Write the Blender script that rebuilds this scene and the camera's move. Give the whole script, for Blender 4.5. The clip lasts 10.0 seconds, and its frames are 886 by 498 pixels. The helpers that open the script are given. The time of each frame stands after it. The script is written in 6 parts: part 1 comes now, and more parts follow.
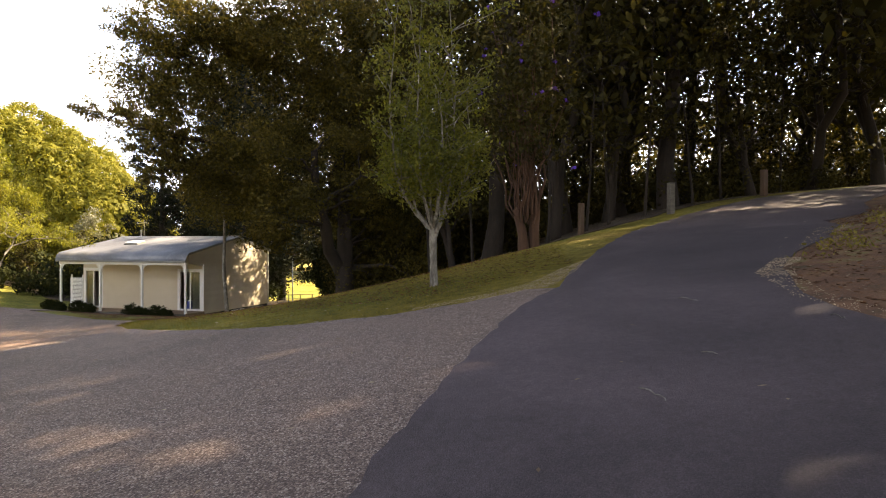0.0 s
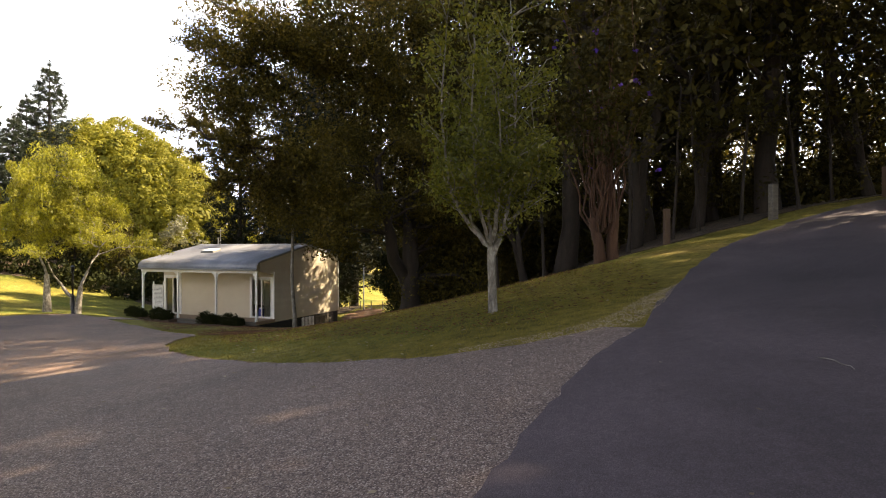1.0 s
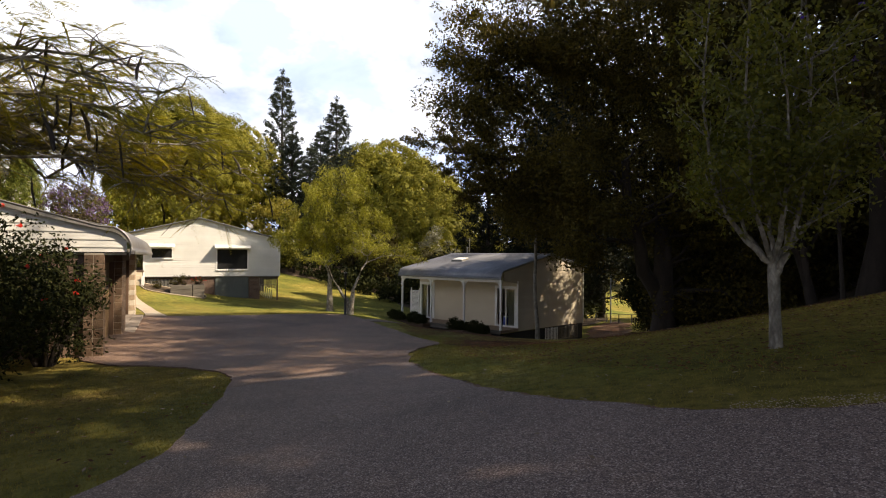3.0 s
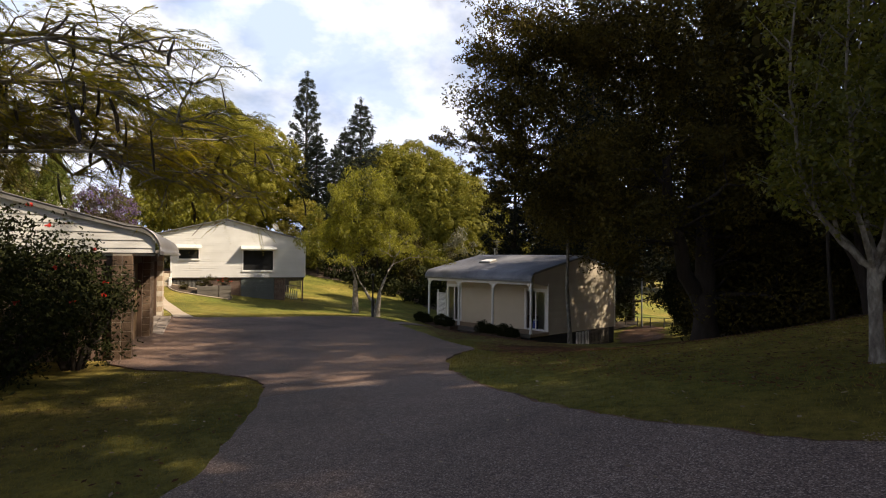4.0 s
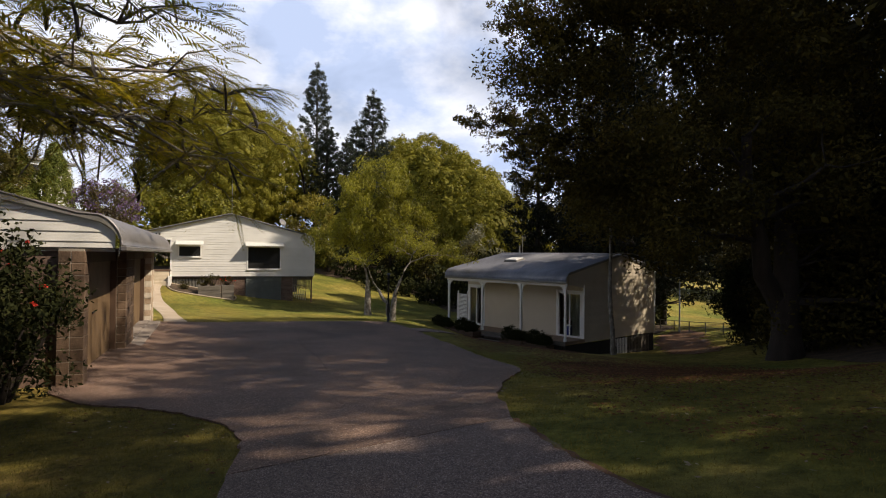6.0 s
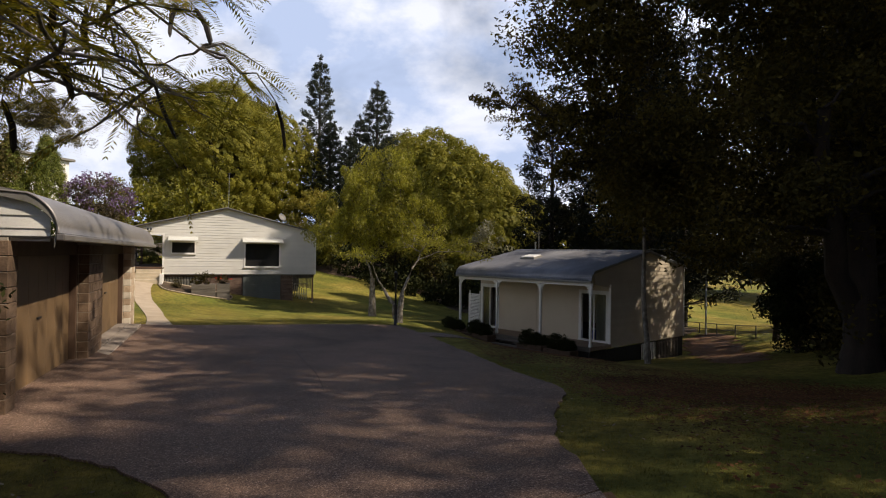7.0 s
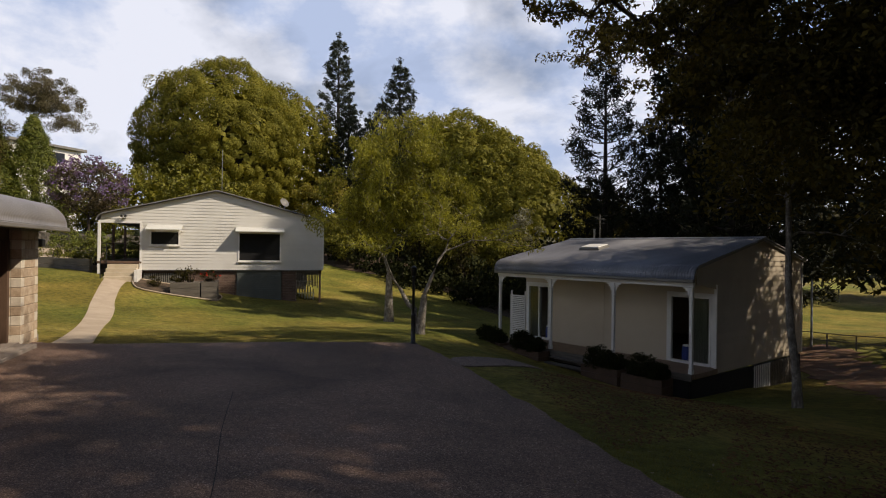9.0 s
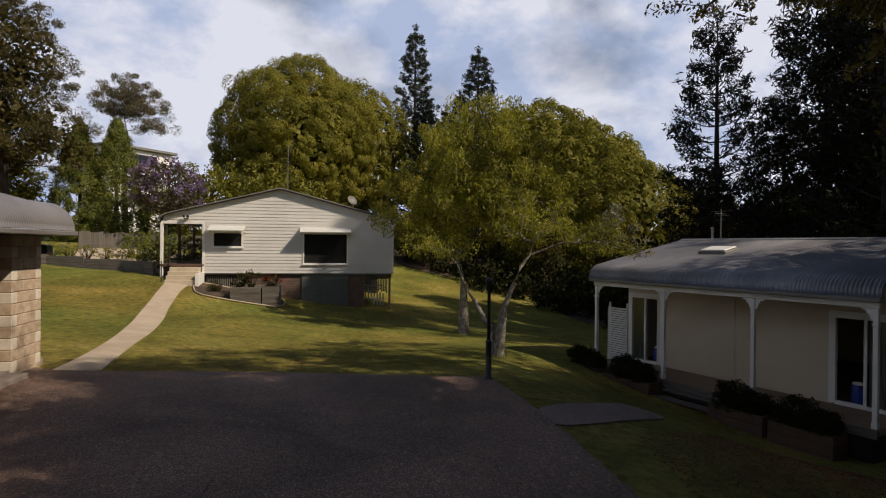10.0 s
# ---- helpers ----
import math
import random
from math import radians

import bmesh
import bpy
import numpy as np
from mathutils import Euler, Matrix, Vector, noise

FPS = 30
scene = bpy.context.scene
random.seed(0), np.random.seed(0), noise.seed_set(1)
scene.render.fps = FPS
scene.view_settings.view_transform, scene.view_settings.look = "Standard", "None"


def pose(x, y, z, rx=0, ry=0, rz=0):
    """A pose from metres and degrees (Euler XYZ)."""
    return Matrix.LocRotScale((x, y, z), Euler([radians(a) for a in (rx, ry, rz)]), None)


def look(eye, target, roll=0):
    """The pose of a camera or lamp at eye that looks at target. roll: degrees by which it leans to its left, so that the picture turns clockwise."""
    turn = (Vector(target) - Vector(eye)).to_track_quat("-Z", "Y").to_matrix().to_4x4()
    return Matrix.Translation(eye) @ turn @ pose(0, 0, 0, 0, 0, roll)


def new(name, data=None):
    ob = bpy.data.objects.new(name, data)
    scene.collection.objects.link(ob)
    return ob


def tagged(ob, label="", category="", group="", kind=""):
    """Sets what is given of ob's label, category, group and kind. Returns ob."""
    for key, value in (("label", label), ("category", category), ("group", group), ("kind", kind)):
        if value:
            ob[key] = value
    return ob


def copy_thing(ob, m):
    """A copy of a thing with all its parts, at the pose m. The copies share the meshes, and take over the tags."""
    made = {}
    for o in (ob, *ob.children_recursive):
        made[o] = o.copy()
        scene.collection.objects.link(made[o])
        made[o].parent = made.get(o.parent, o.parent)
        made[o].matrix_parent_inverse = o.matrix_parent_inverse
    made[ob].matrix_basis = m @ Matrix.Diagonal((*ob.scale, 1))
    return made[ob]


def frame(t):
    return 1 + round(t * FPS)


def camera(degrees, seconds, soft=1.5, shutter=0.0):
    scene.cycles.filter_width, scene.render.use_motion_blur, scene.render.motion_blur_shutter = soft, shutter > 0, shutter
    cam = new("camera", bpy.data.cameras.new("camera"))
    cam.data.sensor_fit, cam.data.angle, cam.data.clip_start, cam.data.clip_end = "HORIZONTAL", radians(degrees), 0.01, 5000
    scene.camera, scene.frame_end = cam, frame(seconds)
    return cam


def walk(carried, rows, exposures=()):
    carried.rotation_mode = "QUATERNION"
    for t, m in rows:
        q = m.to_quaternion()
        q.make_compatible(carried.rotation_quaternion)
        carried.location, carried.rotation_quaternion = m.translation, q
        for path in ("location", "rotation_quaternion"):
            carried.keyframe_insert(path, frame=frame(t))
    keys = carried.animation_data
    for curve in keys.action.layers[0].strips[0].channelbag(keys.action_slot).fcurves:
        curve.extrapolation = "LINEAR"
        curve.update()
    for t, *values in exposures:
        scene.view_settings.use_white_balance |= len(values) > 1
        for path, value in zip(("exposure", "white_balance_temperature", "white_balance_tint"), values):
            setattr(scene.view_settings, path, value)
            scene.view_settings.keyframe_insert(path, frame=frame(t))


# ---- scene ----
cam = camera(74.6, 10.0, soft=1.1)
PATH = [
    (0, (1.283, -0.992, 2.849), (1.212, 1.007, 2.843), 0.2),
    (0.5, (1.384, -0.335, 3.026), (1.218, 1.659, 3.021), 0.1),
    (1, (1.45, 0.215, 3.087), (1.121, 2.188, 3.089), 0.0),
    (1.5, (1.494, 0.591, 3.119), (0.959, 2.518, 3.127), -0.0),
    (2, (1.488, 0.842, 3.141), (0.711, 2.685, 3.157), 0.1),
    (2.5, (1.419, 0.988, 3.156), (0.444, 2.734, 3.178), 0.2),
    (3, (1.269, 1.09, 3.169), (0.167, 2.758, 3.196), 0.4),
    (4.5, (0.296, 1.673, 3.17), (-0.873, 3.295, 3.202), 0.6),
    (5, (-0.146, 2.153, 3.159), (-1.326, 3.768, 3.19), 0.7),
    (5.5, (-0.748, 2.769, 3.163), (-1.935, 4.378, 3.191), 0.7),
    (7, (-3.053, 4.998, 3.054), (-4.255, 6.596, 3.075), 0.8),
    (7.5, (-3.969, 6.043, 3.005), (-5.174, 7.639, 3.023), 0.9),
    (8, (-4.977, 7.211, 2.949), (-6.182, 8.808, 2.962), 0.8),
    (8.5, (-5.983, 8.486, 2.883), (-7.2, 10.074, 2.892), 0.8),
    (9, (-7.033, 9.827, 2.858), (-8.307, 11.368, 2.862), 0.7),
    (9.5, (-8.107, 11.098, 2.877), (-9.467, 12.564, 2.882), 0.8),
    (10, (-9.168, 12.3, 3.03), (-10.642, 13.651, 3.024), 0.6),
]
EXPOSURE = [(0.0, 2.35, 7550, 13), (1.0, 2.1, 7450, 13), (2.0, 1.5, 7050, 13), (3.0, 0.9, 6750, 14), (4.5, 0.58, 6550, 15), (7.0, 0.2, 6400, 15), (8.5, 0.1, 6400, 15), (10.0, -0.2, 6400, 16)]
walk(cam, [(t, look(eye, target, roll)) for t, eye, target, roll in PATH], EXPOSURE)

from mathutils import geometry

# ---------------------------------------------------------------- world and sun
SUN_AZ = math.atan2(0.41, 0.91)          # direction towards the sun, from +x
SUN_EL = radians(42)
world = bpy.data.worlds.new("sky")
scene.world = world
world.use_nodes = True
wn, wl = world.node_tree.nodes, world.node_tree.links
wn.clear()
w_out = wn.new("ShaderNodeOutputWorld")
w_bg = wn.new("ShaderNodeBackground")
w_bg.inputs["Strength"].default_value = 0.062
w_sky = wn.new("ShaderNodeTexSky")
w_sky.sky_type = "NISHITA"
w_sky.sun_disc = False
w_sky.sun_elevation = SUN_EL
w_sky.sun_rotation = math.pi / 2 - SUN_AZ
w_sky.air_density, w_sky.dust_density, w_sky.ozone_density = 1.0, 0.6, 1.5
w_tc = wn.new("ShaderNodeTexCoord")
w_map = wn.new("ShaderNodeMapping")
w_map.inputs["Scale"].default_value = (2.0, 2.0, 3.4)
w_map.inputs["Location"].default_value = (3.1, 1.7, 0.4)
w_noise = wn.new("ShaderNodeTexNoise")
w_noise.inputs["Scale"].default_value = 1.35
w_noise.inputs["Detail"].default_value = 8.0
w_noise.inputs["Roughness"].default_value = 0.52
w_noise.inputs["Distortion"].default_value = 0.25
w_ramp = wn.new("ShaderNodeValToRGB")
w_ramp.color_ramp.elements[0].position = 0.36
w_ramp.color_ramp.elements[1].position = 0.5
w_ramp.color_ramp.elements[0].color = (0.42, 0.42, 0.42, 1)
w_noise2 = wn.new("ShaderNodeTexNoise")
w_noise2.inputs["Scale"].default_value = 2.6
w_noise2.inputs["Detail"].default_value = 9.0
w_noise2.inputs["Roughness"].default_value = 0.58
w_shade = wn.new("ShaderNodeValToRGB")
w_shade.color_ramp.elements[0].position = 0.40
w_shade.color_ramp.elements[0].color = (7.6, 9.2, 12.2, 1)
w_shade.color_ramp.elements[1].position = 0.57
w_shade.color_ramp.elements[1].color = (13.2, 13.8, 14.8, 1)
w_mix = wn.new("ShaderNodeMix")
w_mix.data_type = "RGBA"
wl.new(w_tc.outputs["Generated"], w_map.inputs["Vector"])
wl.new(w_map.outputs["Vector"], w_noise.inputs["Vector"])
wl.new(w_map.outputs["Vector"], w_noise2.inputs["Vector"])
wl.new(w_noise.outputs["Fac"], w_ramp.inputs["Fac"])
wl.new(w_noise2.outputs["Fac"], w_shade.inputs["Fac"])
# the cloud bank lies low; overhead it thins out to blue
w_sep = wn.new("ShaderNodeSeparateXYZ")
w_thin = wn.new("ShaderNodeMapRange")
w_thin.interpolation_type = "SMOOTHSTEP"
w_thin.inputs["From Min"].default_value, w_thin.inputs["From Max"].default_value = 0.38, 0.6
w_thin.inputs["To Min"].default_value, w_thin.inputs["To Max"].default_value = 1.0, 0.03
w_cov = wn.new("ShaderNodeMath")
w_cov.operation = "MULTIPLY"
wl.new(w_tc.outputs["Generated"], w_sep.inputs["Vector"])
wl.new(w_sep.outputs["Z"], w_thin.inputs["Value"])
wl.new(w_ramp.outputs["Color"], w_cov.inputs[0])
wl.new(w_thin.outputs["Result"], w_cov.inputs[1])
wl.new(w_cov.outputs["Value"], w_mix.inputs["Factor"])
w_sat = wn.new("ShaderNodeHueSaturation")
w_sat.inputs["Saturation"].default_value = 0.95      # thin haze in front of the blue
wl.new(w_sky.outputs["Color"], w_sat.inputs["Color"])
wl.new(w_sat.outputs["Color"], w_mix.inputs["A"])
wl.new(w_shade.outputs["Color"], w_mix.inputs["B"])
wl.new(w_mix.outputs["Result"], w_bg.inputs["Color"])
wl.new(w_bg.outputs["Background"], w_out.inputs["Surface"])

sun = new("sun", bpy.data.lights.new("sun", "SUN"))
sun.data.energy = 5.0
sun.data.angle = radians(0.6)
sun.data.color = (1.0, 0.88, 0.68)
sun_dir = Vector((math.cos(SUN_AZ) * math.cos(SUN_EL), math.sin(SUN_AZ) * math.cos(SUN_EL), math.sin(SUN_EL)))
sun.matrix_world = look(sun_dir * 80 + Vector((-10, 15, 0)), (-10, 15, 0))


# ---------------------------------------------------------------- materials
def material(name):
    m = bpy.data.materials.new(name)
    m.use_nodes = True
    nt = m.node_tree
    return m, nt, nt.nodes["Principled BSDF"]


def ramp(nt, fac, stops):
    r = nt.nodes.new("ShaderNodeValToRGB")
    els = r.color_ramp.elements
    while len(els) < len(stops):
        els.new(0.5)
    for e, (p, c) in zip(els, stops):
        e.position, e.color = p, (*c, 1)
    nt.links.new(fac, r.inputs["Fac"])
    return r.outputs["Color"]


def coords(nt, scale=(1, 1, 1)):
    tc = nt.nodes.new("ShaderNodeTexCoord")
    mp = nt.nodes.new("ShaderNodeMapping")
    mp.inputs["Scale"].default_value = scale
    nt.links.new(tc.outputs["Object"], mp.inputs["Vector"])
    return mp.outputs["Vector"]


def noise_fac(nt, vec, scale, detail=4.0, rough=0.55, distort=0.0):
    n = nt.nodes.new("ShaderNodeTexNoise")
    n.inputs["Scale"].default_value = scale
    n.inputs["Detail"].default_value = detail
    n.inputs["Roughness"].default_value = rough
    n.inputs["Distortion"].default_value = distort
    nt.links.new(vec, n.inputs["Vector"])
    return n.outputs["Fac"]


def mix(nt, fac, a, b, blend="MIX"):
    m = nt.nodes.new("ShaderNodeMix")
    m.data_type, m.blend_type = "RGBA", blend
    for sock, v in (("Factor", fac), ("A", a), ("B", b)):
        if isinstance(v, tuple):
            m.inputs[sock].default_value = (*v, 1)
        elif isinstance(v, float):
            m.inputs[sock].default_value = v
        else:
            nt.links.new(v, m.inputs[sock])
    return m.outputs["Result"]


def bump(nt, bsdf, height, strength=0.3, distance=0.01):
    b = nt.nodes.new("ShaderNodeBump")
    b.inputs["Strength"].default_value = strength
    b.inputs["Distance"].default_value = distance
    nt.links.new(height, b.inputs["Height"])
    nt.links.new(b.outputs["Normal"], bsdf.inputs["Normal"])


def surface(name, stops, scale=3.0, fine=60.0, rough=0.7, metal=0.0, bump_s=0.25, bump_d=0.004, stretch=(1, 1, 1), dirt=0.25, rand=0.0):
    """Two scales of variation: broad stains and fine grain."""
    m, nt, b = material(name)
    v = coords(nt, stretch)
    broad = noise_fac(nt, v, scale, 5.0, 0.6, 0.3)
    grain = noise_fac(nt, v, fine, 3.0, 0.6)
    col = ramp(nt, broad, stops)
    col = mix(nt, dirt, col, ramp(nt, grain, [(0.3, (0.25, 0.25, 0.25)), (0.7, (1, 1, 1))]), "MULTIPLY")
    if rand:
        oi = nt.nodes.new("ShaderNodeObjectInfo")
        shade = ramp(nt, oi.outputs["Random"], [(0.0, (1 - rand,) * 3), (1.0, (1, 1, 1))])
        col = mix(nt, 1.0, col, shade, "MULTIPLY")
    nt.links.new(col, b.inputs["Base Color"])
    b.inputs["Roughness"].default_value = rough
    b.inputs["Metallic"].default_value = metal
    bump(nt, b, grain, bump_s, bump_d)
    return m


def leaf_material(name, stops, trans=0.35, rough=0.5, spec=0.3):
    m, nt, b = material(name)
    geo = nt.nodes.new("ShaderNodeNewGeometry")
    v = coords(nt)
    n = noise_fac(nt, v, 0.6, 2.0)
    add = nt.nodes.new("ShaderNodeMath")
    add.operation = "MULTIPLY_ADD"
    nt.links.new(geo.outputs["Random Per Island"], add.inputs[0])
    add.inputs[1].default_value = 0.6
    sub = nt.nodes.new("ShaderNodeMath")
    sub.operation = "MULTIPLY_ADD"
    nt.links.new(n, sub.inputs[0])
    sub.inputs[1].default_value, sub.inputs[2].default_value = 0.9, -0.25
    nt.links.new(sub.outputs[0], add.inputs[2])
    col = ramp(nt, add.outputs[0], stops)
    nt.links.new(col, b.inputs["Base Color"])
    b.inputs["Roughness"].default_value = rough
    b.inputs["Specular IOR Level"].default_value = spec
    tr = nt.nodes.new("ShaderNodeBsdfTranslucent")
    nt.links.new(mix(nt, 1.0, col, (1.3, 1.25, 0.5), "MULTIPLY"), tr.inputs["Color"])
    ms = nt.nodes.new("ShaderNodeMixShader")
    ms.inputs["Fac"].default_value = trans
    nt.links.new(b.outputs["BSDF"], ms.inputs[1])
    nt.links.new(tr.outputs["BSDF"], ms.inputs[2])
    nt.links.new(ms.outputs["Shader"], nt.nodes["Material Output"].inputs["Surface"])
    return m


def pebble_material(name, stones, gap, scale, big, wear=((0.3, 0.54), (0.52, 0.84), (0.7, 1.0))):
    """Exposed-aggregate concrete: small stones in grey paste, with broad stains."""
    m, nt, b = material(name)
    v = coords(nt)
    vo = nt.nodes.new("ShaderNodeTexVoronoi")
    vo.inputs["Scale"].default_value = scale
    nt.links.new(v, vo.inputs["Vector"])
    sep = nt.nodes.new("ShaderNodeSeparateColor")
    nt.links.new(vo.outputs["Color"], sep.inputs["Color"])
    stone = ramp(nt, sep.outputs["Red"], stones)
    edge = ramp(nt, vo.outputs["Distance"], [(0.35, (1, 1, 1)), (0.75, gap)])
    col = mix(nt, 1.0, stone, edge, "MULTIPLY")
    stain = ramp(nt, noise_fac(nt, v, big, 6.0, 0.62, 0.6), [(p, (w, w * 0.985, w * 0.97)) for p, w in wear])
    col = mix(nt, 1.0, col, stain, "MULTIPLY")
    fine = ramp(nt, noise_fac(nt, v, 14.0, 4.0, 0.7), [(0.3, (0.7, 0.7, 0.7)), (0.7, (1, 1, 1))])
    col = mix(nt, 1.0, col, fine, "MULTIPLY")
    nt.links.new(col, b.inputs["Base Color"])
    b.inputs["Roughness"].default_value = 0.8
    inv = nt.nodes.new("ShaderNodeMath")
    inv.operation = "SUBTRACT"
    inv.inputs[0].default_value = 1.0
    nt.links.new(vo.outputs["Distance"], inv.inputs[1])
    bump(nt, b, inv.outputs[0], 0.5, 0.006)
    return m


AGG = pebble_material("exposed_aggregate", [(0.0, (0.14, 0.092, 0.072)), (0.45, (0.29, 0.20, 0.16)), (0.8, (0.45, 0.33, 0.265)), (1.0, (0.70, 0.57, 0.48))], (0.5, 0.46, 0.44), 105.0, 0.35)
AGG2 = pebble_material("worn_aggregate", [(0.0, (0.13, 0.078, 0.053)), (0.5, (0.245, 0.152, 0.106)), (0.85, (0.36, 0.237, 0.17)), (1.0, (0.58, 0.43, 0.33))], (0.55, 0.52, 0.5), 82.0, 0.45, ((0.3, 0.5), (0.5, 0.88), (0.68, 1.25)))
ASPHALT = pebble_material("asphalt", [(0.0, (0.071, 0.051, 0.055)), (0.6, (0.091, 0.0655, 0.071)), (1.0, (0.122, 0.092, 0.098))], (0.88, 0.88, 0.88), 150.0, 0.3, ((0.32, 0.5), (0.5, 0.92), (0.66, 1.4)))
PATH_C = surface("path_concrete", [(0.3, (0.38, 0.30, 0.21)), (0.55, (0.48, 0.385, 0.28)), (0.75, (0.56, 0.46, 0.34))], 1.2, 90, 0.85)
APRON = surface("apron_concrete", [(0.3, (0.22, 0.18, 0.15)), (0.7, (0.34, 0.29, 0.24))], 1.6, 90, 0.85)


def lawn_material():
    m, nt, b = material("lawn")
    v = coords(nt)
    patch = noise_fac(nt, v, 0.35, 6.0, 0.62, 0.5)
    tuft = noise_fac(nt, v, 5.0, 8.0, 0.75)
    dry = noise_fac(nt, v, 0.12, 3.0, 0.6, 0.4)
    blade = noise_fac(nt, coords(nt, (1, 1, 0.3)), 130.0, 2.0, 0.7)
    green = ramp(nt, patch, [(0.28, (0.125, 0.127, 0.03)), (0.46, (0.212, 0.2, 0.046)), (0.58, (0.287, 0.258, 0.068)), (0.72, (0.39, 0.318, 0.108))])
    col = mix(nt, 1.0, green, ramp(nt, tuft, [(0.34, (0.42, 0.42, 0.36)), (0.5, (0.85, 0.85, 0.8)), (0.66, (1.25, 1.2, 1.1))]), "MULTIPLY")
    col = mix(nt, 1.0, col, ramp(nt, dry, [(0.35, (0.8, 0.95, 0.8)), (0.6, (1.2, 1.02, 1.0))]), "MULTIPLY")
    col = mix(nt, 0.75, col, ramp(nt, blade, [(0.3, (0.45, 0.5, 0.35)), (0.65, (1.1, 1.1, 1.0))]), "MULTIPLY")
    nt.links.new(col, b.inputs["Base Color"])
    b.inputs["Roughness"].default_value = 0.9
    b.inputs["Specular IOR Level"].default_value = 0.15
    bump(nt, b, blade, 0.9, 0.03)
    return m


LAWN = lawn_material()
LITTER = surface("leaf_litter", [(0.3, (0.035, 0.024, 0.014)), (0.5, (0.085, 0.055, 0.03)), (0.7, (0.16, 0.10, 0.055))], 2.2, 38, 0.9, 0, 0.9, 0.03, dirt=0.7)
BANKM = surface("bank_soil", [(0.3, (0.085, 0.06, 0.022)), (0.45, (0.15, 0.07, 0.035)), (0.58, (0.20, 0.10, 0.045)), (0.7, (0.19, 0.165, 0.05))], 2.6, 40, 0.9, 0, 0.6, 0.015, dirt=0.5)
PAINT = surface("cream_boards", [(0.3, (0.62, 0.60, 0.55)), (0.7, (0.71, 0.69, 0.635))], 0.8, 45, 0.55, 0, 0.1, 0.002, dirt=0.12, rand=0.05)
FIBRO = surface("cream_sheet", [(0.3, (0.54, 0.45, 0.32)), (0.7, (0.61, 0.52, 0.38))], 0.7, 40, 0.6, 0, 0.08, 0.002, dirt=0.12)
WHITE = surface("white_paint", [(0.3, (0.72, 0.70, 0.65)), (0.7, (0.80, 0.78, 0.74))], 2.0, 60, 0.45, 0, 0.08, 0.001, dirt=0.1)
ROOF = surface("weathered_zincalume", [(0.3, (0.14, 0.14, 0.15)), (0.5, (0.22, 0.22, 0.235)), (0.72, (0.38, 0.38, 0.39))], 0.55, 30, 0.45, 0.5, 0.06, 0.001, stretch=(1, 0.35, 1), dirt=0.2)
GROOF = surface("painted_roof_sheet", [(0.3, (0.17, 0.155, 0.145)), (0.7, (0.26, 0.24, 0.225))], 0.5, 25, 0.38, 0.2, 0.05, 0.001, dirt=0.15)
FASCIA = surface("grey_green_trim", [(0.3, (0.16, 0.15, 0.13)), (0.7, (0.22, 0.21, 0.19))], 2.0, 50, 0.5)
GLASS_D = surface("dark_pane", [(0.3, (0.006, 0.006, 0.007)), (0.7, (0.012, 0.012, 0.014))], 1.0, 5, 0.3, 0, 0.0, 0.0)
# matt near-black for window openings: the unlit interior put into colour
DARK_FILL = surface("dark_window_fill", [(0.3, (0.006, 0.006, 0.006)), (0.7, (0.012, 0.012, 0.012))], 2.0, 300, 0.95, 0, 0.1, 0.001)
CURTAIN = surface("pale_curtain", [(0.35, (0.36, 0.34, 0.28)), (0.65, (0.48, 0.46, 0.38))], 7.0, 30, 0.8, stretch=(9, 1, 0.1), dirt=0.2)
DECK = surface("brown_deck", [(0.3, (0.20, 0.13, 0.08)), (0.7, (0.32, 0.22, 0.14))], 3, 40, 0.75, stretch=(1, 6, 1))
SLEEPER = surface("grey_timber", [(0.3, (0.10, 0.085, 0.07)), (0.7, (0.22, 0.19, 0.155))], 3, 40, 0.85, 0, 0.5, 0.006, stretch=(0.4, 4, 4), dirt=0.4, rand=0.25)
TIMBER = surface("brown_timber", [(0.3, (0.07, 0.04, 0.024)), (0.7, (0.13, 0.075, 0.045))], 2, 40, 0.7, stretch=(1, 1, 0.15), dirt=0.3)
DOOR_M = surface("tan_tilt_door", [(0.3, (0.13, 0.08, 0.038)), (0.7, (0.20, 0.125, 0.06))], 0.9, 30, 0.6, dirt=0.2)
BRICK = surface("red_brown_brick", [(0.3, (0.13, 0.08, 0.058)), (0.7, (0.25, 0.165, 0.12))], 3, 60, 0.9, 0, 0.5, 0.004, dirt=0.4, rand=0.35)
STONE = surface("split_face_block", [(0.3, (0.40, 0.29, 0.19)), (0.5, (0.53, 0.40, 0.275)), (0.72, (0.66, 0.54, 0.39))], 5, 40, 0.9, 0, 0.9, 0.012, dirt=0.3, rand=0.14)
BROWN_B = surface("brown_rough_block", [(0.3, (0.10, 0.06, 0.036)), (0.5, (0.16, 0.10, 0.06)), (0.72, (0.24, 0.16, 0.10))], 5, 40, 0.9, 0, 0.9, 0.012, dirt=0.35, rand=0.3)
BOARD_E = surface("beige_boards", [(0.3, (0.40, 0.335, 0.245)), (0.7, (0.49, 0.415, 0.31))], 0.8, 45, 0.6, 0, 0.15, 0.002, dirt=0.2, rand=0.08)
STONE_L = surface("pale_block", [(0.3, (0.60, 0.52, 0.41)), (0.7, (0.72, 0.64, 0.52))], 5, 50, 0.9, 0, 0.5, 0.005, dirt=0.2, rand=0.15)
MORTAR = surface("mortar", [(0.3, (0.30, 0.26, 0.20)), (0.7, (0.40, 0.35, 0.28))], 8, 70, 0.95)
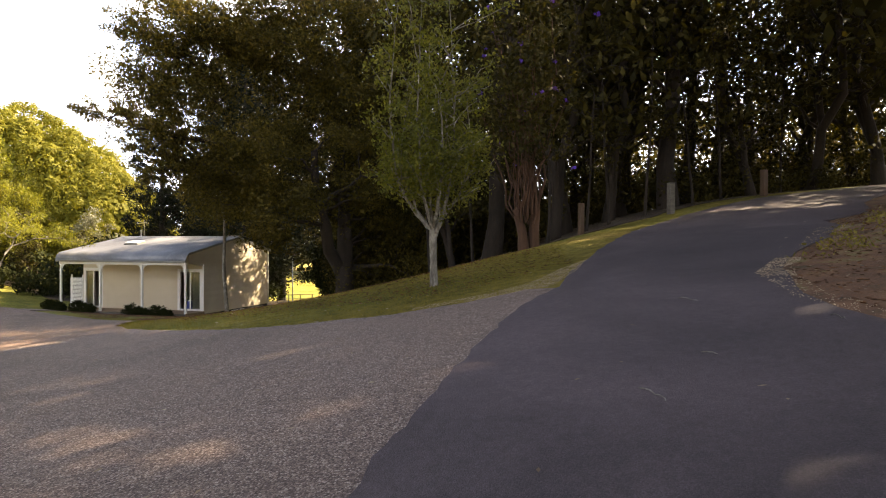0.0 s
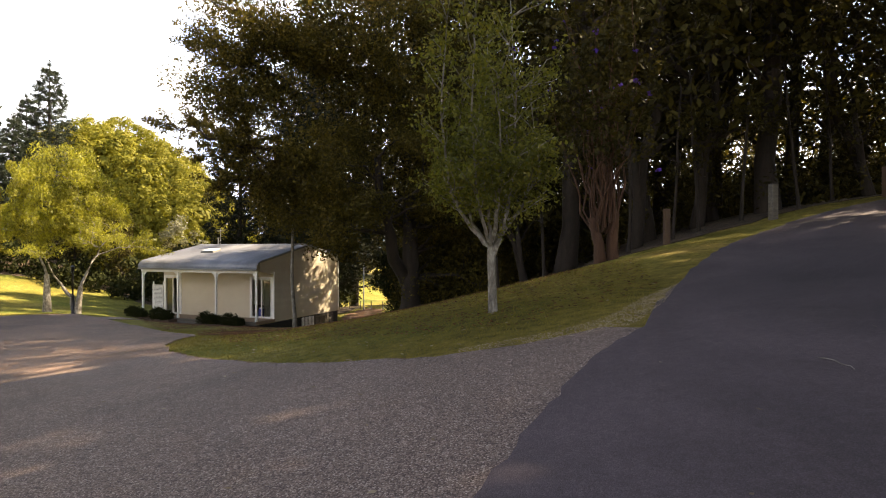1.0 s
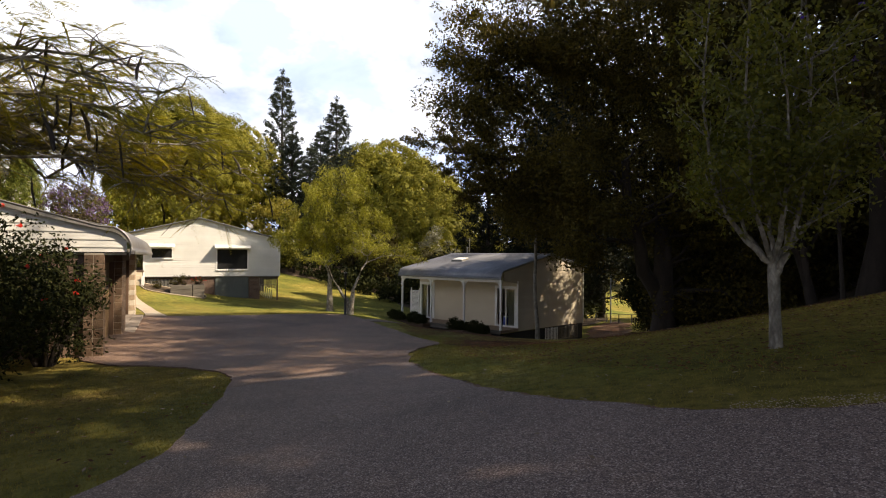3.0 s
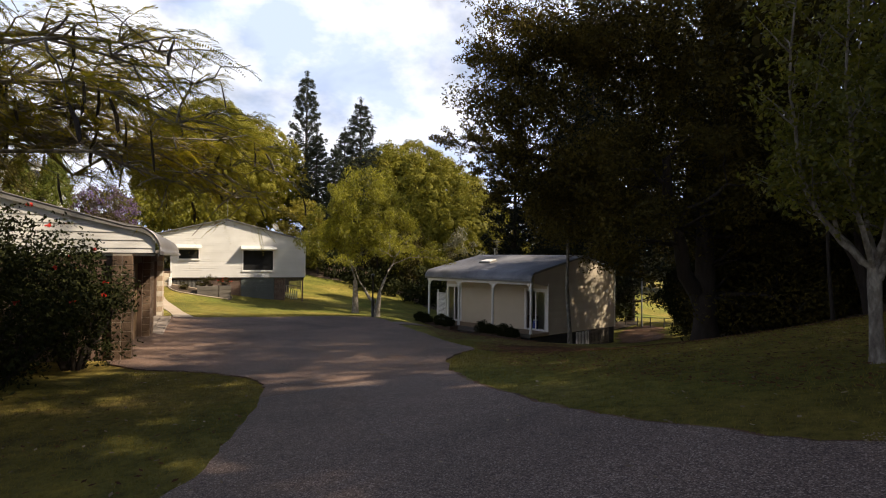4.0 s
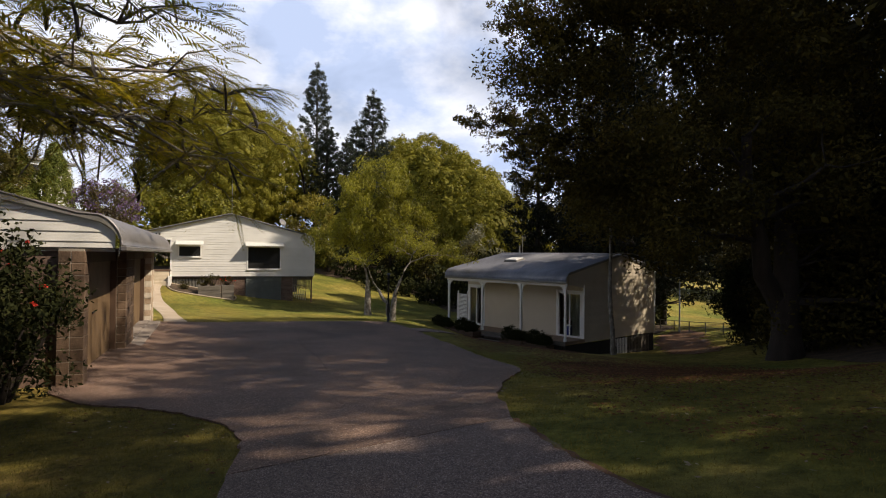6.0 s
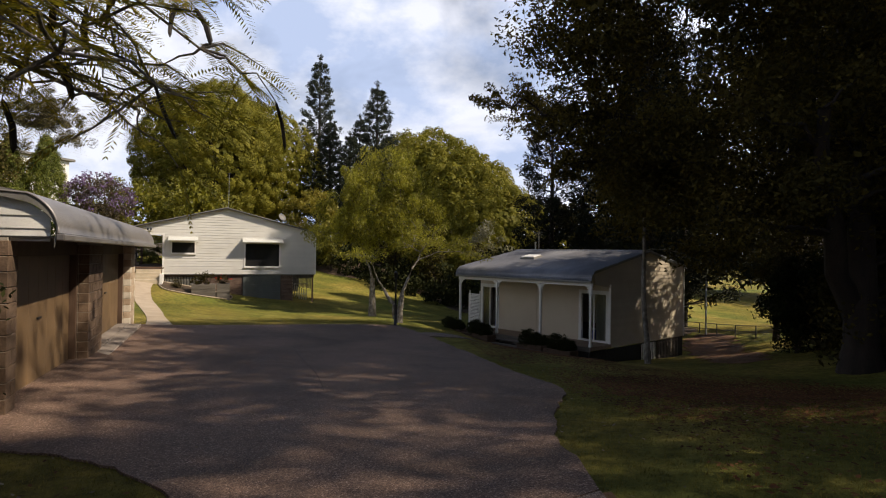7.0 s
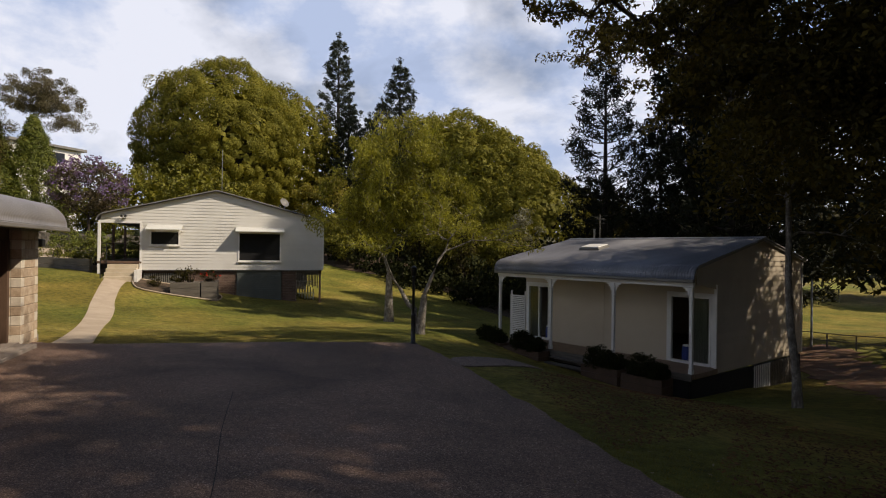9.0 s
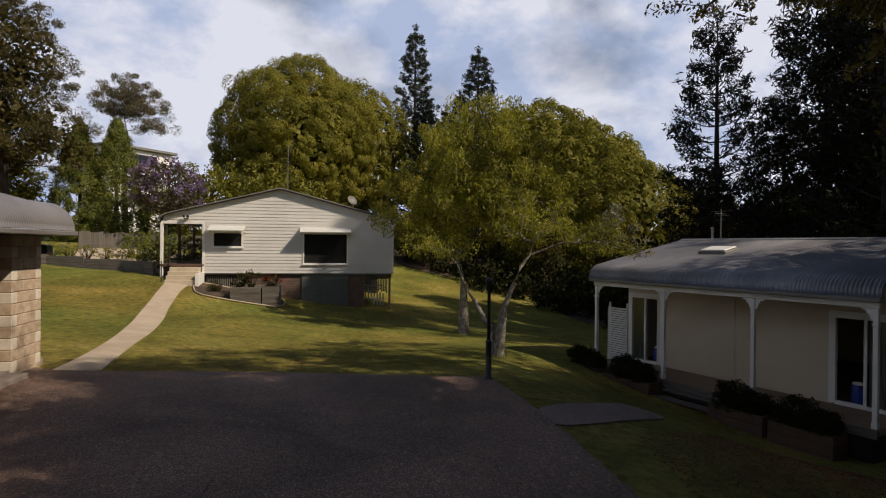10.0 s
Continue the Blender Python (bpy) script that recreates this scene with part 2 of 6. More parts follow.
GREEN_D = surface("dull_green_door", [(0.3, (0.085, 0.095, 0.085)), (0.7, (0.13, 0.14, 0.125))], 1.2, 40, 0.6, dirt=0.2)
BLACK_M = surface("black_metal", [(0.3, (0.012, 0.012, 0.013)), (0.7, (0.024, 0.024, 0.026))], 3, 60, 0.45)
STEEL = surface("dull_steel", [(0.3, (0.30, 0.30, 0.30)), (0.7, (0.42, 0.42, 0.42))], 4, 50, 0.4, 0.8)
BLUE = surface("blue_plastic", [(0.3, (0.02, 0.04, 0.22)), (0.7, (0.03, 0.06, 0.30))], 4, 30, 0.4)
STEP_M = surface("tan_step", [(0.3, (0.46, 0.38, 0.26)), (0.7, (0.58, 0.49, 0.36))], 2, 60, 0.8)
AWN = surface("striped_awning", [(0.3, (0.60, 0.60, 0.56)), (0.7, (0.68, 0.68, 0.63))], 2, 40, 0.5)
# near-black: shade under eaves and floors put into colour; also the joint filler
DARK = surface("shade_and_joint_black", [(0.3, (0.012, 0.011, 0.010)), (0.7, (0.022, 0.02, 0.018))], 2, 30, 0.9)
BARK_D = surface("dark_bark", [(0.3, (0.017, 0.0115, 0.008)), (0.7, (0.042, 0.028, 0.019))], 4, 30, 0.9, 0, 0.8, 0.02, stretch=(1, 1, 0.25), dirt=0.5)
BARK_G = surface("grey_bark", [(0.3, (0.09, 0.075, 0.06)), (0.5, (0.19, 0.165, 0.135)), (0.72, (0.42, 0.385, 0.33))], 11, 40, 0.9, 0, 0.8, 0.015, stretch=(1, 1, 0.5), dirt=0.45)
BARK_P = surface("pale_bark", [(0.3, (0.10, 0.083, 0.066)), (0.5, (0.21, 0.183, 0.152)), (0.72, (0.45, 0.415, 0.355))], 13, 40, 0.9, 0, 0.8, 0.012, stretch=(1, 1, 0.5), dirt=0.4)
BARK_R = surface("red_bark", [(0.3, (0.05, 0.023, 0.012)), (0.7, (0.115, 0.055, 0.03))], 4, 30, 0.9, 0, 0.7, 0.012, stretch=(1, 1, 0.2), dirt=0.4)
POD = surface("dark_pod", [(0.3, (0.016, 0.011, 0.008)), (0.7, (0.035, 0.022, 0.015))], 8, 40, 0.6)

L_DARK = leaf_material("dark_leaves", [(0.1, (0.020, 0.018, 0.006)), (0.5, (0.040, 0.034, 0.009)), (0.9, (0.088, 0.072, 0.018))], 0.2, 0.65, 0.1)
L_BIG = leaf_material("olive_leaves", [(0.1, (0.034, 0.029, 0.008)), (0.5, (0.073, 0.059, 0.012)), (0.9, (0.155, 0.118, 0.025))], 0.3, 0.65, 0.12)
L_CHERRY = leaf_material("fresh_leaves", [(0.1, (0.066, 0.075, 0.014)), (0.5, (0.14, 0.142, 0.025)), (0.9, (0.235, 0.215, 0.04))], 0.45)
L_CAMPHOR = leaf_material("yellow_green_leaves", [(0.1, (0.075, 0.080, 0.012)), (0.45, (0.145, 0.145, 0.02)), (0.9, (0.27, 0.245, 0.032))], 0.35)
L_DOME = leaf_material("dense_yellow_green_leaves", [(0.1, (0.105, 0.103, 0.014)), (0.5, (0.175, 0.165, 0.021)), (0.9, (0.26, 0.228, 0.03))], 0.3, 0.6, 0.15)
L_FEATHER = leaf_material("feathery_leaves", [(0.1, (0.06, 0.056, 0.012)), (0.45, (0.2, 0.2, 0.03)), (0.9, (0.41, 0.39, 0.06))], 0.5)
L_POIN = leaf_material("poinciana_leaves", [(0.1, (0.13, 0.13, 0.02)), (0.5, (0.25, 0.22, 0.032)), (0.9, (0.42, 0.34, 0.06))], 0.6)
L_PINE = leaf_material("pine_needles", [(0.1, (0.012, 0.018, 0.010)), (0.5, (0.024, 0.032, 0.016)), (0.9, (0.045, 0.052, 0.022))], 0.1)
L_PINE2 = leaf_material("olive_needles", [(0.1, (0.034, 0.032, 0.011)), (0.5, (0.068, 0.058, 0.018)), (0.9, (0.13, 0.10, 0.032))], 0.15, 0.7, 0.1)
L_GUM = leaf_material("gum_leaves", [(0.1, (0.06, 0.055, 0.03)), (0.5, (0.12, 0.105, 0.06)), (0.9, (0.19, 0.165, 0.10))], 0.2, 0.7, 0.1)
# hibiscus leaf colour; on the wood-edge scrub it stands in for shade
L_HIB = leaf_material("hibiscus_and_shade_leaves", [(0.1, (0.013, 0.016, 0.007)), (0.5, (0.024, 0.028, 0.010)), (0.9, (0.05, 0.052, 0.016))], 0.12, 0.75, 0.05)
# darker copy of the pine needles, with the shade put into the colour
L_PINE_SHADE = leaf_material("shaded_pine_needles", [(0.1, (0.008, 0.010, 0.006)), (0.5, (0.015, 0.018, 0.010)), (0.9, (0.03, 0.032, 0.015))], 0.08, 0.7, 0.1)
L_CYP = leaf_material("cypress_leaves", [(0.1, (0.06, 0.08, 0.013)), (0.5, (0.125, 0.145, 0.022)), (0.9, (0.21, 0.21, 0.032))], 0.2)
L_PURPLE = leaf_material("purple_bloom", [(0.1, (0.04, 0.045, 0.03)), (0.4, (0.13, 0.08, 0.13)), (0.7, (0.20, 0.13, 0.30)), (0.95, (0.32, 0.24, 0.48))], 0.3)
L_VIOLET = leaf_material("violet_petals", [(0.1, (0.06, 0.02, 0.26)), (0.9, (0.12, 0.05, 0.45))], 0.3)
L_RED = leaf_material("red_petals", [(0.1, (0.45, 0.02, 0.015)), (0.9, (0.65, 0.06, 0.03))], 0.3)
L_MAUVE = leaf_material("bronze_leaves", [(0.1, (0.05, 0.045, 0.025)), (0.5, (0.09, 0.07, 0.045)), (0.9, (0.14, 0.11, 0.07))], 0.3)
L_TAN = leaf_material("dead_leaves", [(0.1, (0.10, 0.065, 0.035)), (0.5, (0.22, 0.15, 0.085)), (0.9, (0.42, 0.33, 0.22))], 0.1)
L_RUST = leaf_material("rusty_leaves", [(0.1, (0.055, 0.024, 0.011)), (0.5, (0.115, 0.05, 0.02)), (0.9, (0.23, 0.11, 0.042))], 0.1, 0.8, 0.1)
L_GRASS = leaf_material("grass_blades", [(0.1, (0.12, 0.11, 0.026)), (0.5, (0.20, 0.17, 0.04)), (0.9, (0.32, 0.25, 0.08))], 0.35, 0.7, 0.1)
L_YELLOW = leaf_material("yellow_leaves", [(0.1, (0.12, 0.12, 0.02)), (0.5, (0.22, 0.19, 0.03)), (0.9, (0.34, 0.28, 0.05))], 0.4)
L_GREY = leaf_material("silver_leaves", [(0.1, (0.11, 0.11, 0.075)), (0.9, (0.24, 0.23, 0.17))], 0.3)


# ---------------------------------------------------------------- mesh helpers
def thing(name, m=None, label="", category="", group="", kind=""):
    ob = new(name)
    if m is not None:
        ob.matrix_world = m
    return tagged(ob, label, category, group, kind)


def part(name, bm, mat, parent=None, label="", smooth=False):
    me = bpy.data.meshes.new(name)
    bmesh.ops.recalc_face_normals(bm, faces=bm.faces[:])
    bm.to_mesh(me)
    bm.free()
    return place(name, me, mat, parent, label, smooth)


def place(name, me, mat, parent=None, label="", smooth=False):
    if mat is not None and not me.materials:
        me.materials.append(mat)
    if smooth:
        me.polygons.foreach_set("use_smooth", [True] * len(me.polygons))
    ob = new(name, me)
    ob.parent = parent
    return tagged(ob, label)


def quads(verts, faces):
    """A mesh from arrays: n x 3 places and m x k corners."""
    me = bpy.data.meshes.new("mesh")
    verts, faces = np.asarray(verts, np.float32), np.asarray(faces, np.int32)
    n, k = faces.shape
    me.vertices.add(len(verts))
    me.vertices.foreach_set("co", verts.ravel())
    me.loops.add(n * k)
    me.loops.foreach_set("vertex_index", faces.ravel())
    me.polygons.add(n)
    me.polygons.foreach_set("loop_start", np.arange(0, n * k, k, dtype=np.int32))
    me.update(calc_edges=True)
    return me


def box(bm, x0, x1, y0, y1, z0, z1, bevel=0.0):
    vs = bmesh.ops.create_cube(bm, size=1.0, matrix=Matrix.Translation(((x0 + x1) / 2, (y0 + y1) / 2, (z0 + z1) / 2)) @ Matrix.Diagonal((x1 - x0, y1 - y0, z1 - z0, 1)))["verts"]
    if bevel:
        bmesh.ops.bevel(bm, geom=list({e for v in vs for e in v.link_edges}), offset=bevel, segments=1, affect="EDGES")
    return bm


def boxes(*specs, bevel=0.0):
    bm = bmesh.new()
    for s in specs:
        box(bm, *s, bevel=bevel)
    return bm


def prism(bm, outline, y0, y1):
    """An outline in x, z, drawn from y0 to y1."""
    a = [bm.verts.new((x, y0, z)) for x, z in outline]
    b = [bm.verts.new((x, y1, z)) for x, z in outline]
    bm.faces.new(a)
    bm.faces.new(b[::-1])
    for i in range(len(a)):
        j = (i + 1) % len(a)
        bm.faces.new((a[i], b[i], b[j], a[j]))
    return bm


def lathe(bm, profile, n=14, at=(0, 0, 0)):
    """Rings of (radius, height) about an upright axis, closed at both ends."""
    rings = []
    for r, z in profile:
        rings.append([bm.verts.new((at[0] + r * math.cos(2 * math.pi * k / n), at[1] + r * math.sin(2 * math.pi * k / n), at[2] + z)) for k in range(n)])
    for a, b in zip(rings, rings[1:]):
        for k in range(n):
            bm.faces.new((a[k], a[(k + 1) % n], b[(k + 1) % n], b[k]))
    bm.faces.new(rings[0][::-1])
    bm.faces.new(rings[-1])
    return bm


class Tubes:
    """Tapered bent tubes gathered into one mesh."""

    def __init__(self):
        self.v, self.f, self.n = [], [], 0

    def add(self, points, radii, sides=6):
        p = np.asarray(points, float)
        t = np.gradient(p, axis=0)
        t /= np.linalg.norm(t, axis=1)[:, None] + 1e-9
        ref = np.where(np.abs(t[:, 2:3]) > 0.9, [[1.0, 0, 0]], [[0, 0, 1.0]])
        a = np.cross(t, ref)
        a /= np.linalg.norm(a, axis=1)[:, None] + 1e-9
        b = np.cross(t, a)
        ang = np.arange(sides) * 2 * math.pi / sides
        ring = a[:, None] * np.cos(ang)[None, :, None] + b[:, None] * np.sin(ang)[None, :, None]
        self.v.append((p[:, None] + ring * np.asarray(radii, float)[:, None, None]).reshape(-1, 3))
        i, k = np.meshgrid(np.arange(len(p) - 1), np.arange(sides), indexing="ij")
        k2 = (k + 1) % sides
        f = np.stack([i * sides + k, i * sides + k2, (i + 1) * sides + k2, (i + 1) * sides + k], -1).reshape(-1, 4)
        self.f.append(f + self.n)
        self.n += len(p) * sides

    def mesh(self):
        return quads(np.concatenate(self.v), np.concatenate(self.f))


def bend(a, b, rng, n=6, sag=0.0, wob=0.06):
    """A slightly crooked way from a to b that rises first where sag is positive."""
    a, b = np.asarray(a, float), np.asarray(b, float)
    s = np.linspace(0, 1, n)[:, None]
    p = a + (b - a) * s
    p[:, 2] += sag * np.sin(math.pi * s[:, 0])
    p[1:-1] += rng.normal(0, wob * np.linalg.norm(b - a) / n, (n - 2, 3))
    return p


def leaf_quads(pos, size, rng, aspect=0.45, out=None, bias=0.5, droop=0.0):
    """Four-cornered leaves at pos, turned by chance, leaning to out."""
    n = len(pos)
    nor = rng.normal(0, 1, (n, 3))
    nor /= np.linalg.norm(nor, axis=1)[:, None]
    if out is not None:
        nor = nor * (1 - bias) + out * bias
        nor /= np.linalg.norm(nor, axis=1)[:, None] + 1e-9
    t = np.cross(nor, rng.normal(0, 1, (n, 3)))
    t[:, 2] -= droop
    t /= np.linalg.norm(t, axis=1)[:, None] + 1e-9
    w = np.cross(nor, t)
    w /= np.linalg.norm(w, axis=1)[:, None] + 1e-9
    L = (size * rng.uniform(0.65, 1.3, n))[:, None]
    v = np.stack([pos - t * L * 0.5, pos - t * L * 0.05 + w * L * aspect * 0.5, pos + t * L * 0.5, pos - t * L * 0.05 - w * L * aspect * 0.5], 1)
    return v.reshape(-1, 3), np.arange(4 * n).reshape(-1, 4)


# ---------------------------------------------------------------- terrain
POLY = (0.659, -1.633, 0.019, -1.244, -2.823, 2.431, 9.559, -1.873, -11.958, 6.958, 5.677, -4.808, -0.901, -9.499, -1.732)
KNOLLS = ((2.8, 13.0, 5.0, 0.743), (-2.5, 19.0, 5.0, -1.404), (0.8, 8.3, 3.5, -0.153), (-16.8, 20.5, 4.0, 0.515), (-11.5, 26.0, 4.5, -0.156),
          (-25.7, 16.2, 5.0, 0.117), (-33.0, 24.5, 4.0, -0.146), (-37.5, 21.5, 3.5, 0.67), (9.0, 22.0, 6.0, 0.665), (-19.0, 27.5, 4.0, 0.456),
          (-6.0, 17.0, 5.0, 0.347), (-31.0, 29.0, 5.0, 0.262), (-20.0, 13.5, 5.0, 0.054), (4.0, 5.0, 4.0, 0.43), (-9.0, 32.0, 6.0, -1.332), (-12.6, 24.6, 2.2, -0.5), (-16.8, 25.6, 1.8, -0.35),
          (10.2, 4.6, 2.3, 1.1))


def ground_z(x, y):
    """The lie of the land: a broad fall towards the field, with knolls and hollows."""
    x, y = np.asarray(x, float), np.asarray(y, float)
    u, v = np.tanh((x + 12) / 40), np.tanh((y - 14) / 40)
    z, k = 0.0, 0
    for i in range(5):
        for j in range(5 - i):
            z = z + POLY[k] * u**i * v**j
            k += 1
    for cx, cy, s, h in KNOLLS:
        z = z + h * np.exp(-((x - cx) ** 2 + (y - cy) ** 2) / (2 * s * s))
    far = np.clip((np.hypot(x + 14, y - 16) - 55) / 60, 0, 1)
    far = far * far * (3 - 2 * far)
    return z * (1 - far) + -1.2 * far


def gz(x, y):
    return float(ground_z(x, y))


def spread(lo, hi, step, limit):
    """Even steps from lo to hi, then wider and wider out to the limit."""
    a, d, left, right = list(np.arange(lo, hi + step, step)), step, [], []
    p, q = a[0], a[-1]
    while p > -limit:
        d *= 1.35
        p, q = p - d, q + d
        left.append(p)
        right.append(q)
    return np.array(left[::-1] + a + right)


gx, gy = spread(-46, 18, 0.6, 1500), spread(-10, 42, 0.6, 1500)
X, Y = np.meshgrid(gx, gy, indexing="ij")
i, j = np.meshgrid(np.arange(len(gx) - 1), np.arange(len(gy) - 1), indexing="ij")
ny = len(gy)
me = quads(np.stack([X, Y, ground_z(X, Y)], -1).reshape(-1, 3), np.stack([i * ny + j, (i + 1) * ny + j, (i + 1) * ny + j + 1, i * ny + j + 1], -1).reshape(-1, 4))
ground = place("ground", me, LAWN, smooth=True)
tagged(ground, "mown lawn falling gently, green with dry brown patches", "lawn", kind="structure")


def smooth_line(points, closed, step, wob=0.0, seed=3):
    """A rounded line through the points, at even steps, slightly ragged."""
    rng = np.random.default_rng(seed)
    p = np.asarray(points, float)
    n, out = len(p), []
    for k in range(n if closed else n - 1):
        a, b, c, d = p[(k - 1) % n if closed else max(k - 1, 0)], p[k], p[(k + 1) % n], p[(k + 2) % n if closed else min(k + 2, n - 1)]
        m = max(1, int(np.linalg.norm(c - b) / step))
        for s in np.arange(m) / m:
            out.append(0.5 * (2 * b + (c - a) * s + (2 * a - 5 * b + 4 * c - d) * s * s + (3 * b - a - 3 * c + d) * s**3))
    if not closed:
        out.append(p[-1])
    out = np.array(out)
    return out + rng.normal(0, wob, out.shape)


def inside(px, py, poly):
    hit = np.zeros(np.shape(px), bool)
    for (ax, ay), (bx, by) in zip(poly, np.roll(poly, -1, axis=0)):
        cross = (ay > py) != (by > py)
        with np.errstate(divide="ignore", invalid="ignore"):
            hit ^= cross & (px < (bx - ax) * (py - ay) / (by - ay) + ax)
    return hit


def sheet(name, outline, mat, lift, step, label, category, skirt=0.12):
    """A paved sheet inside an outline, laid on the land, with a real edge."""
    poly = np.asarray(outline, float)
    lo, hi = poly.min(0), poly.max(0)
    a, b = np.meshgrid(np.arange(lo[0], hi[0], step), np.arange(lo[1], hi[1], step), indexing="ij")
    a, b = a.ravel(), b.ravel()
    keep = inside(a, b, poly)
    a, b = a[keep], b[keep]
    d = np.min(np.hypot(a[:, None] - poly[None, :, 0], b[:, None] - poly[None, :, 1]), 1)
    a, b = a[d > step * 0.45], b[d > step * 0.45]
    pts = [Vector(p) for p in poly] + [Vector(p) for p in np.stack([a, b], -1)]
    n = len(poly)
    vs, _, fs, *_ = geometry.delaunay_2d_cdt(pts, [(k, (k + 1) % n) for k in range(n)], [list(range(n))], 2, 1e-5)
    bm = bmesh.new()
    bv = [bm.verts.new((v.x, v.y, gz(v.x, v.y) + lift)) for v in vs]
    for f in fs:
        bm.faces.new([bv[k] for k in f])
    rim = [e for e in bm.edges if len(e.link_faces) == 1]
    ext = bmesh.ops.extrude_edge_only(bm, edges=rim)["geom"]
    for v in ext:
        if isinstance(v, bmesh.types.BMVert):
            v.co.z -= skirt
    ob = part(name, bm, mat, smooth=False)
    return tagged(ob, label, category, kind="structure")


ASPH_EDGE = [(0.05, -9), (0.3, -4), (0.5, -1), (0.83, 1.42), (1.01, 2.16), (1.32, 3.24), (1.6, 4.1), (1.9, 4.85), (2.34, 5.55)]
LAWN_EDGE = [(2.0, 5.78), (1.56, 5.62), (0.64, 5.56), (-0.1, 5.83), (-1.05, 6.2), (-2.0, 6.78), (-2.98, 7.5), (-3.75, 8.13), (-4.62, 8.97)]
TIP = [(-5.15, 9.75), (-5.55, 10.2), (-5.8, 10.7), (-6.3, 11.8), (-6.9, 13.28), (-7.5, 14.1), (-8.74, 15.1), (-11.2, 17.05), (-12.07, 17.6), (-14.2, 19.04), (-16.75, 20.5)]
PAD_FAR = [(-18.43, 18.35), (-20.3, 16.65), (-21.45, 14.95), (-22.0, 14.2), (-22.5, 13.9), (-22.6, 13.6)]
GARAGE_LINE = [(-17.46, 10.42), (-12.58, 7.42), (-11.5, 6.95)]
ISLAND_A = [(-10.3, 6.93), (-9.2, 7.3), (-7.9, 7.42), (-7.0, 7.17), (-6.43, 6.84)]
ISLAND_B = [(-5.77, 6.28), (-5.13, 5.67), (-4.6, 5.16), (-4.06, 4.57), (-3.58, 4.07), (-3.15, 3.2), (-2.9, 1.6), (-2.7, -2), (-2.6, -9)]

edge_asph = smooth_line(ASPH_EDGE, False, 0.14, 0.012, 5)
edge_lawn = smooth_line(LAWN_EDGE, False, 0.15, 0.02, 6)
edge_tip = smooth_line(TIP, False, 0.2, 0.02, 7)
edge_far = smooth_line(PAD_FAR, False, 0.4, 0.012, 8)
edge_isl_a = smooth_line(ISLAND_A, False, 0.15, 0.02, 9)
edge_isl_b = smooth_line(ISLAND_B, False, 0.2, 0.02, 10)
upper = np.concatenate([edge_asph, edge_lawn, edge_isl_b])
lower = np.concatenate([edge_tip, edge_far, np.array(GARAGE_LINE), edge_isl_a])
sheet("driveway_upper", upper, AGG, 0.03, 0.5, "exposed aggregate concrete driveway, brown pebbles, sloping", "driveway")
sheet("driveway_lower", np.concatenate([edge_lawn[-1:] + [[-0.02, 0.03]], lower, edge_isl_b[:1] + [[-0.03, 0.02]]]), AGG2, 0.026, 0.6, "worn grey-brown concrete turning pad with dark stains", "driveway")

ROAD_LEFT = [(2.68, 6.64), (3.52, 8.73), (4.84, 11.4), (6.2, 13.4), (8.1, 15.9), (10.9, 18.1), (12.8, 18.6), (15, 19.3), (20, 21), (32, 23)]
ROAD_RIGHT = [(32, 18.5), (20, 17.2), (13, 15.4), (9.7, 11.5), (7.8, 9.6), (6.4, 7.15), (4.9, 5.5), (4.4, 4.8), (4.0, 3.7), (4.1, 2.9), (4.6, 1.8), (5.2, -1), (5.4, -9)]
road_r = smooth_line(ROAD_RIGHT, False, 0.3, 0.05, 12)
sheet("road", np.concatenate([edge_asph, smooth_line(ROAD_LEFT, False, 0.3, 0.03, 11), road_r]), ASPHALT, 0.042, 0.5, "dark grey asphalt lane climbing towards the trees", "road")

PATH_LEFT = [(-21.7, 14.1), (-23.4, 15.0), (-25.8, 16.1), (-29.0, 17.4), (-31.3, 18.3), (-34.2, 19.6), (-36.9, 20.95)]
PATH_RIGHT = [(-36.5, 22.0), (-34.7, 20.75), (-31.9, 19.4), (-29.6, 18.5), (-26.9, 17.35), (-24.9, 16.4), (-21.7, 15.0)]
sheet("footpath", np.concatenate([smooth_line(PATH_LEFT, False, 0.3), smooth_line(PATH_RIGHT, False, 0.3)]), PATH_C, 0.022, 0.5, "tan concrete footpath winding up to the house", "path")
SPUR = [(-14.75, 19.5), (-14.05, 18.95), (-13.85, 19.9), (-13.95, 21.3), (-14.3, 22.6), (-14.9, 22.5), (-14.8, 21.0)]
sheet("spur_path", smooth_line(SPUR, True, 0.25), AGG, 0.02, 0.5, "short tan concrete path towards the cottage steps", "path")
FOREST = [(-2.6, 26.5), (-3.2, 23.0), (-1.8, 19.5), (0.3, 16.0), (3.5, 15.0), (7.0, 17.3), (11, 20.2), (18, 22), (34, 25), (40, 60), (12, 46), (3, 40), (-1.5, 32)]
sheet("forest_floor", smooth_line(FOREST, True, 0.6, 0.12), LITTER, 0.02, 1.2, "dark leaf litter under the trees", "forest floor")
TRACK = [(-11.2, 40.0), (-9.5, 39.2), (-8.0, 34.5), (-6.5, 29.5), (-5.9, 25.6), (-6.9, 24.3), (-8.3, 28.9), (-9.9, 33.2), (-11.3, 37.0)]
sheet("earth_track", smooth_line(TRACK, True, 0.25, 0.16), BANKM, 0.014, 0.7, "dark earth track beside the cottage, strewn with leaves", "track")
TERRACE = [(-39.4, 21.6), (-42.5, 21.2), (-46.0, 19.0), (-51.0, 20.5), (-50.0, 25.5), (-44.5, 26.5)]
sheet("terrace", smooth_line(TERRACE, True, 0.5), PATH_C, 0.4, 0.8, "pale concrete terrace behind the retaining wall", "terrace", 0.6)
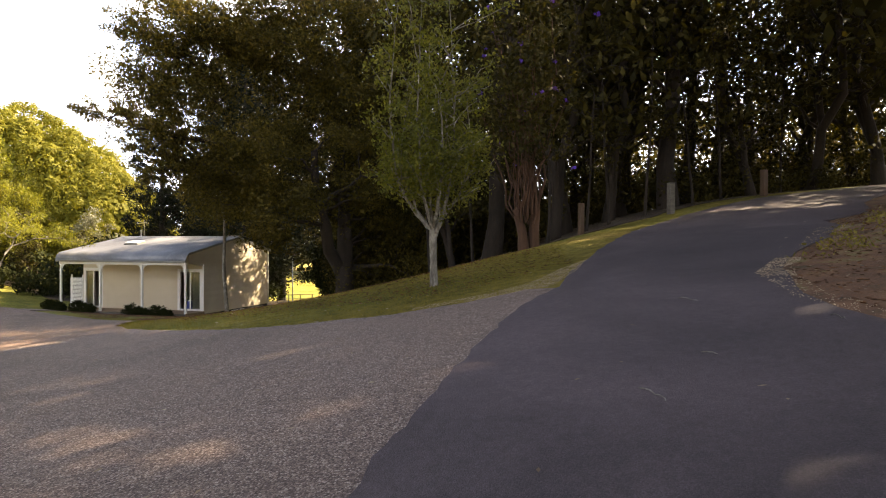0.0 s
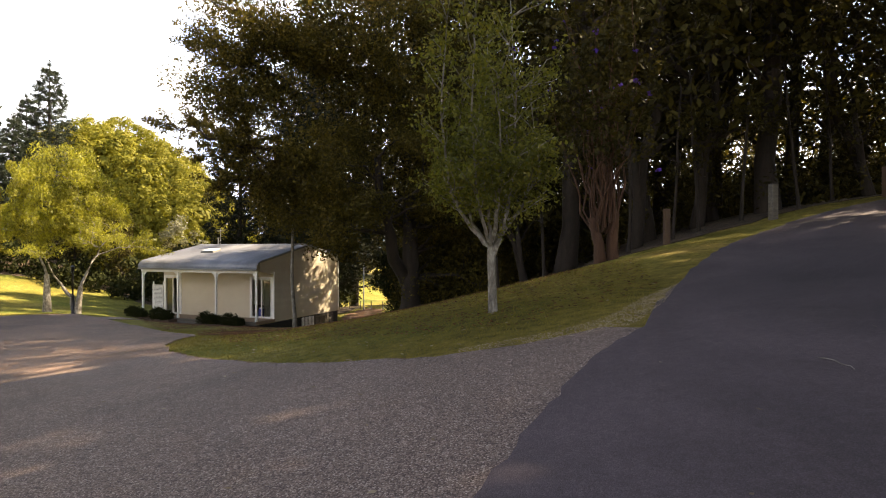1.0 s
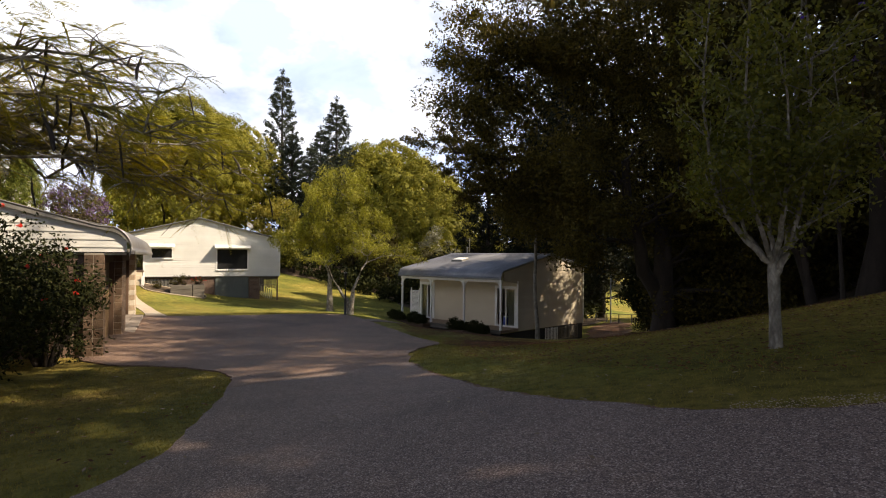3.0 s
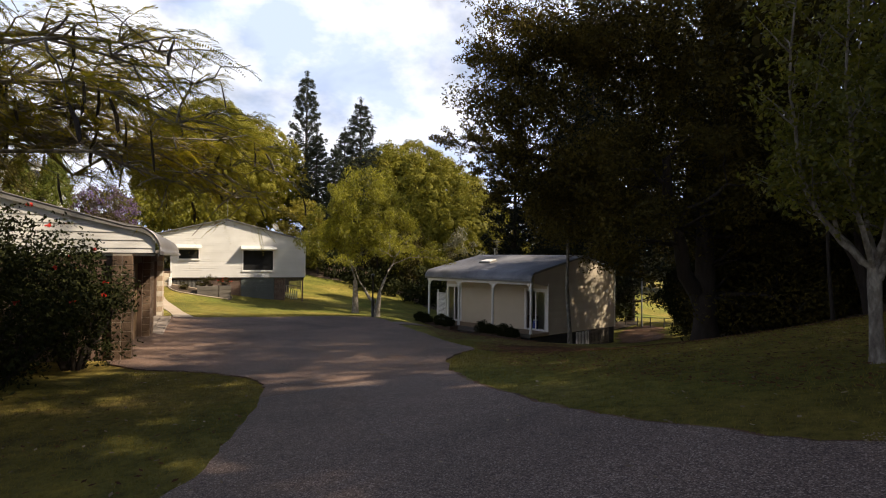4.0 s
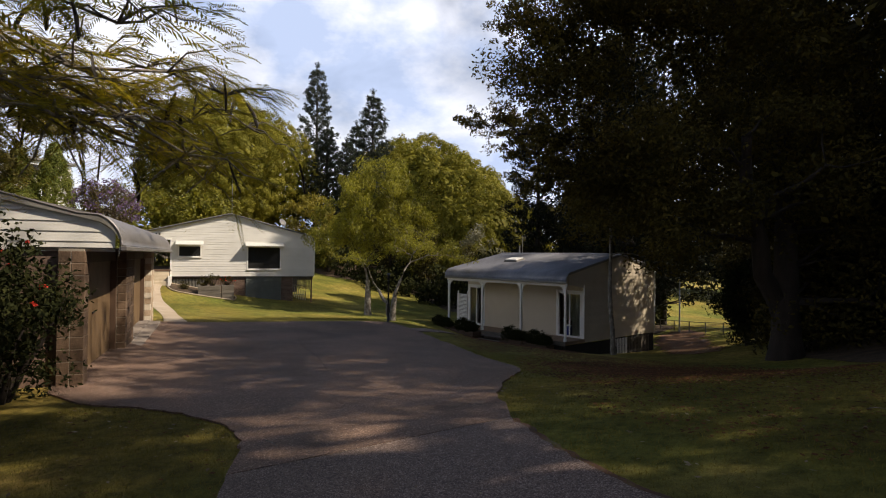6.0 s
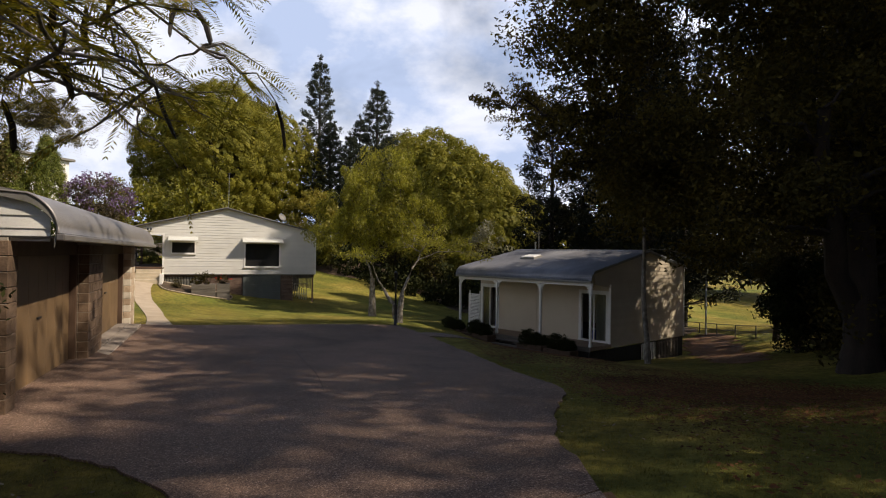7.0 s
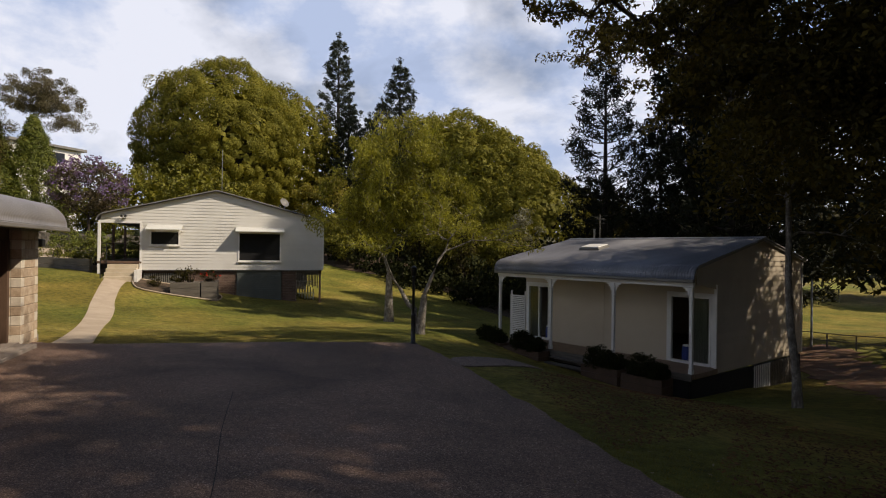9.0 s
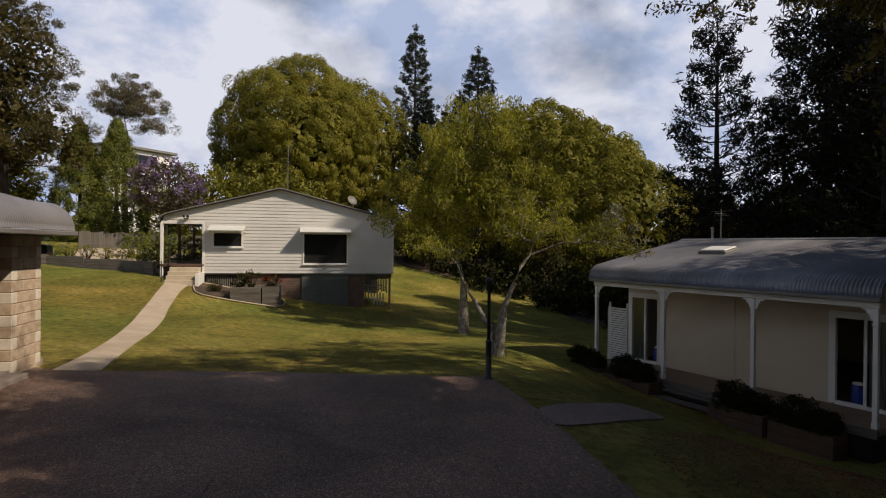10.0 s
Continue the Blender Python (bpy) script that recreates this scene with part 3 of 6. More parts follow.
BANK = [(4.1, 4.9), (4.6, 5.7), (6.1, 7.35), (7.5, 9.8), (9.4, 11.7), (12.7, 15.6), (20, 17.5), (34, 19), (34, -9), (5.0, -9), (4.9, -1), (4.3, 1.7), (3.8, 2.8), (3.7, 3.8)]
sheet("bank", smooth_line(BANK, True, 0.4, 0.06), BANKM, 0.025, 0.8, "rusty soil bank with dry leaves and weeds beside the lane", "bank")
# dark mulch sheet whose outline also paints the shade under the trees
BED = [(-33, 43.5), (-28, 40.5), (-20, 39.5), (-14.5, 38), (-12, 39), (-14, 46), (-30, 54), (-46, 52), (-52, 44), (-44.5, 41.5), (-39, 45)]
sheet("tree_bed", smooth_line(BED, True, 0.6, 0.1), LITTER, 0.02, 1.5, "brown mulch below the tall trees, laid out to the edge of their shade", "garden bed")


def verge(name, line, width, seed, side=1.0):
    """A ragged strip of bare brown soil where grass meets paving."""
    rng = np.random.default_rng(seed)
    p = np.asarray(line)
    t = np.gradient(p, axis=0)
    t /= np.linalg.norm(t, axis=1)[:, None]
    nor = np.stack([t[:, 1], -t[:, 0]], -1) * side
    w = np.convolve(rng.uniform(0.2, 1.0, len(p) + 6), np.ones(7) / 7, "valid")[:, None] * width * rng.uniform(0.7, 1.2, (len(p), 1))
    out = np.concatenate([p - nor * 0.08, (p + nor * w)[::-1]])
    sheet(name, out, BANKM, 0.012, 0.5, "bare brown soil along the paving's edge", "soil", 0.05)


verge("soil_edge", edge_lawn, 0.6, 21, -1.0)



# ---------------------------------------------------------------- building helpers
def glass_material():
    m, nt, b = material("window_glass")
    b.inputs["Base Color"].default_value = (0.9, 0.95, 0.93, 1)
    b.inputs["Roughness"].default_value = 0.02
    b.inputs["IOR"].default_value = 1.45
    b.inputs["Transmission Weight"].default_value = 1.0
    return m


GLASS = glass_material()


def axes(origin, xdir, ydir, z=0.0):
    m = Matrix.Identity(4)
    m.col[0][:3] = (*xdir, 0)
    m.col[1][:3] = (*ydir, 0)
    m.col[3][:3] = (*origin, z)
    return m


def siding(parent, left, right, z0, z1, pitch, y, mat, holes=()):
    """Lapped boards, each its own piece, on a wall whose face looks to -y."""
    z = z0
    while z < z1 - 0.03:
        top = min(z + pitch, z1)
        spans = [(left(z), right(z), left(top), right(top))]
        for hx0, hx1, hz0, hz1 in holes:
            if hz0 < (z + top) / 2 < hz1:
                cut = []
                for a, b, c, d in spans:
                    if a < hx0 - 0.02:
                        cut.append((a, min(b, hx0), c, min(d, hx0)))
                    if b > hx1 + 0.02:
                        cut.append((max(a, hx1), b, max(c, hx1), d))
                spans = cut
        for a, b, c, d in spans:
            if b - a < 0.05:
                continue
            c, d = min(c, d - 0.01), max(d, c + 0.01)
            bm = bmesh.new()
            f = [bm.verts.new(p) for p in ((a, y - 0.028, z), (b, y - 0.028, z), (d, y - 0.008, top + 0.012), (c, y - 0.008, top + 0.012))]
            k = [bm.verts.new(p) for p in ((a, y, z), (b, y, z), (d, y, top + 0.012), (c, y, top + 0.012))]
            bm.faces.new(f)
            bm.faces.new(k[::-1])
            for n in range(4):
                bm.faces.new((f[n], k[n], k[(n + 1) % 4], f[(n + 1) % 4]))
            part("board", bm, mat, parent)
        z += pitch


def roof_sheet(profile, x0, x1, pitch=0.0762, depth=0.009, per=6, thick=0.03):
    """Corrugated iron over a profile in y, z, running along x, with a flat underside."""
    p = np.asarray(profile, float)
    t = np.gradient(p, axis=0)
    t /= np.linalg.norm(t, axis=1)[:, None]
    nor = np.stack([-t[:, 1], t[:, 0]], -1)
    nor *= np.where(nor[:, 1:2] < -0.05, -1, 1)
    n = max(2, int((x1 - x0) / pitch * per)) if depth else 2
    xs = np.linspace(x0, x1, n)
    wave = depth * np.cos(xs / pitch * 2 * math.pi)
    m = len(p)
    top = np.zeros((n, m, 3))
    top[..., 0] = xs[:, None]
    top[..., 1:] = p[None] + nor[None] * wave[:, None, None]
    low = np.zeros((n, m, 3))
    low[..., 0] = xs[:, None]
    low[..., 1:] = (p - nor * thick)[None]
    v = np.concatenate([top.reshape(-1, 3), low.reshape(-1, 3)])
    i, j = np.meshgrid(np.arange(n - 1), np.arange(m - 1), indexing="ij")
    q = np.stack([i * m + j, (i + 1) * m + j, (i + 1) * m + j + 1, i * m + j + 1], -1).reshape(-1, 4)
    o = n * m
    f = [q, q[:, ::-1] + o]
    k = np.arange(m - 1)
    for r in (0, (n - 1) * m):
        f.append(np.stack([r + k, r + k + 1, o + r + k + 1, o + r + k], -1))
    k = np.arange(n - 1)
    for c in (0, m - 1):
        f.append(np.stack([k * m + c, (k + 1) * m + c, o + (k + 1) * m + c, o + k * m + c], -1))
    me = quads(v, np.concatenate(f))
    return me


def arc(cy, cz, ry, rz, a0, a1, n):
    return [(cy + ry * math.cos(radians(a)), cz + rz * math.sin(radians(a))) for a in np.linspace(a0, a1, n)]


def window(parent, x0, x1, z0, z1, y, split=1, name="window"):
    """A white framed window in a wall whose face looks to -y."""
    w = part(name, boxes((x0 - 0.05, x0 + 0.02, y - 0.05, y + 0.06, z0 - 0.04, z1 + 0.05), (x1 - 0.02, x1 + 0.05, y - 0.05, y + 0.06, z0 - 0.04, z1 + 0.05),
                         (x0 + 0.02, x1 - 0.02, y - 0.05, y + 0.06, z1 - 0.02, z1 + 0.05), (x0 + 0.02, x1 - 0.02, y - 0.05, y + 0.06, z0 - 0.04, z0 + 0.02)), WHITE, parent, "white painted window frame")
    part("window_sill", boxes((x0 - 0.08, x1 + 0.08, y - 0.1, y - 0.03, z0 - 0.085, z0 - 0.042), bevel=0.006), WHITE, w)
    for k in range(split):
        a, b = x0 + (x1 - x0) * k / split, x0 + (x1 - x0) * (k + 1) / split
        # panel in place of glass, coloured as the dark room behind
        part("dark_pane_fill", boxes((a + 0.022, b - 0.022, y + 0.01, y + 0.016, z0 + 0.022, z1 - 0.022)), DARK_FILL, w, "near-black panel standing in for the dark window opening")
        if k:
            part("mullion", boxes((a - 0.02, a + 0.02, y - 0.02, y + 0.04, z0 + 0.02, z1 - 0.02)), WHITE, w)
    return w


# ---------------------------------------------------------------- the cottage
CU, CV = (-0.979, 0.203), (0.203, 0.979)
cottage = thing("cottage", axes((-11.72, 25.78), (0.979, -0.203), CV), "small cream cottage with a curved iron verandah roof", "cottage")
FLOOR_C = -0.32
WF, WB, WL, WR = 1.3, 7.2, -7.12, -0.02      # wall faces: front, back, two ends


def cot_roof(y):
    return 2.56 + (y - 0.15) * 0.2045 if y < 4.1 else 3.37 - (y - 4.1) * 0.205


profile_c = [(-0.16, 2.17)] + arc(0.26, 2.17, 0.42, 0.40, 172, 108, 8)[1:] + [(y, cot_roof(y)) for y in (0.6, 2.0, 3.2, 4.05, 4.15, 5.5, 6.6, 7.45)]
place("roof", roof_sheet(profile_c, -7.32, 0.14), ROOF, cottage, "weathered grey corrugated iron roof", smooth=True)
bm = bmesh.new()
for a, b in (((3.93, 3.352), (4.1, 3.40)), ((4.1, 3.40), (4.27, 3.352))):
    vs = [bm.verts.new(p) for p in ((-7.33, *a), (0.15, *a), (0.15, *b), (-7.33, *b), (-7.33, a[0], a[1] - 0.03), (0.15, a[0], a[1] - 0.03), (0.15, b[0], b[1] - 0.03), (-7.33, b[0], b[1] - 0.03))]
    for f in ((0, 1, 2, 3), (7, 6, 5, 4), (0, 4, 5, 1), (2, 6, 7, 3), (0, 3, 7, 4), (1, 5, 6, 2)):
        bm.faces.new([vs[k] for k in f])
part("ridge_cap", bm, ROOF, cottage)
part("gutter", boxes((-7.3, 0.13, -0.2, -0.1, 2.08, 2.165), bevel=0.012), FASCIA, cottage, "dark metal gutter")
part("verandah_beam", boxes((-7.24, 0.07, -0.05, 0.05, 1.96, 2.075), bevel=0.008), WHITE, cottage, "white verandah beam")
part("floor", boxes((WL, WR, WF, WB, FLOOR_C - 0.16, FLOOR_C - 0.002)), DECK, cottage)
deck = part("verandah_deck", boxes((-7.2, 0.08, -0.12, 1.29, FLOOR_C - 0.13, FLOOR_C - 0.052)), DECK, cottage, "brown boarded verandah deck")
for k in range(10):
    part("plank", boxes((-7.2, 0.08, -0.12 + k * 0.142, -0.12 + k * 0.142 + 0.134, FLOOR_C - 0.05, FLOOR_C), bevel=0.004), DECK, deck)
part("deck_edge", boxes((-7.22, 0.1, -0.165, -0.125, FLOOR_C - 0.17, FLOOR_C + 0.004), bevel=0.004), SLEEPER, cottage, "grey deck edge board")
# verandah posts with fretwork brackets
for px in (0.0, -2.4, -4.8, -7.15):
    post = part("verandah_post", boxes((px - 0.045, px + 0.045, -0.045, 0.045, FLOOR_C, 1.955), bevel=0.008), WHITE, cottage, "white square verandah post")
    part("post_collar", boxes((px - 0.06, px + 0.06, -0.06, 0.06, 1.62, 1.66), bevel=0.006), WHITE, post)
    part("post_shoe", boxes((px - 0.055, px + 0.055, -0.055, 0.055, FLOOR_C, FLOOR_C + 0.12), bevel=0.006), WHITE, post)
    for s in (-1, 1):
        if (px == 0.0 and s == 1) or (px == -7.15 and s == -1):
            continue
        o = [(0.045, 1.955), (0.25, 1.955), (0.245, 1.915), (0.2, 1.925), (0.165, 1.90), (0.17, 1.85), (0.125, 1.86), (0.10, 1.80), (0.105, 1.75), (0.07, 1.745), (0.045, 1.71)]
        part("bracket", prism(bmesh.new(), [(px + s * x, z) for x, z in o], -0.014, 0.014), WHITE, post, "white fretwork bracket")
# walls; the front is plain sheet with two openings for sliding doors
DOORS = [(-7.0, -5.98), (-1.36, -0.12)]
DZ0, DZ1 = FLOOR_C + 0.03, 1.64
front = part("front_wall", prism(bmesh.new(), [(WL, FLOOR_C), (-7.0, FLOOR_C), (-7.0, DZ1), (-5.98, DZ1), (-5.98, FLOOR_C), (-1.36, FLOOR_C), (-1.36, DZ1), (-0.12, DZ1), (-0.12, FLOOR_C), (WR, FLOOR_C), (WR, 2.72), (WL, 2.72)], WF, WF + 0.1), FIBRO, cottage, "cream flat-sheet front wall")
part("cover_strip", boxes((-3.7, -3.66, WF - 0.012, WF - 0.001, FLOOR_C + 0.1, 2.5)), FIBRO, front)
part("skirting", boxes((-5.9, -1.44, WF - 0.018, WF - 0.001, FLOOR_C, FLOOR_C + 0.1)), FIBRO, front)
part("back_wall", boxes((WL, WR, WB - 0.1, WB, FLOOR_C - 0.15, 2.7)), FIBRO, cottage)
for x0, x1, nm in ((WL, WL + 0.1, "end_wall"), (WR - 0.1, WR, "end_wall")):
    bm = bmesh.new()
    o = [(WF + 0.1, FLOOR_C - 0.15), (WB - 0.1, FLOOR_C - 0.15), (WB - 0.1, cot_roof(WB) - 0.06), (4.1, 3.28), (WF + 0.1, cot_roof(WF) - 0.06)]
    a = [bm.verts.new((x0, y, z)) for y, z in o]
    b = [bm.verts.new((x1, y, z)) for y, z in o]
    bm.faces.new(a)
    bm.faces.new(b[::-1])
    for k in range(5):
        bm.faces.new((a[k], b[k], b[(k + 1) % 5], a[(k + 1) % 5]))
    part(nm, bm, FIBRO, cottage)
# boarded end wall, running from the verandah's front to the back
clad = part("boarded_gable", boxes((WF + 0.02, WB, 0.0, 0.02, FLOOR_C - 0.14, 2.1), (0.25, WB, 0.0, 0.02, 2.03, 2.12)), BOARD_E, cottage, "beige weatherboard end wall")
clad.matrix_local = axes((WR + 0.03, 0), (0, 1), (-1, 0))


def clad_left(z):
    return WF if z < 1.99 else max(0.2, 0.15 + (z - 2.47) / 0.2045)


def clad_right(z):
    return min(WB, 4.1 + (3.30 - z) / 0.205)


siding(clad, clad_left, clad_right, FLOOR_C - 0.14, 3.26, 0.155, 0.0, BOARD_E)
bm = bmesh.new()
for (ya, za), (yb, zb) in (((0.1, 2.46), (4.1, 3.3)), ((4.1, 3.3), (7.4, 2.62))):
    vs = [bm.verts.new(p) for p in ((0.06, ya, za - 0.03), (0.06, yb, zb - 0.03), (0.06, yb, zb + 0.05), (0.06, ya, za + 0.05), (0.1, ya, za - 0.03), (0.1, yb, zb - 0.03), (0.1, yb, zb + 0.05), (0.1, ya, za + 0.05))]
    for f in ((0, 1, 2, 3), (7, 6, 5, 4), (0, 4, 5, 1), (2, 6, 7, 3), (0, 3, 7, 4), (1, 5, 6, 2)):
        bm.faces.new([vs[k] for k in f])
part("barge_board", bm, FASCIA, cottage, "dark barge board under the roof edge")
for c in ((-0.02, 0.05, WF - 0.05, WF - 0.001, FLOOR_C, 1.99), (0.02, 0.06, WB - 0.02, WB + 0.05, FLOOR_C - 0.14, 2.6)):
    part("corner_trim", boxes(c), WHITE, cottage)
for k, (x0, x1) in enumerate(DOORS):
    d = part("sliding_door", boxes((x0, x0 + 0.055, WF - 0.03, WF + 0.07, DZ0, DZ1), (x1 - 0.055, x1, WF - 0.03, WF + 0.07, DZ0, DZ1), (x0 + 0.055, x1 - 0.055, WF - 0.03, WF + 0.07, DZ1 - 0.06, DZ1),
                                   (x0 + 0.055, x1 - 0.055, WF - 0.03, WF + 0.07, DZ0 - 0.028, DZ0 + 0.05)), WHITE, cottage, "white aluminium sliding door frame, part open")
    part("architrave", boxes((x0 - 0.09, x0 - 0.002, WF - 0.02, WF - 0.001, DZ0 - 0.02, DZ1 + 0.09), (x1 + 0.002, x1 + 0.09, WF - 0.02, WF - 0.001, DZ0 - 0.02, DZ1 + 0.09), (x0 - 0.002, x1 + 0.002, WF - 0.02, WF - 0.001, DZ1 + 0.002, DZ1 + 0.09)), WHITE, d)
    mid = (x0 + x1) / 2
    part("stile", boxes((mid - 0.03, mid + 0.03, WF + 0.0, WF + 0.04, DZ0 + 0.05, DZ1 - 0.06)), WHITE, d)
    closed = (x0 + 0.057, mid - 0.032) if k == 0 else (mid + 0.032, x1 - 0.057)
    p = part("pane", boxes((*closed, WF + 0.018, WF + 0.024, DZ0 + 0.052, DZ1 - 0.062)), GLASS, d)
    p.visible_shadow = False
    bm = bmesh.new()
    xs = np.linspace(closed[0] - 0.02, closed[1] + 0.02, 33)
    rows = [[bm.verts.new((x, WF + 0.16 + 0.02 * math.sin(n * 1.6), z)) for n, x in enumerate(xs)] for z in (DZ0 + 0.03, DZ1 - 0.05)]
    for n in range(32):
        bm.faces.new((rows[0][n], rows[0][n + 1], rows[1][n + 1], rows[1][n]))
    bmesh.ops.solidify(bm, geom=bm.faces[:], thickness=0.004)
    part("curtain", bm, CURTAIN, d, "pale grey pleated curtain behind the glass")
# blue bags standing inside the open doors
for bx in (-6.22, -0.98):
    bag = thing("blue_bag", axes((-11.72, 25.78), (0.979, -0.203), CV) @ Matrix.Translation((bx, WF + 0.3, FLOOR_C)), "blue and white bag standing inside the doorway", "bag")
    bm = bmesh.new()
    lathe(bm, [(0.12, 0.0), (0.15, 0.02), (0.15, 0.3), (0.14, 0.42), (0.12, 0.45)], 10)
    part("body", bm, BLUE, bag)
    bm = bmesh.new()
    lathe(bm, [(0.122, 0.452), (0.13, 0.47), (0.1, 0.5), (0.05, 0.51)], 10)
    part("cap", bm, WHITE, bag, "white top")
# slatted white screen at the verandah's far end
scr = part("slat_screen", boxes((-7.9, -7.86, WF + 0.0, WF + 0.06, FLOOR_C - 0.2, 1.36), (-7.2, -7.16, WF + 0.0, WF + 0.06, FLOOR_C - 0.2, 1.36)), WHITE, cottage, "white slatted screen")
for k in range(24):
    z = FLOOR_C - 0.14 + k * 0.07
    part("slat", boxes((-7.92, -7.15, WF - 0.03, WF - 0.002, z, z + 0.052), bevel=0.004), WHITE, scr)
# skylight, vent pipe, aerial
sky_l = part("skylight", boxes((-0.42, 0.42, -0.32, 0.32, -0.05, 0.07), bevel=0.02), FASCIA, cottage, "low square skylight")
sky_l.matrix_local = pose(-4.75, 2.2, cot_roof(2.2), math.degrees(math.atan(0.2045)))
part("skylight_dome", boxes((-0.38, 0.38, -0.28, 0.28, 0.072, 0.115), bevel=0.02), WHITE, sky_l, "pale acrylic skylight dome")
aer = part("aerial", boxes((-6.305, -6.285, 4.605, 4.625, 3.2, 4.35)), FASCIA, cottage, "thin television aerial")
part("aerial_rods", boxes(*[(-6.5 - 0.1 * n, -6.1 + 0.1 * n, 4.612, 4.62, z, z + 0.008) for n, z in enumerate((4.0, 4.14, 4.28))], (-6.3, -6.29, 4.3, 4.9, 4.2, 4.21)), FASCIA, aer)
part("vent_pipe", lathe(bmesh.new(), [(0.04, 3.0), (0.04, 3.75), (0.06, 3.76), (0.06, 3.8)], 8, (-7.0, 5.2, 0)), STEEL, cottage)
# stumps and battens under the raised end
for y in (0.1, 2.0, 4.2, 7.0):
    for x in (-0.15, -3.6, -7.0):
        part("stump", boxes((x - 0.07, x + 0.07, y - 0.07, y + 0.07, -2.2, FLOOR_C - 0.17)), SLEEPER, cottage)
# near-black boards carry the shade of the open space below the floor
part("shade_skirt", boxes((-7.15, 0.0, -0.1, -0.07, -1.25, FLOOR_C - 0.175)), DARK, cottage, "near-black boards standing in for the shade below the floor")
part("shade_skirt", boxes((0.0, 0.03, -0.06, 7.15, -2.4, FLOOR_C - 0.175)), DARK, cottage)
bat = part("batten_screen", boxes((0.05, 0.09, 3.5, 6.6, -0.62, -0.56), (0.05, 0.09, 3.5, 6.6, -1.2, -1.14)), SLEEPER, cottage, "upright battens below the end wall")
for k in range(24):
    y = 3.5 + k * 0.13
    part("batten", boxes((0.092, 0.115, y, y + 0.055, -1.42, -0.5), bevel=0.004), WHITE if k < 9 else SLEEPER, bat)


# planter boxes, shrubs and steps before the verandah
def planter_box(name, x0, x1, y0, y1, z0, z1, frame_m, label, courses=3, wood=SLEEPER):
    ob = thing(name, frame_m, label, "planter")
    h = (z1 - z0) / courses
    for k in range(courses):
        for a in ((x0, x1, y0, y0 + 0.07), (x0, x1, y1 - 0.07, y1), (x0, x0 + 0.07, y0 + 0.072, y1 - 0.072), (x1 - 0.07, x1, y0 + 0.072, y1 - 0.072)):
            part("sleeper", boxes((*a, z0 + k * h + 0.004, z0 + (k + 1) * h - 0.004), bevel=0.01), wood, ob)
    part("soil", boxes((x0 + 0.072, x1 - 0.072, y0 + 0.072, y1 - 0.072, z0, z1 - 0.06)), LITTER, ob)
    return ob


COT = axes((-11.72, 25.78), (0.979, -0.203), CV)
PLANTERS = [(-7.75, -6.3, -0.8, -0.25, -0.75, -0.28), (-6.2, -4.6, -0.8, -0.25, -0.85, -0.34), (-2.95, -1.7, -0.8, -0.25, -1.0, -0.42), (-1.6, -0.35, -0.8, -0.25, -1.05, -0.46)]
for p in PLANTERS:
    planter_box("planter_box", *p, COT, "low dark-weathered timber planter box by the verandah", wood=TIMBER)
steps = thing("verandah_steps", COT, "three worn timber steps up to the verandah", "steps")
for k in range(3):
    part("tread", boxes((-4.5, -3.05, -0.42 - k * 0.26, -0.18 - k * 0.26, FLOOR_C - 0.15 * (k + 1) - 0.05, FLOOR_C - 0.15 * (k + 1)), bevel=0.006), SLEEPER, steps)
    part("riser", boxes((-4.48, -3.07, -0.2 - k * 0.26, -0.17 - k * 0.26, FLOOR_C - 0.15 * (k + 2) - 0.02, FLOOR_C - 0.15 * (k + 1) - 0.052)), SLEEPER, steps)


# ---------------------------------------------------------------- the garage
GAR = axes((-12.09, 7.71), (-0.852, 0.524), (-0.524, -0.852))
garage = thing("garage", GAR, "double garage with block piers and curved iron eave", "garage")
GB, EAVE_G = 0.55, 3.2


def gar_roof(y):
    return 3.78 + y * 0.275 if y < 3.7 else 3.78 + 3.7 * 0.275 - (y - 3.7) * 0.275


profile_g = [(-0.56, 3.27)] + arc(0.02, 3.27, 0.58, 0.56, 173, 112, 17)[1:] + [(y, gar_roof(y)) for y in (0.1, 1.2, 2.4, 3.65, 3.75, 5.0, 6.3, 7.5)]
place("roof", roof_sheet(profile_g, -0.32, 12.35, 0.0762, 0.0015), GROOF, garage, "smooth grey sheet roof curving down at the eave")
part("gutter", boxes((-0.33, 12.36, -0.62, -0.52, 3.17, 3.26), bevel=0.015), GROOF, garage, "pale metal gutter")
# soffit coloured near-black for the shade under the eave
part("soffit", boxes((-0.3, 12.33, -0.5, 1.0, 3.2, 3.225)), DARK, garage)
part("slab", boxes((-0.35, 12.4, 0.0, 7.3, 0.2, 0.82)), APRON, garage)
part("apron", boxes((0.35, 11.1, -0.35, -0.001, 0.3, 0.80), bevel=0.01), APRON, garage, "pale concrete apron before the doors")
part("back_wall", boxes((-0.3, 12.3, 7.2, 7.3, 0.2, 3.2)), FIBRO, garage)


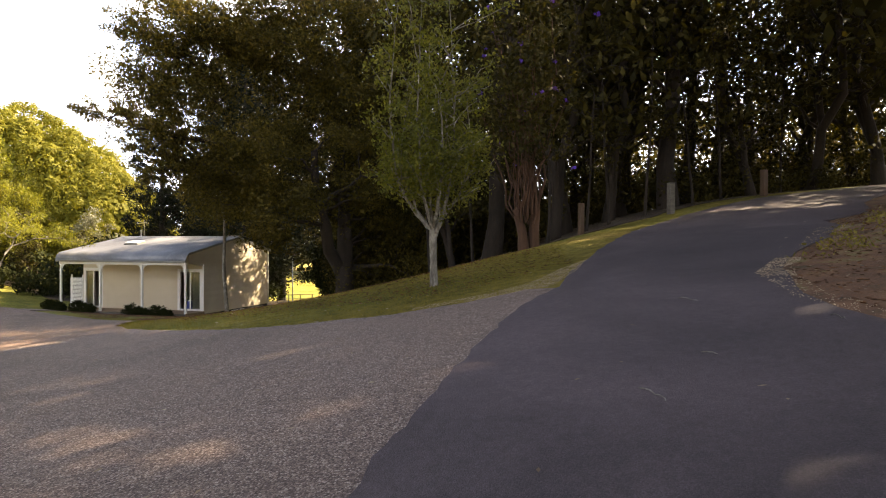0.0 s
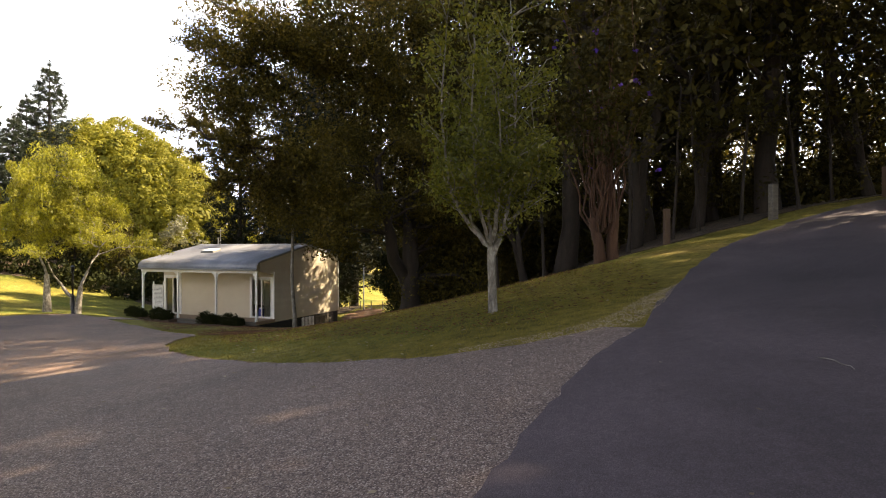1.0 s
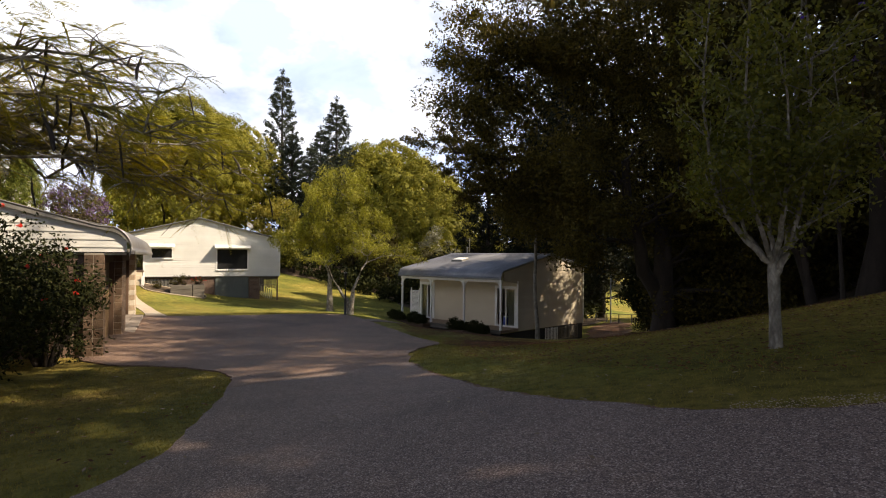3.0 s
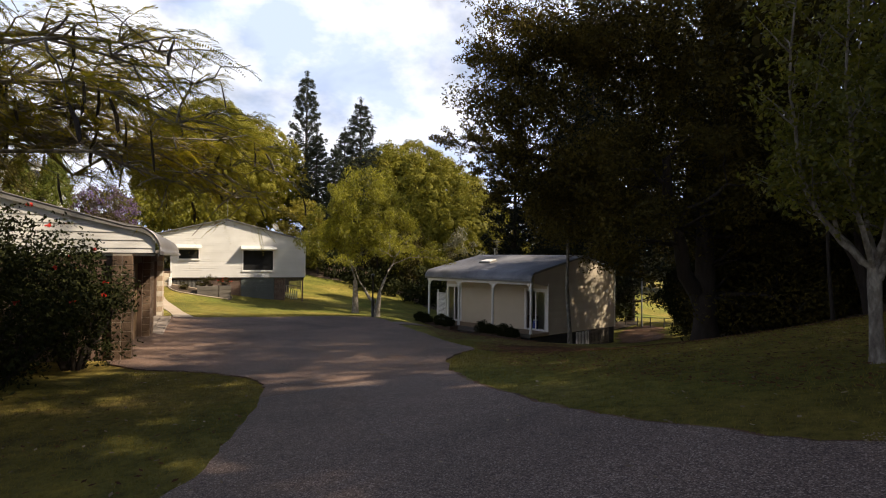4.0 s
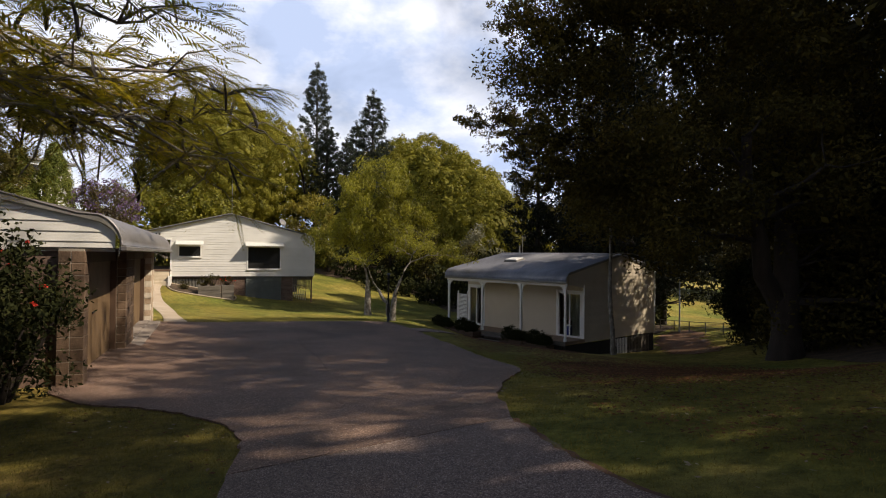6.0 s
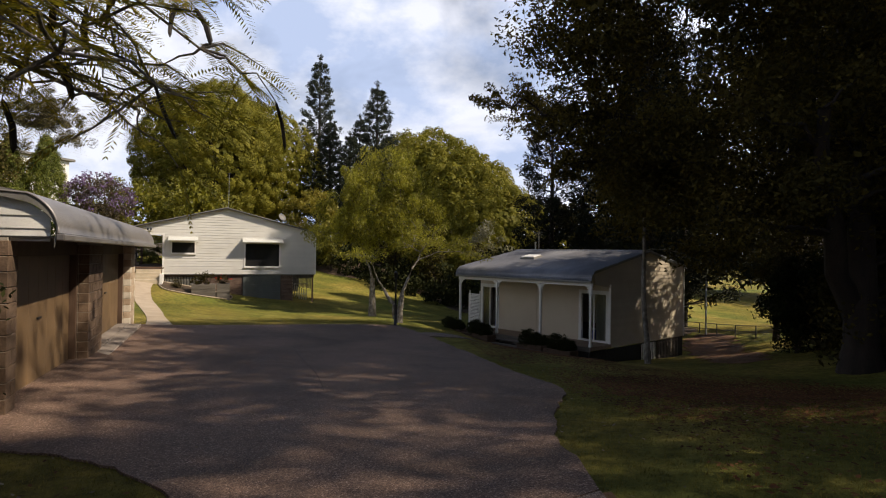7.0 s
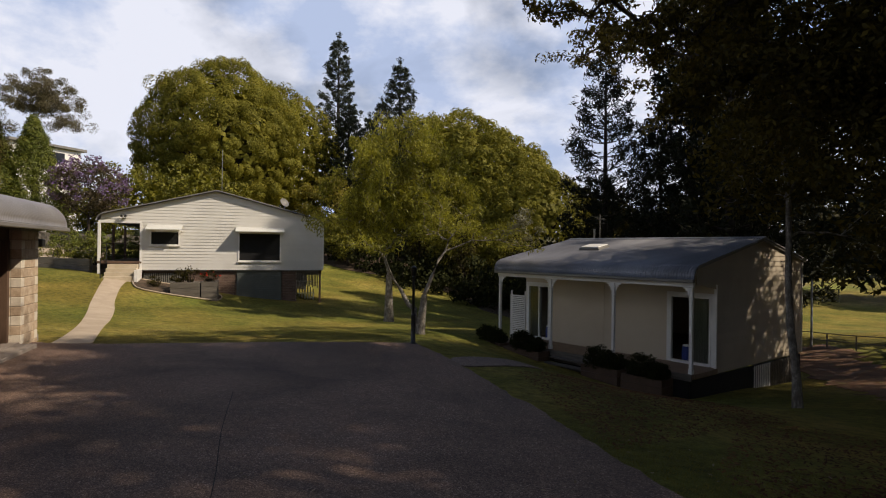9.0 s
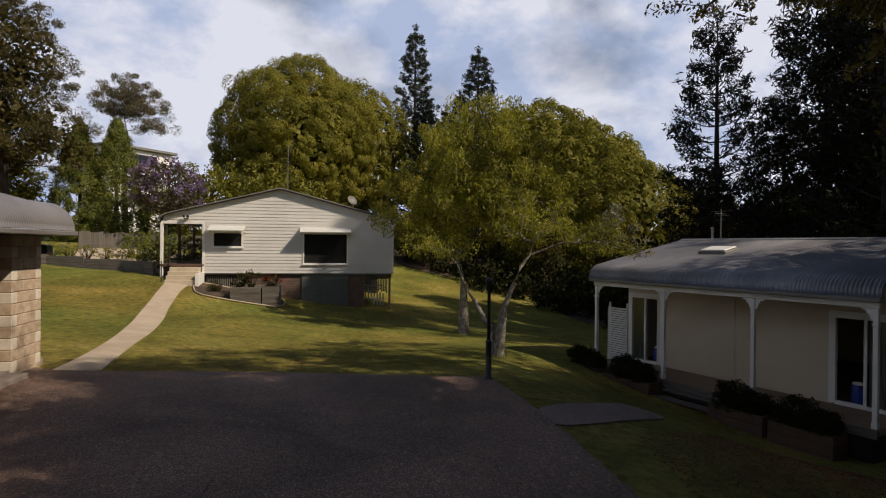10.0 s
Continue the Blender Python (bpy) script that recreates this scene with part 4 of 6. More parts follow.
def block_pier(x0, x1, y0, y1, quoin, mat):
    """A pier of split-face blocks, pale at the corners, in courses of 0.2 m."""
    pier = part("pier", boxes((x0 + 0.012, x1 - 0.012, y0 + 0.012, y1 - 0.012, GB, EAVE_G)), MORTAR, garage, "pier of sandy split-face blocks")
    for k in range(13):
        z = GB + 0.02 + k * 0.2
        cuts, x = [], x0
        first = 0.2 if k % 2 else 0.39
        while x < x1 - 0.02:
            e = min(x + first, x1)
            if quoin and k % 2 and x1 - 0.2 > x and e > x1 - 0.2:
                e = x1 - 0.2
            cuts.append((x, e))
            x, first = e, 0.39
        for n, (a, b) in enumerate(cuts):
            pale = quoin and k % 2 and n in (0, len(cuts) - 1)
            ys = (y0 - 0.004, y0 + 0.19, y1)
            for c, d in zip(ys, ys[1:]):
                bm = boxes((a + 0.004, b - 0.004, c + (0.004 if c > y0 else 0), d - 0.004, z, min(z + 0.191, EAVE_G)), bevel=0.008)
                part("block", bm, STONE_L if pale else mat, pier)
    return pier


block_pier(-0.35, 0.05, -0.02, 0.36, False, BROWN_B)
block_pier(4.75, 6.35, -0.02, 0.36, False, BROWN_B)
block_pier(11.2, 12.25, -0.02, 0.36, True, STONE)

for x0, x1 in ((0.05, 4.75), (6.35, 11.2)):
    part("lintel", boxes((x0, x1, 0.2, 0.36, 2.95, 3.2)), TIMBER, garage, "dark timber lintel")
    for j0 in (x0, x1 - 0.12):
        part("door_jamb", boxes((j0, j0 + 0.1, 0.18, 0.34, 0.82, 2.95), bevel=0.006), TIMBER, garage, "brown timber door jamb")
    d = part("garage_door", boxes((x0 + 0.1, x1 - 0.1, 0.315, 0.34, 0.82, 2.95)), DOOR_M, garage, "tan flat-panelled tilting garage door, closed")
    n = 8
    pw = (x1 - x0 - 0.28) / n
    for k in range(n):
        c = x0 + 0.14 + k * pw
        part("door_panel", boxes((c, c + pw - 0.006, 0.3, 0.3145, 0.84, 2.94), bevel=0.003), DOOR_M, d)
    part("door_handle", boxes(((x0 + x1) / 2 - 0.1, (x0 + x1) / 2 + 0.1, 0.265, 0.299, 1.9, 1.93), bevel=0.006), BLACK_M, d)
part("wall_behind", boxes((-0.2, 12.2, 0.362, 0.42, 0.7, 3.2)), TIMBER, garage)
box_l = part("eave_floodlight", boxes((12.42, 12.5, 0.1, 0.16, 2.95, 3.19)), BLACK_M, garage, "black floodlight box under the eave")
part("housing", boxes((12.36, 12.62, -0.06, 0.09, 2.82, 3.0), bevel=0.02), BLACK_M, box_l)
# boarded gable towards the island lawn; its face looks back up the drive
gable = part("gable_wall", boxes((-0.4, 7.2, 0.0, 0.08, 3.15, 3.3), (0.36, 7.2, 0.0, 0.08, 0.4, 3.15)), BRICK, garage, "boarded gable over a brick end wall")
gable.matrix_local = Matrix(((0, 1, 0, -0.22), (-1, 0, 0, 0), (0, 0, 1, 0), (0, 0, 0, 1)))


def gab_l(z):
    return -(3.7 + (4.72 - z) / 0.275)


def gab_r(z):
    return min(0.44, -(3.7 - (4.72 - z) / 0.275)) if z < 3.72 else -(3.7 - (4.72 - z) / 0.275)


me_g = gable.data
bmg = bmesh.new()
prism(bmg, [(-7.2, 0.4), (-0.36, 0.4), (-0.36, 3.15), (0.42, 3.15), (0.36, 3.4), (0.1, 3.66), (-3.7, 4.70), (-7.2, 3.75)], 0.0, 0.06)
bmesh.ops.recalc_face_normals(bmg, faces=bmg.faces[:])
bmg.to_mesh(me_g)
bmg.free()
siding(gable, lambda z: max(-7.2, gab_l(z)), gab_r, 3.16, 4.66, 0.165, 0.0, PAINT)
bm = bmesh.new()
rake = [(0.50, 3.2)] + [(-y, z) for y, z in profile_g[2:17]] + [(-1.2, gar_roof(1.2)), (-3.7, gar_roof(3.7)), (-7.4, gar_roof(7.4))]
prism(bm, [(x, z - 0.015) for x, z in rake] + [(x, z - 0.13) for x, z in rake[::-1]], -0.09, -0.06)
part("barge_board", bm, FASCIA, gable, "grey curved barge board")


# ---------------------------------------------------------------- the house
HOU = axes((-34.3, 25.8), (0.524, 0.852), (-0.852, 0.524))
house = thing("house", HOU, "cream weatherboard house with gable end on a brick base", "house")
RID, HZ = -0.69, 5.72


def hou_z(x):
    return HZ - abs(x - RID) * 0.255


HD = 13.0
prof_h = [(-6.02, 4.1)] + arc(-5.42, 4.1, 0.6, 0.42, 172, 112, 7)[1:] + [(x, hou_z(x) + 0.04) for x in (-5.3, -3.0, -0.75, -0.63, 2.0, 3.9)] + arc(4.05, 4.1, 0.6, 0.42, 68, 8, 7) + [(4.66, 4.1)]
me = roof_sheet([(-x, z) for x, z in prof_h], 0, HD + 0.3, depth=0.0, thick=0.03)
roof_h = place("roof", me, ROOF, house, "grey iron roof with curved eaves", smooth=False)
roof_h.matrix_local = Matrix(((0, -1, 0, 0), (1, 0, 0, -0.22), (0, 0, 1, 0), (0, 0, 0, 1)))
bm = bmesh.new()
prism(bm, [(x, z - 0.01) for x, z in prof_h] + [(x, z - 0.055) for x, z in prof_h[::-1]], -0.25, -0.222)
part("barge_board", bm, FASCIA, house, "thin dark barge board along the gable")
WIN = [(0.4, 2.44, 2.19, 3.63), (-3.68, -2.42, 2.96, 3.65)]
gw = part("gable_wall", boxes((-4.06, -3.68, 0, 0.12, 1.72, 4.1), (-3.68, -2.42, 0, 0.12, 1.72, 2.96), (-3.68, -2.42, 0, 0.12, 3.65, 4.1), (-2.42, 0.4, 0, 0.12, 1.72, 4.1),
                              (0.4, 2.44, 0, 0.12, 1.72, 2.19), (0.4, 2.44, 0, 0.12, 3.63, 4.1), (2.44, 4.62, 0, 0.12, 1.72, 4.1)), PAINT, house, "cream weatherboard gable wall")
bm = bmesh.new()
prism(bm, [(-5.9, 4.1), (4.55, 4.1), (4.4, 4.35), (4.0, hou_z(4.0) - 0.04), (RID, HZ - 0.04), (-5.3, hou_z(-5.3) - 0.04), (-5.75, 4.35)], 0.0, 0.1)
part("gable_backing", bm, PAINT, gw)


def h_left(z):
    return -4.06 if z < 4.06 else max(-5.85 + max(0, z - 4.3) * 0.8, RID - (HZ - 0.05 - z) / 0.255)


def h_right(z):
    return 4.62 if z < 4.06 else min(4.55 - max(0, z - 4.3) * 0.8, RID + (HZ - 0.05 - z) / 0.255)


siding(gw, h_left, h_right, 1.72, 5.64, 0.155, 0.0, PAINT, WIN)
part("porch_beam", boxes((-5.95, -4.07, -0.03, 0.12, 3.98, 4.1), bevel=0.006), WHITE, house)
for c in (4.5, -4.06):
    part("side_wall", boxes((c, c + 0.1, 0.13, HD, 1.72, 4.1)), PAINT, house)
part("back_wall", boxes((-4.06, 4.6, HD, HD + 0.1, 0.0, 4.1)), PAINT, house)
part("floor", boxes((-5.95, 4.62, 0.3, HD, 1.5, 1.718)), TIMBER, house)
part("porch_floor", boxes((-5.98, -4.07, -0.05, HD, 2.02, 2.14), bevel=0.01), TIMBER, house, "timber porch floor")
for y in (0.02, 3.2, 6.4):
    part("porch_post", boxes((-5.97, -5.85, y - 0.06, y + 0.06, 0.9, 3.98), bevel=0.008), WHITE if y < 1 else TIMBER, house, "slim porch post")
part("porch_rail", boxes((-5.95, -5.9, 0.1, 6.4, 2.98, 3.03), (-5.95, -5.9, 0.1, 6.4, 2.3, 2.34)), TIMBER, house)
for c in ((-4.16, -4.062, -0.05, 0.12, 1.6, 4.0), (4.622, 4.68, -0.04, 0.12, 1.7, 4.2)):
    part("corner_trim", boxes(c), WHITE, house)
for (x0, x1, z0, z1), sp in zip(WIN, (1, 1)):
    w = window(house, x0, x1, z0, z1, 0.0, sp)
    a = part("awning", prism(bmesh.new(), [(0, 0), (0.0, 0.02), (-0.62, -0.20), (-0.62, -0.22)], x0 - 0.17, x1 + 0.17), AWN, w, "pale ribbed metal window awning")
    a.matrix_local = Matrix(((0, 1, 0, 0), (1, 0, 0, -0.03), (0, 0, 1, z1 + 0.26), (0, 0, 0, 1)))
    n = int((x1 - x0 + 0.34) / 0.1)
    for s in (x0 - 0.165, x1 + 0.155):
        part("awning_arm", boxes((s, s + 0.012, -0.63, -0.03, z1 - 0.02, z1 + 0.02)), WHITE, w)
    for k in range(n + 1):
        part("awning_rib", boxes((x0 - 0.17 + k * 0.1, x0 - 0.155 + k * 0.1, -0.66, -0.6, z1 + 0.0, z1 + 0.075)), WHITE, w)
part("floodlight", boxes((-4.95, -4.75, -0.14, -0.03, 4.2, 4.24), (-4.98, -4.88, -0.24, -0.12, 4.26, 4.38), (-4.82, -4.72, -0.24, -0.12, 4.26, 4.38), bevel=0.02), BLACK_M, house, "twin black floodlight")
dish = part("satellite_dish", lathe(bmesh.new(), [(0.02, -0.08), (0.14, -0.05), (0.25, 0.0), (0.27, 0.02), (0.26, 0.03), (0.13, -0.03), (0.02, -0.045)], 18), FASCIA, house, "round grey satellite dish")
dish.matrix_local = pose(2.7, 1.3, 5.35, 62, 0, 35)
part("dish_mast", boxes((2.69, 2.73, 1.33, 1.37, 4.75, 5.33)), STEEL, house)
part("aerial_mast", boxes((-0.55, -0.52, 2.4, 2.43, 5.5, 8.2)), STEEL, house, "tall thin aerial mast")
# base: brick piers, roller door, slatted screen
for x0, x1 in ((-2.0, 0.28), (2.54, 3.3)):
    base = part("brick_base", boxes((x0, x1, 0.15, 0.35, -0.6, 1.65)), MORTAR, house, "red-brown brick base")
    for k in range(22):
        z = -0.25 + k * 0.086
        x = x0 - (0.12 if k % 2 else 0)
        while x < x1 - 0.02:
            a, b = max(x, x0), min(x + 0.24, x1)
            if b - a > 0.05:
                part("brick", boxes((a + 0.005, b - 0.005, 0.13, 0.16, z + 0.005, z + 0.081)), BRICK, base)
            x += 0.24
part("wall_beam", boxes((-4.05, 4.6, 0.02, 0.24, 1.66, 1.715)), FASCIA, house)
gd = part("roller_door", boxes((0.3, 2.52, 0.10, 0.14, -0.3, 1.655)), GREEN_D, house, "dull green roller door under the house")
for k in range(17):
    part("door_slat", boxes((0.31, 2.51, 0.075, 0.099, -0.25 + k * 0.112, -0.25 + k * 0.112 + 0.105), bevel=0.006), GREEN_D, gd)
sl = part("slat_screen", boxes((-4.0, -2.02, 0.2, 0.24, 0.4, 1.55)), DARK, house, "dark upright slats under the floor")
for k in range(24):
    part("slat", boxes((-4.0 + k * 0.083, -3.96 + k * 0.083, 0.15, 0.19, 0.4, 1.55)), FASCIA, sl)
# near-black sheet for the shade under the house
part("shade_backdrop", boxes((-5.9, 4.4, 6.0, 6.1, -1.0, 1.5)), DARK, house)
part("carport_post", boxes((4.48, 4.58, 0.2, 0.3, -0.9, 1.5), bevel=0.006), BRICK, house)
val = part("valance", boxes((3.31, 4.46, 0.2, 0.24, 1.45, 1.65)), SLEEPER, house, "dark hanging valance of uneven slats")
for k in range(14):
    part("slat", boxes((3.32 + k * 0.08, 3.375 + k * 0.08, 0.17, 0.198, 0.95 - 0.012 * k + 0.05 * math.sin(k * 2.3), 1.64)), SLEEPER, val)
part("white_rail", boxes((3.35, 4.4, 1.55, 1.6, 0.35, 0.4)), WHITE, house)
rail = part("white_rail", boxes((3.35, 4.4, 1.55, 1.6, 1.0, 1.06)), WHITE, house, "white stair rail under the house")
for k in range(7):
    part("baluster", boxes((3.4 + k * 0.15, 3.46 + k * 0.15, 1.5, 1.548, 0.3 - k * 0.08, 1.1 - k * 0.08)), WHITE, rail)
st = thing("porch_steps", HOU, "tan concrete steps up to the porch", "steps")
for k in range(4):
    part("step", boxes((-5.5, -4.2, -0.32 - k * 0.3, -0.02 - k * 0.3, 0.9, 2.0 - k * 0.18), bevel=0.012), STEP_M, st)
part("cheek", boxes((-4.19, -4.05, -1.3, -0.06, 0.9, 1.75)), WHITE, st, "white stair side")
part("handrail", boxes((-5.6, -5.56, -1.3, -1.26, 1.0, 2.3)), BLACK_M, st)
part("handrail", boxes((-5.6, -5.56, -0.1, -0.06, 2.0, 3.0)), BLACK_M, st)
planter_box("sleeper_planter", -2.5, -1.25, -2.7, -1.3, 0.15, 1.24, HOU, "stepped timber sleeper planter before the house", 4)
planter_box("sleeper_planter", -1.2, -0.5, -2.7, -1.3, 0.05, 1.27, HOU, "tall timber sleeper planter before the house", 5)
bed_pts = [(-4.3, -1.0), (-3.9, -2.4), (-3.1, -2.75), (-1.4, -2.75), (-0.5, -2.5), (-0.5, -0.8), (-2.2, -0.3), (-4.2, -0.4)]
bw = [HOU @ Vector((x, y, 0)) for x, y in bed_pts]
sheet("garden_bed", smooth_line([(v.x, v.y) for v in bw], True, 0.3), LITTER, 0.05, 0.6, "dark mulched bed edged in concrete", "garden bed")
edge_t = Tubes()
ep = smooth_line([(v.x, v.y) for v in bw], True, 0.3)
edge_t.add([(x, y, gz(x, y) + 0.05) for x, y in ep], [0.035] * len(ep), 6)
tagged(place("bed_edging", edge_t.mesh(), PATH_C), "rounded concrete edging of the garden bed", "edging", kind="structure")


# ---------------------------------------------------------------- lamp, posts, fences, far things
lamp = thing("garden_lamp", pose(-16.65, 20.35, gz(-16.65, 20.35)), "black metal garden lamp post at the pad's corner", "lamp")
part("base", lathe(bmesh.new(), [(0.10, -0.1), (0.10, 0.03), (0.058, 0.05), (0.055, 0.70), (0.064, 0.72), (0.04, 0.76)], 14), BLACK_M, lamp, smooth=True)
part("pole", lathe(bmesh.new(), [(0.034, 0.74), (0.032, 1.62), (0.045, 1.64), (0.04, 1.68)], 12), BLACK_M, lamp, smooth=True)
part("head", lathe(bmesh.new(), [(0.04, 1.68), (0.07, 1.69), (0.055, 1.72), (0.075, 1.73), (0.058, 1.76), (0.078, 1.77), (0.06, 1.80), (0.08, 1.81), (0.062, 1.84), (0.085, 1.86), (0.06, 1.90), (0.015, 1.93)], 12), BLACK_M, lamp, smooth=True)


def timber_post(x, y, h, r, label, mat=SLEEPER):
    ob = thing("fence_post", pose(x, y, gz(x, y), 0, 0, 20), label, "post")
    part("post", boxes((-r, r, -r, r, -0.3, h), bevel=0.015), mat, ob)
    return ob


timber_post(7.6, 17.0, 0.95, 0.09, "weathered grey timber post at the lane's edge")
timber_post(11.6, 19.4, 0.9, 0.09, "dark old timber post at the lane's edge", TIMBER)
timber_post(4.6, 15.6, 0.9, 0.07, "short dark timber post among the trees", TIMBER)
# low pipe railing along the playing field
rail_f = thing("field_railing", None, "low dark pipe railing along the playing field", "railing")
A, B = np.array([-13.5, 42.4]), np.array([-2.5, 32.9])
t = Tubes()
for h in (0.3, 0.6):
    p = [(*(A + (B - A) * s), 0) for s in np.linspace(0, 1, 30)]
    t.add([(x, y, gz(x, y) + h) for x, y, _ in p], [0.02] * 30, 6)
place("rail", t.mesh(), FASCIA, rail_f)
for s in np.linspace(0, 1, 11):
    x, y = A + (B - A) * s
    part("post", boxes((x - 0.028, x + 0.028, y - 0.028, y + 0.028, gz(x, y) - 0.1, gz(x, y) + 0.61)), FASCIA, rail_f)
pole = thing("field_pole", pose(-10.78, 39.65, gz(-10.78, 39.65)), "tall thin grey steel pole beside the field", "pole")
part("shaft", lathe(bmesh.new(), [(0.06, -0.2), (0.06, 0.1), (0.045, 0.14), (0.04, 3.3), (0.01, 3.32)], 10), STEEL, pole, smooth=True)
# retaining wall, bed and paling fence beside the house
def run_wall(name, pts, h, w, mat, label, cat, lift=0.0):
    ob = thing(name, None, label, cat)
    for (ax, ay), (bx, by) in zip(pts, pts[1:]):
        n = max(1, int(math.hypot(bx - ax, by - ay) / 2.0))
        for k in range(n):
            x0, y0 = ax + (bx - ax) * k / n, ay + (by - ay) * k / n
            x1, y1 = ax + (bx - ax) * (k + 1) / n, ay + (by - ay) * (k + 1) / n
            ang, ln, z = math.atan2(y1 - y0, x1 - x0), math.hypot(x1 - x0, y1 - y0), gz((x0 + x1) / 2, (y0 + y1) / 2) + lift
            for c in range(2):
                o = part("sleeper", boxes((0.01, ln - 0.01, -w / 2, w / 2, -0.15 + c * (h + 0.15) / 2, (c + 1) * (h + 0.15) / 2 - 0.16), bevel=0.012), mat, ob)
                o.matrix_local = Matrix.Translation((x0, y0, z)) @ Matrix.Rotation(ang, 4, "Z")
    return ob


run_wall("retaining_wall", [(-37.9, 20.6), (-41.5, 20.2), (-45, 17.5), (-47, 13)], 0.55, 0.14, SLEEPER, "low weathered sleeper retaining wall", "retaining wall")
fence = thing("paling_fence", None, "old grey paling fence behind the garden", "fence")
A, B = np.array([-56.0, 21.0]), np.array([-54.0, 34.0])
for k in range(90):
    x, y = A + (B - A) * (k / 89)
    z = gz(x, y)
    o = part("paling", boxes((-0.01, 0.01, -0.07, 0.07, -0.1, 1.1 + 0.05 * math.sin(k * 7.1))), SLEEPER, fence)
    o.matrix_local = pose(x, y, z)
far_h = thing("far_house", pose(-104, 36, 8.0, 0, 0, 20), "distant white house with a dark roof among trees", "house")
part("wall", boxes((-3, 3, -5, 5, -8, 8.6)), WHITE, far_h)
part("roof", boxes((-3.4, 3.6, -5.6, 5.6, 8.62, 9.0), bevel=0.05), FASCIA, far_h)
part("window", boxes((3.01, 3.06, -1.5, 2.5, 6.4, 8.0)), GLASS_D, far_h)


# ---------------------------------------------------------------- trees
def ball(rng, n, c, r, shell=0.55, low=-1.0):
    """Places near the skin of an egg shape, none below its lower cut."""
    out = np.zeros((0, 3))
    while len(out) < n:
        d = rng.normal(0, 1, (n * 2, 3))
        d /= np.linalg.norm(d, axis=1)[:, None]
        d *= (shell + (1 - shell) * rng.uniform(0, 1, (n * 2, 1)))
        out = np.concatenate([out, d[d[:, 2] > low]])
    return np.asarray(c) + out[:n] * np.asarray(r)


def foliage(rng, clumps, per, spread_r, size, aspect=0.45, bias=0.45, flat=0.75, droop=0.0):
    """Leaves about the clumps, thicker near their skins."""
    n = len(clumps)
    d = rng.normal(0, 1, (n * per, 3))
    d /= np.linalg.norm(d, axis=1)[:, None]
    rad = np.repeat(np.broadcast_to(spread_r, n) * rng.uniform(0.6, 1.35, n), per)[:, None]
    off = d * rad * rng.uniform(0.25, 1.0, (n * per, 1)) ** 0.6
    off[:, 2] *= flat
    out = d + np.array([0, 0, 0.5])
    out /= np.linalg.norm(out, axis=1)[:, None]
    return leaf_quads(np.repeat(clumps, per, 0) + off, size, rng, aspect, out, bias, droop)


def limbs(rng, trunk, radii, clumps, thin=0.55, twig=0.012, sag=0.1, wob=0.1, stems=()):
    """A trunk, and branches that reach every clump from the nearest older wood."""
    t = Tubes()
    t.add(trunk, radii, 9)
    nodes, nr = [np.asarray(p, float) for p in trunk[len(trunk) // 3:]], list(radii[len(radii) // 3:])
    core = np.asarray(trunk[-1], float)
    for p in stems:
        rr = np.linspace(radii[1] * 0.75, radii[-1] * 0.6, len(p))
        t.add(p, rr, 8)
        nodes += list(p[3:])
        nr += list(rr[3:])
    for c in clumps[np.argsort(np.linalg.norm(clumps - core, axis=1) * rng.uniform(0.5, 1.2, len(clumps)))]:
        a = np.array(nodes)
        d = np.linalg.norm(a - c, axis=1) + np.maximum(0, a[:, 2] - c[2] + 0.2) * 1.2 - np.array(nr) * 4
        k = int(np.argmin(d))
        r = max(twig, min(nr[k] * thin, 0.02 + 0.028 * np.linalg.norm(a[k] - c)))
        p = bend(a[k], c, rng, 6, sag * np.linalg.norm(a[k] - c), wob * 2)
        rr = np.linspace(r, twig * 0.6, 6)
        t.add(p, rr, 5)
        for m in (2, 3, 4):
            nodes.append(p[m])
            nr.append(rr[m])
    return t.mesh()


def tree(name, pos, trunk_h, r0, eggs, per, clump_r, size, leaf, bark, label, seed, category="tree", aspect=0.45, bias=0.45, lean=(0, 0), shell=0.55, low=-0.8, flat=0.75, droop=0.0, group="", thin=0.55, core=0, core_size=0.6, wob=0.03, fork=0.0):
    rng = np.random.default_rng(seed)
    x, y = pos
    ob = thing(name, pose(x, y, gz(x, y)), label, category, group)
    s = np.linspace(0, 1, 7)[:, None]
    trunk = np.concatenate([s * lean[0], s * lean[1], s * (trunk_h + 0.3) - 0.3], 1)
    trunk[2:, :2] += np.cumsum(rng.normal(0, wob * trunk_h / 7, (5, 2)), 0)
    radii = r0 * (1.0 - 0.5 * s[:, 0])
    radii[0] *= 1.35
    clump_r = np.concatenate([np.full(e[2], e[3] if len(e) > 3 else clump_r) for e in eggs])
    eggs = [e[:3] for e in eggs]
    clumps = np.concatenate([ball(rng, n, c, r, shell, low) for c, r, n in eggs])
    stems = []
    if fork:
        a = rng.uniform(0, 2 * math.pi)
        e = np.array([fork * math.cos(a), fork * math.sin(a), trunk_h * 0.95])
        stems = [bend(trunk[1], trunk[-1] * 0.2 + e, rng, 8, 0.2, 0.25)]
    place("trunk", limbs(rng, trunk, radii, clumps, thin, stems=stems), bark, ob, smooth=True)
    v, f = foliage(rng, clumps, per, clump_r, size, aspect, bias, flat, droop)
    if core:
        tot = sum(n for _, _, n in eggs)
        inner = np.concatenate([ball(rng, max(8, int(core * n / tot)), c, np.asarray(r) * 0.72, 0.35, low) for c, r, n in eggs])
        v2, f2 = leaf_quads(inner, core_size, rng, 0.7)
        v, f = np.concatenate([v, v2]), np.concatenate([f, f2 + len(v)])
    place("crown", quads(v, f), leaf, ob)
    return ob


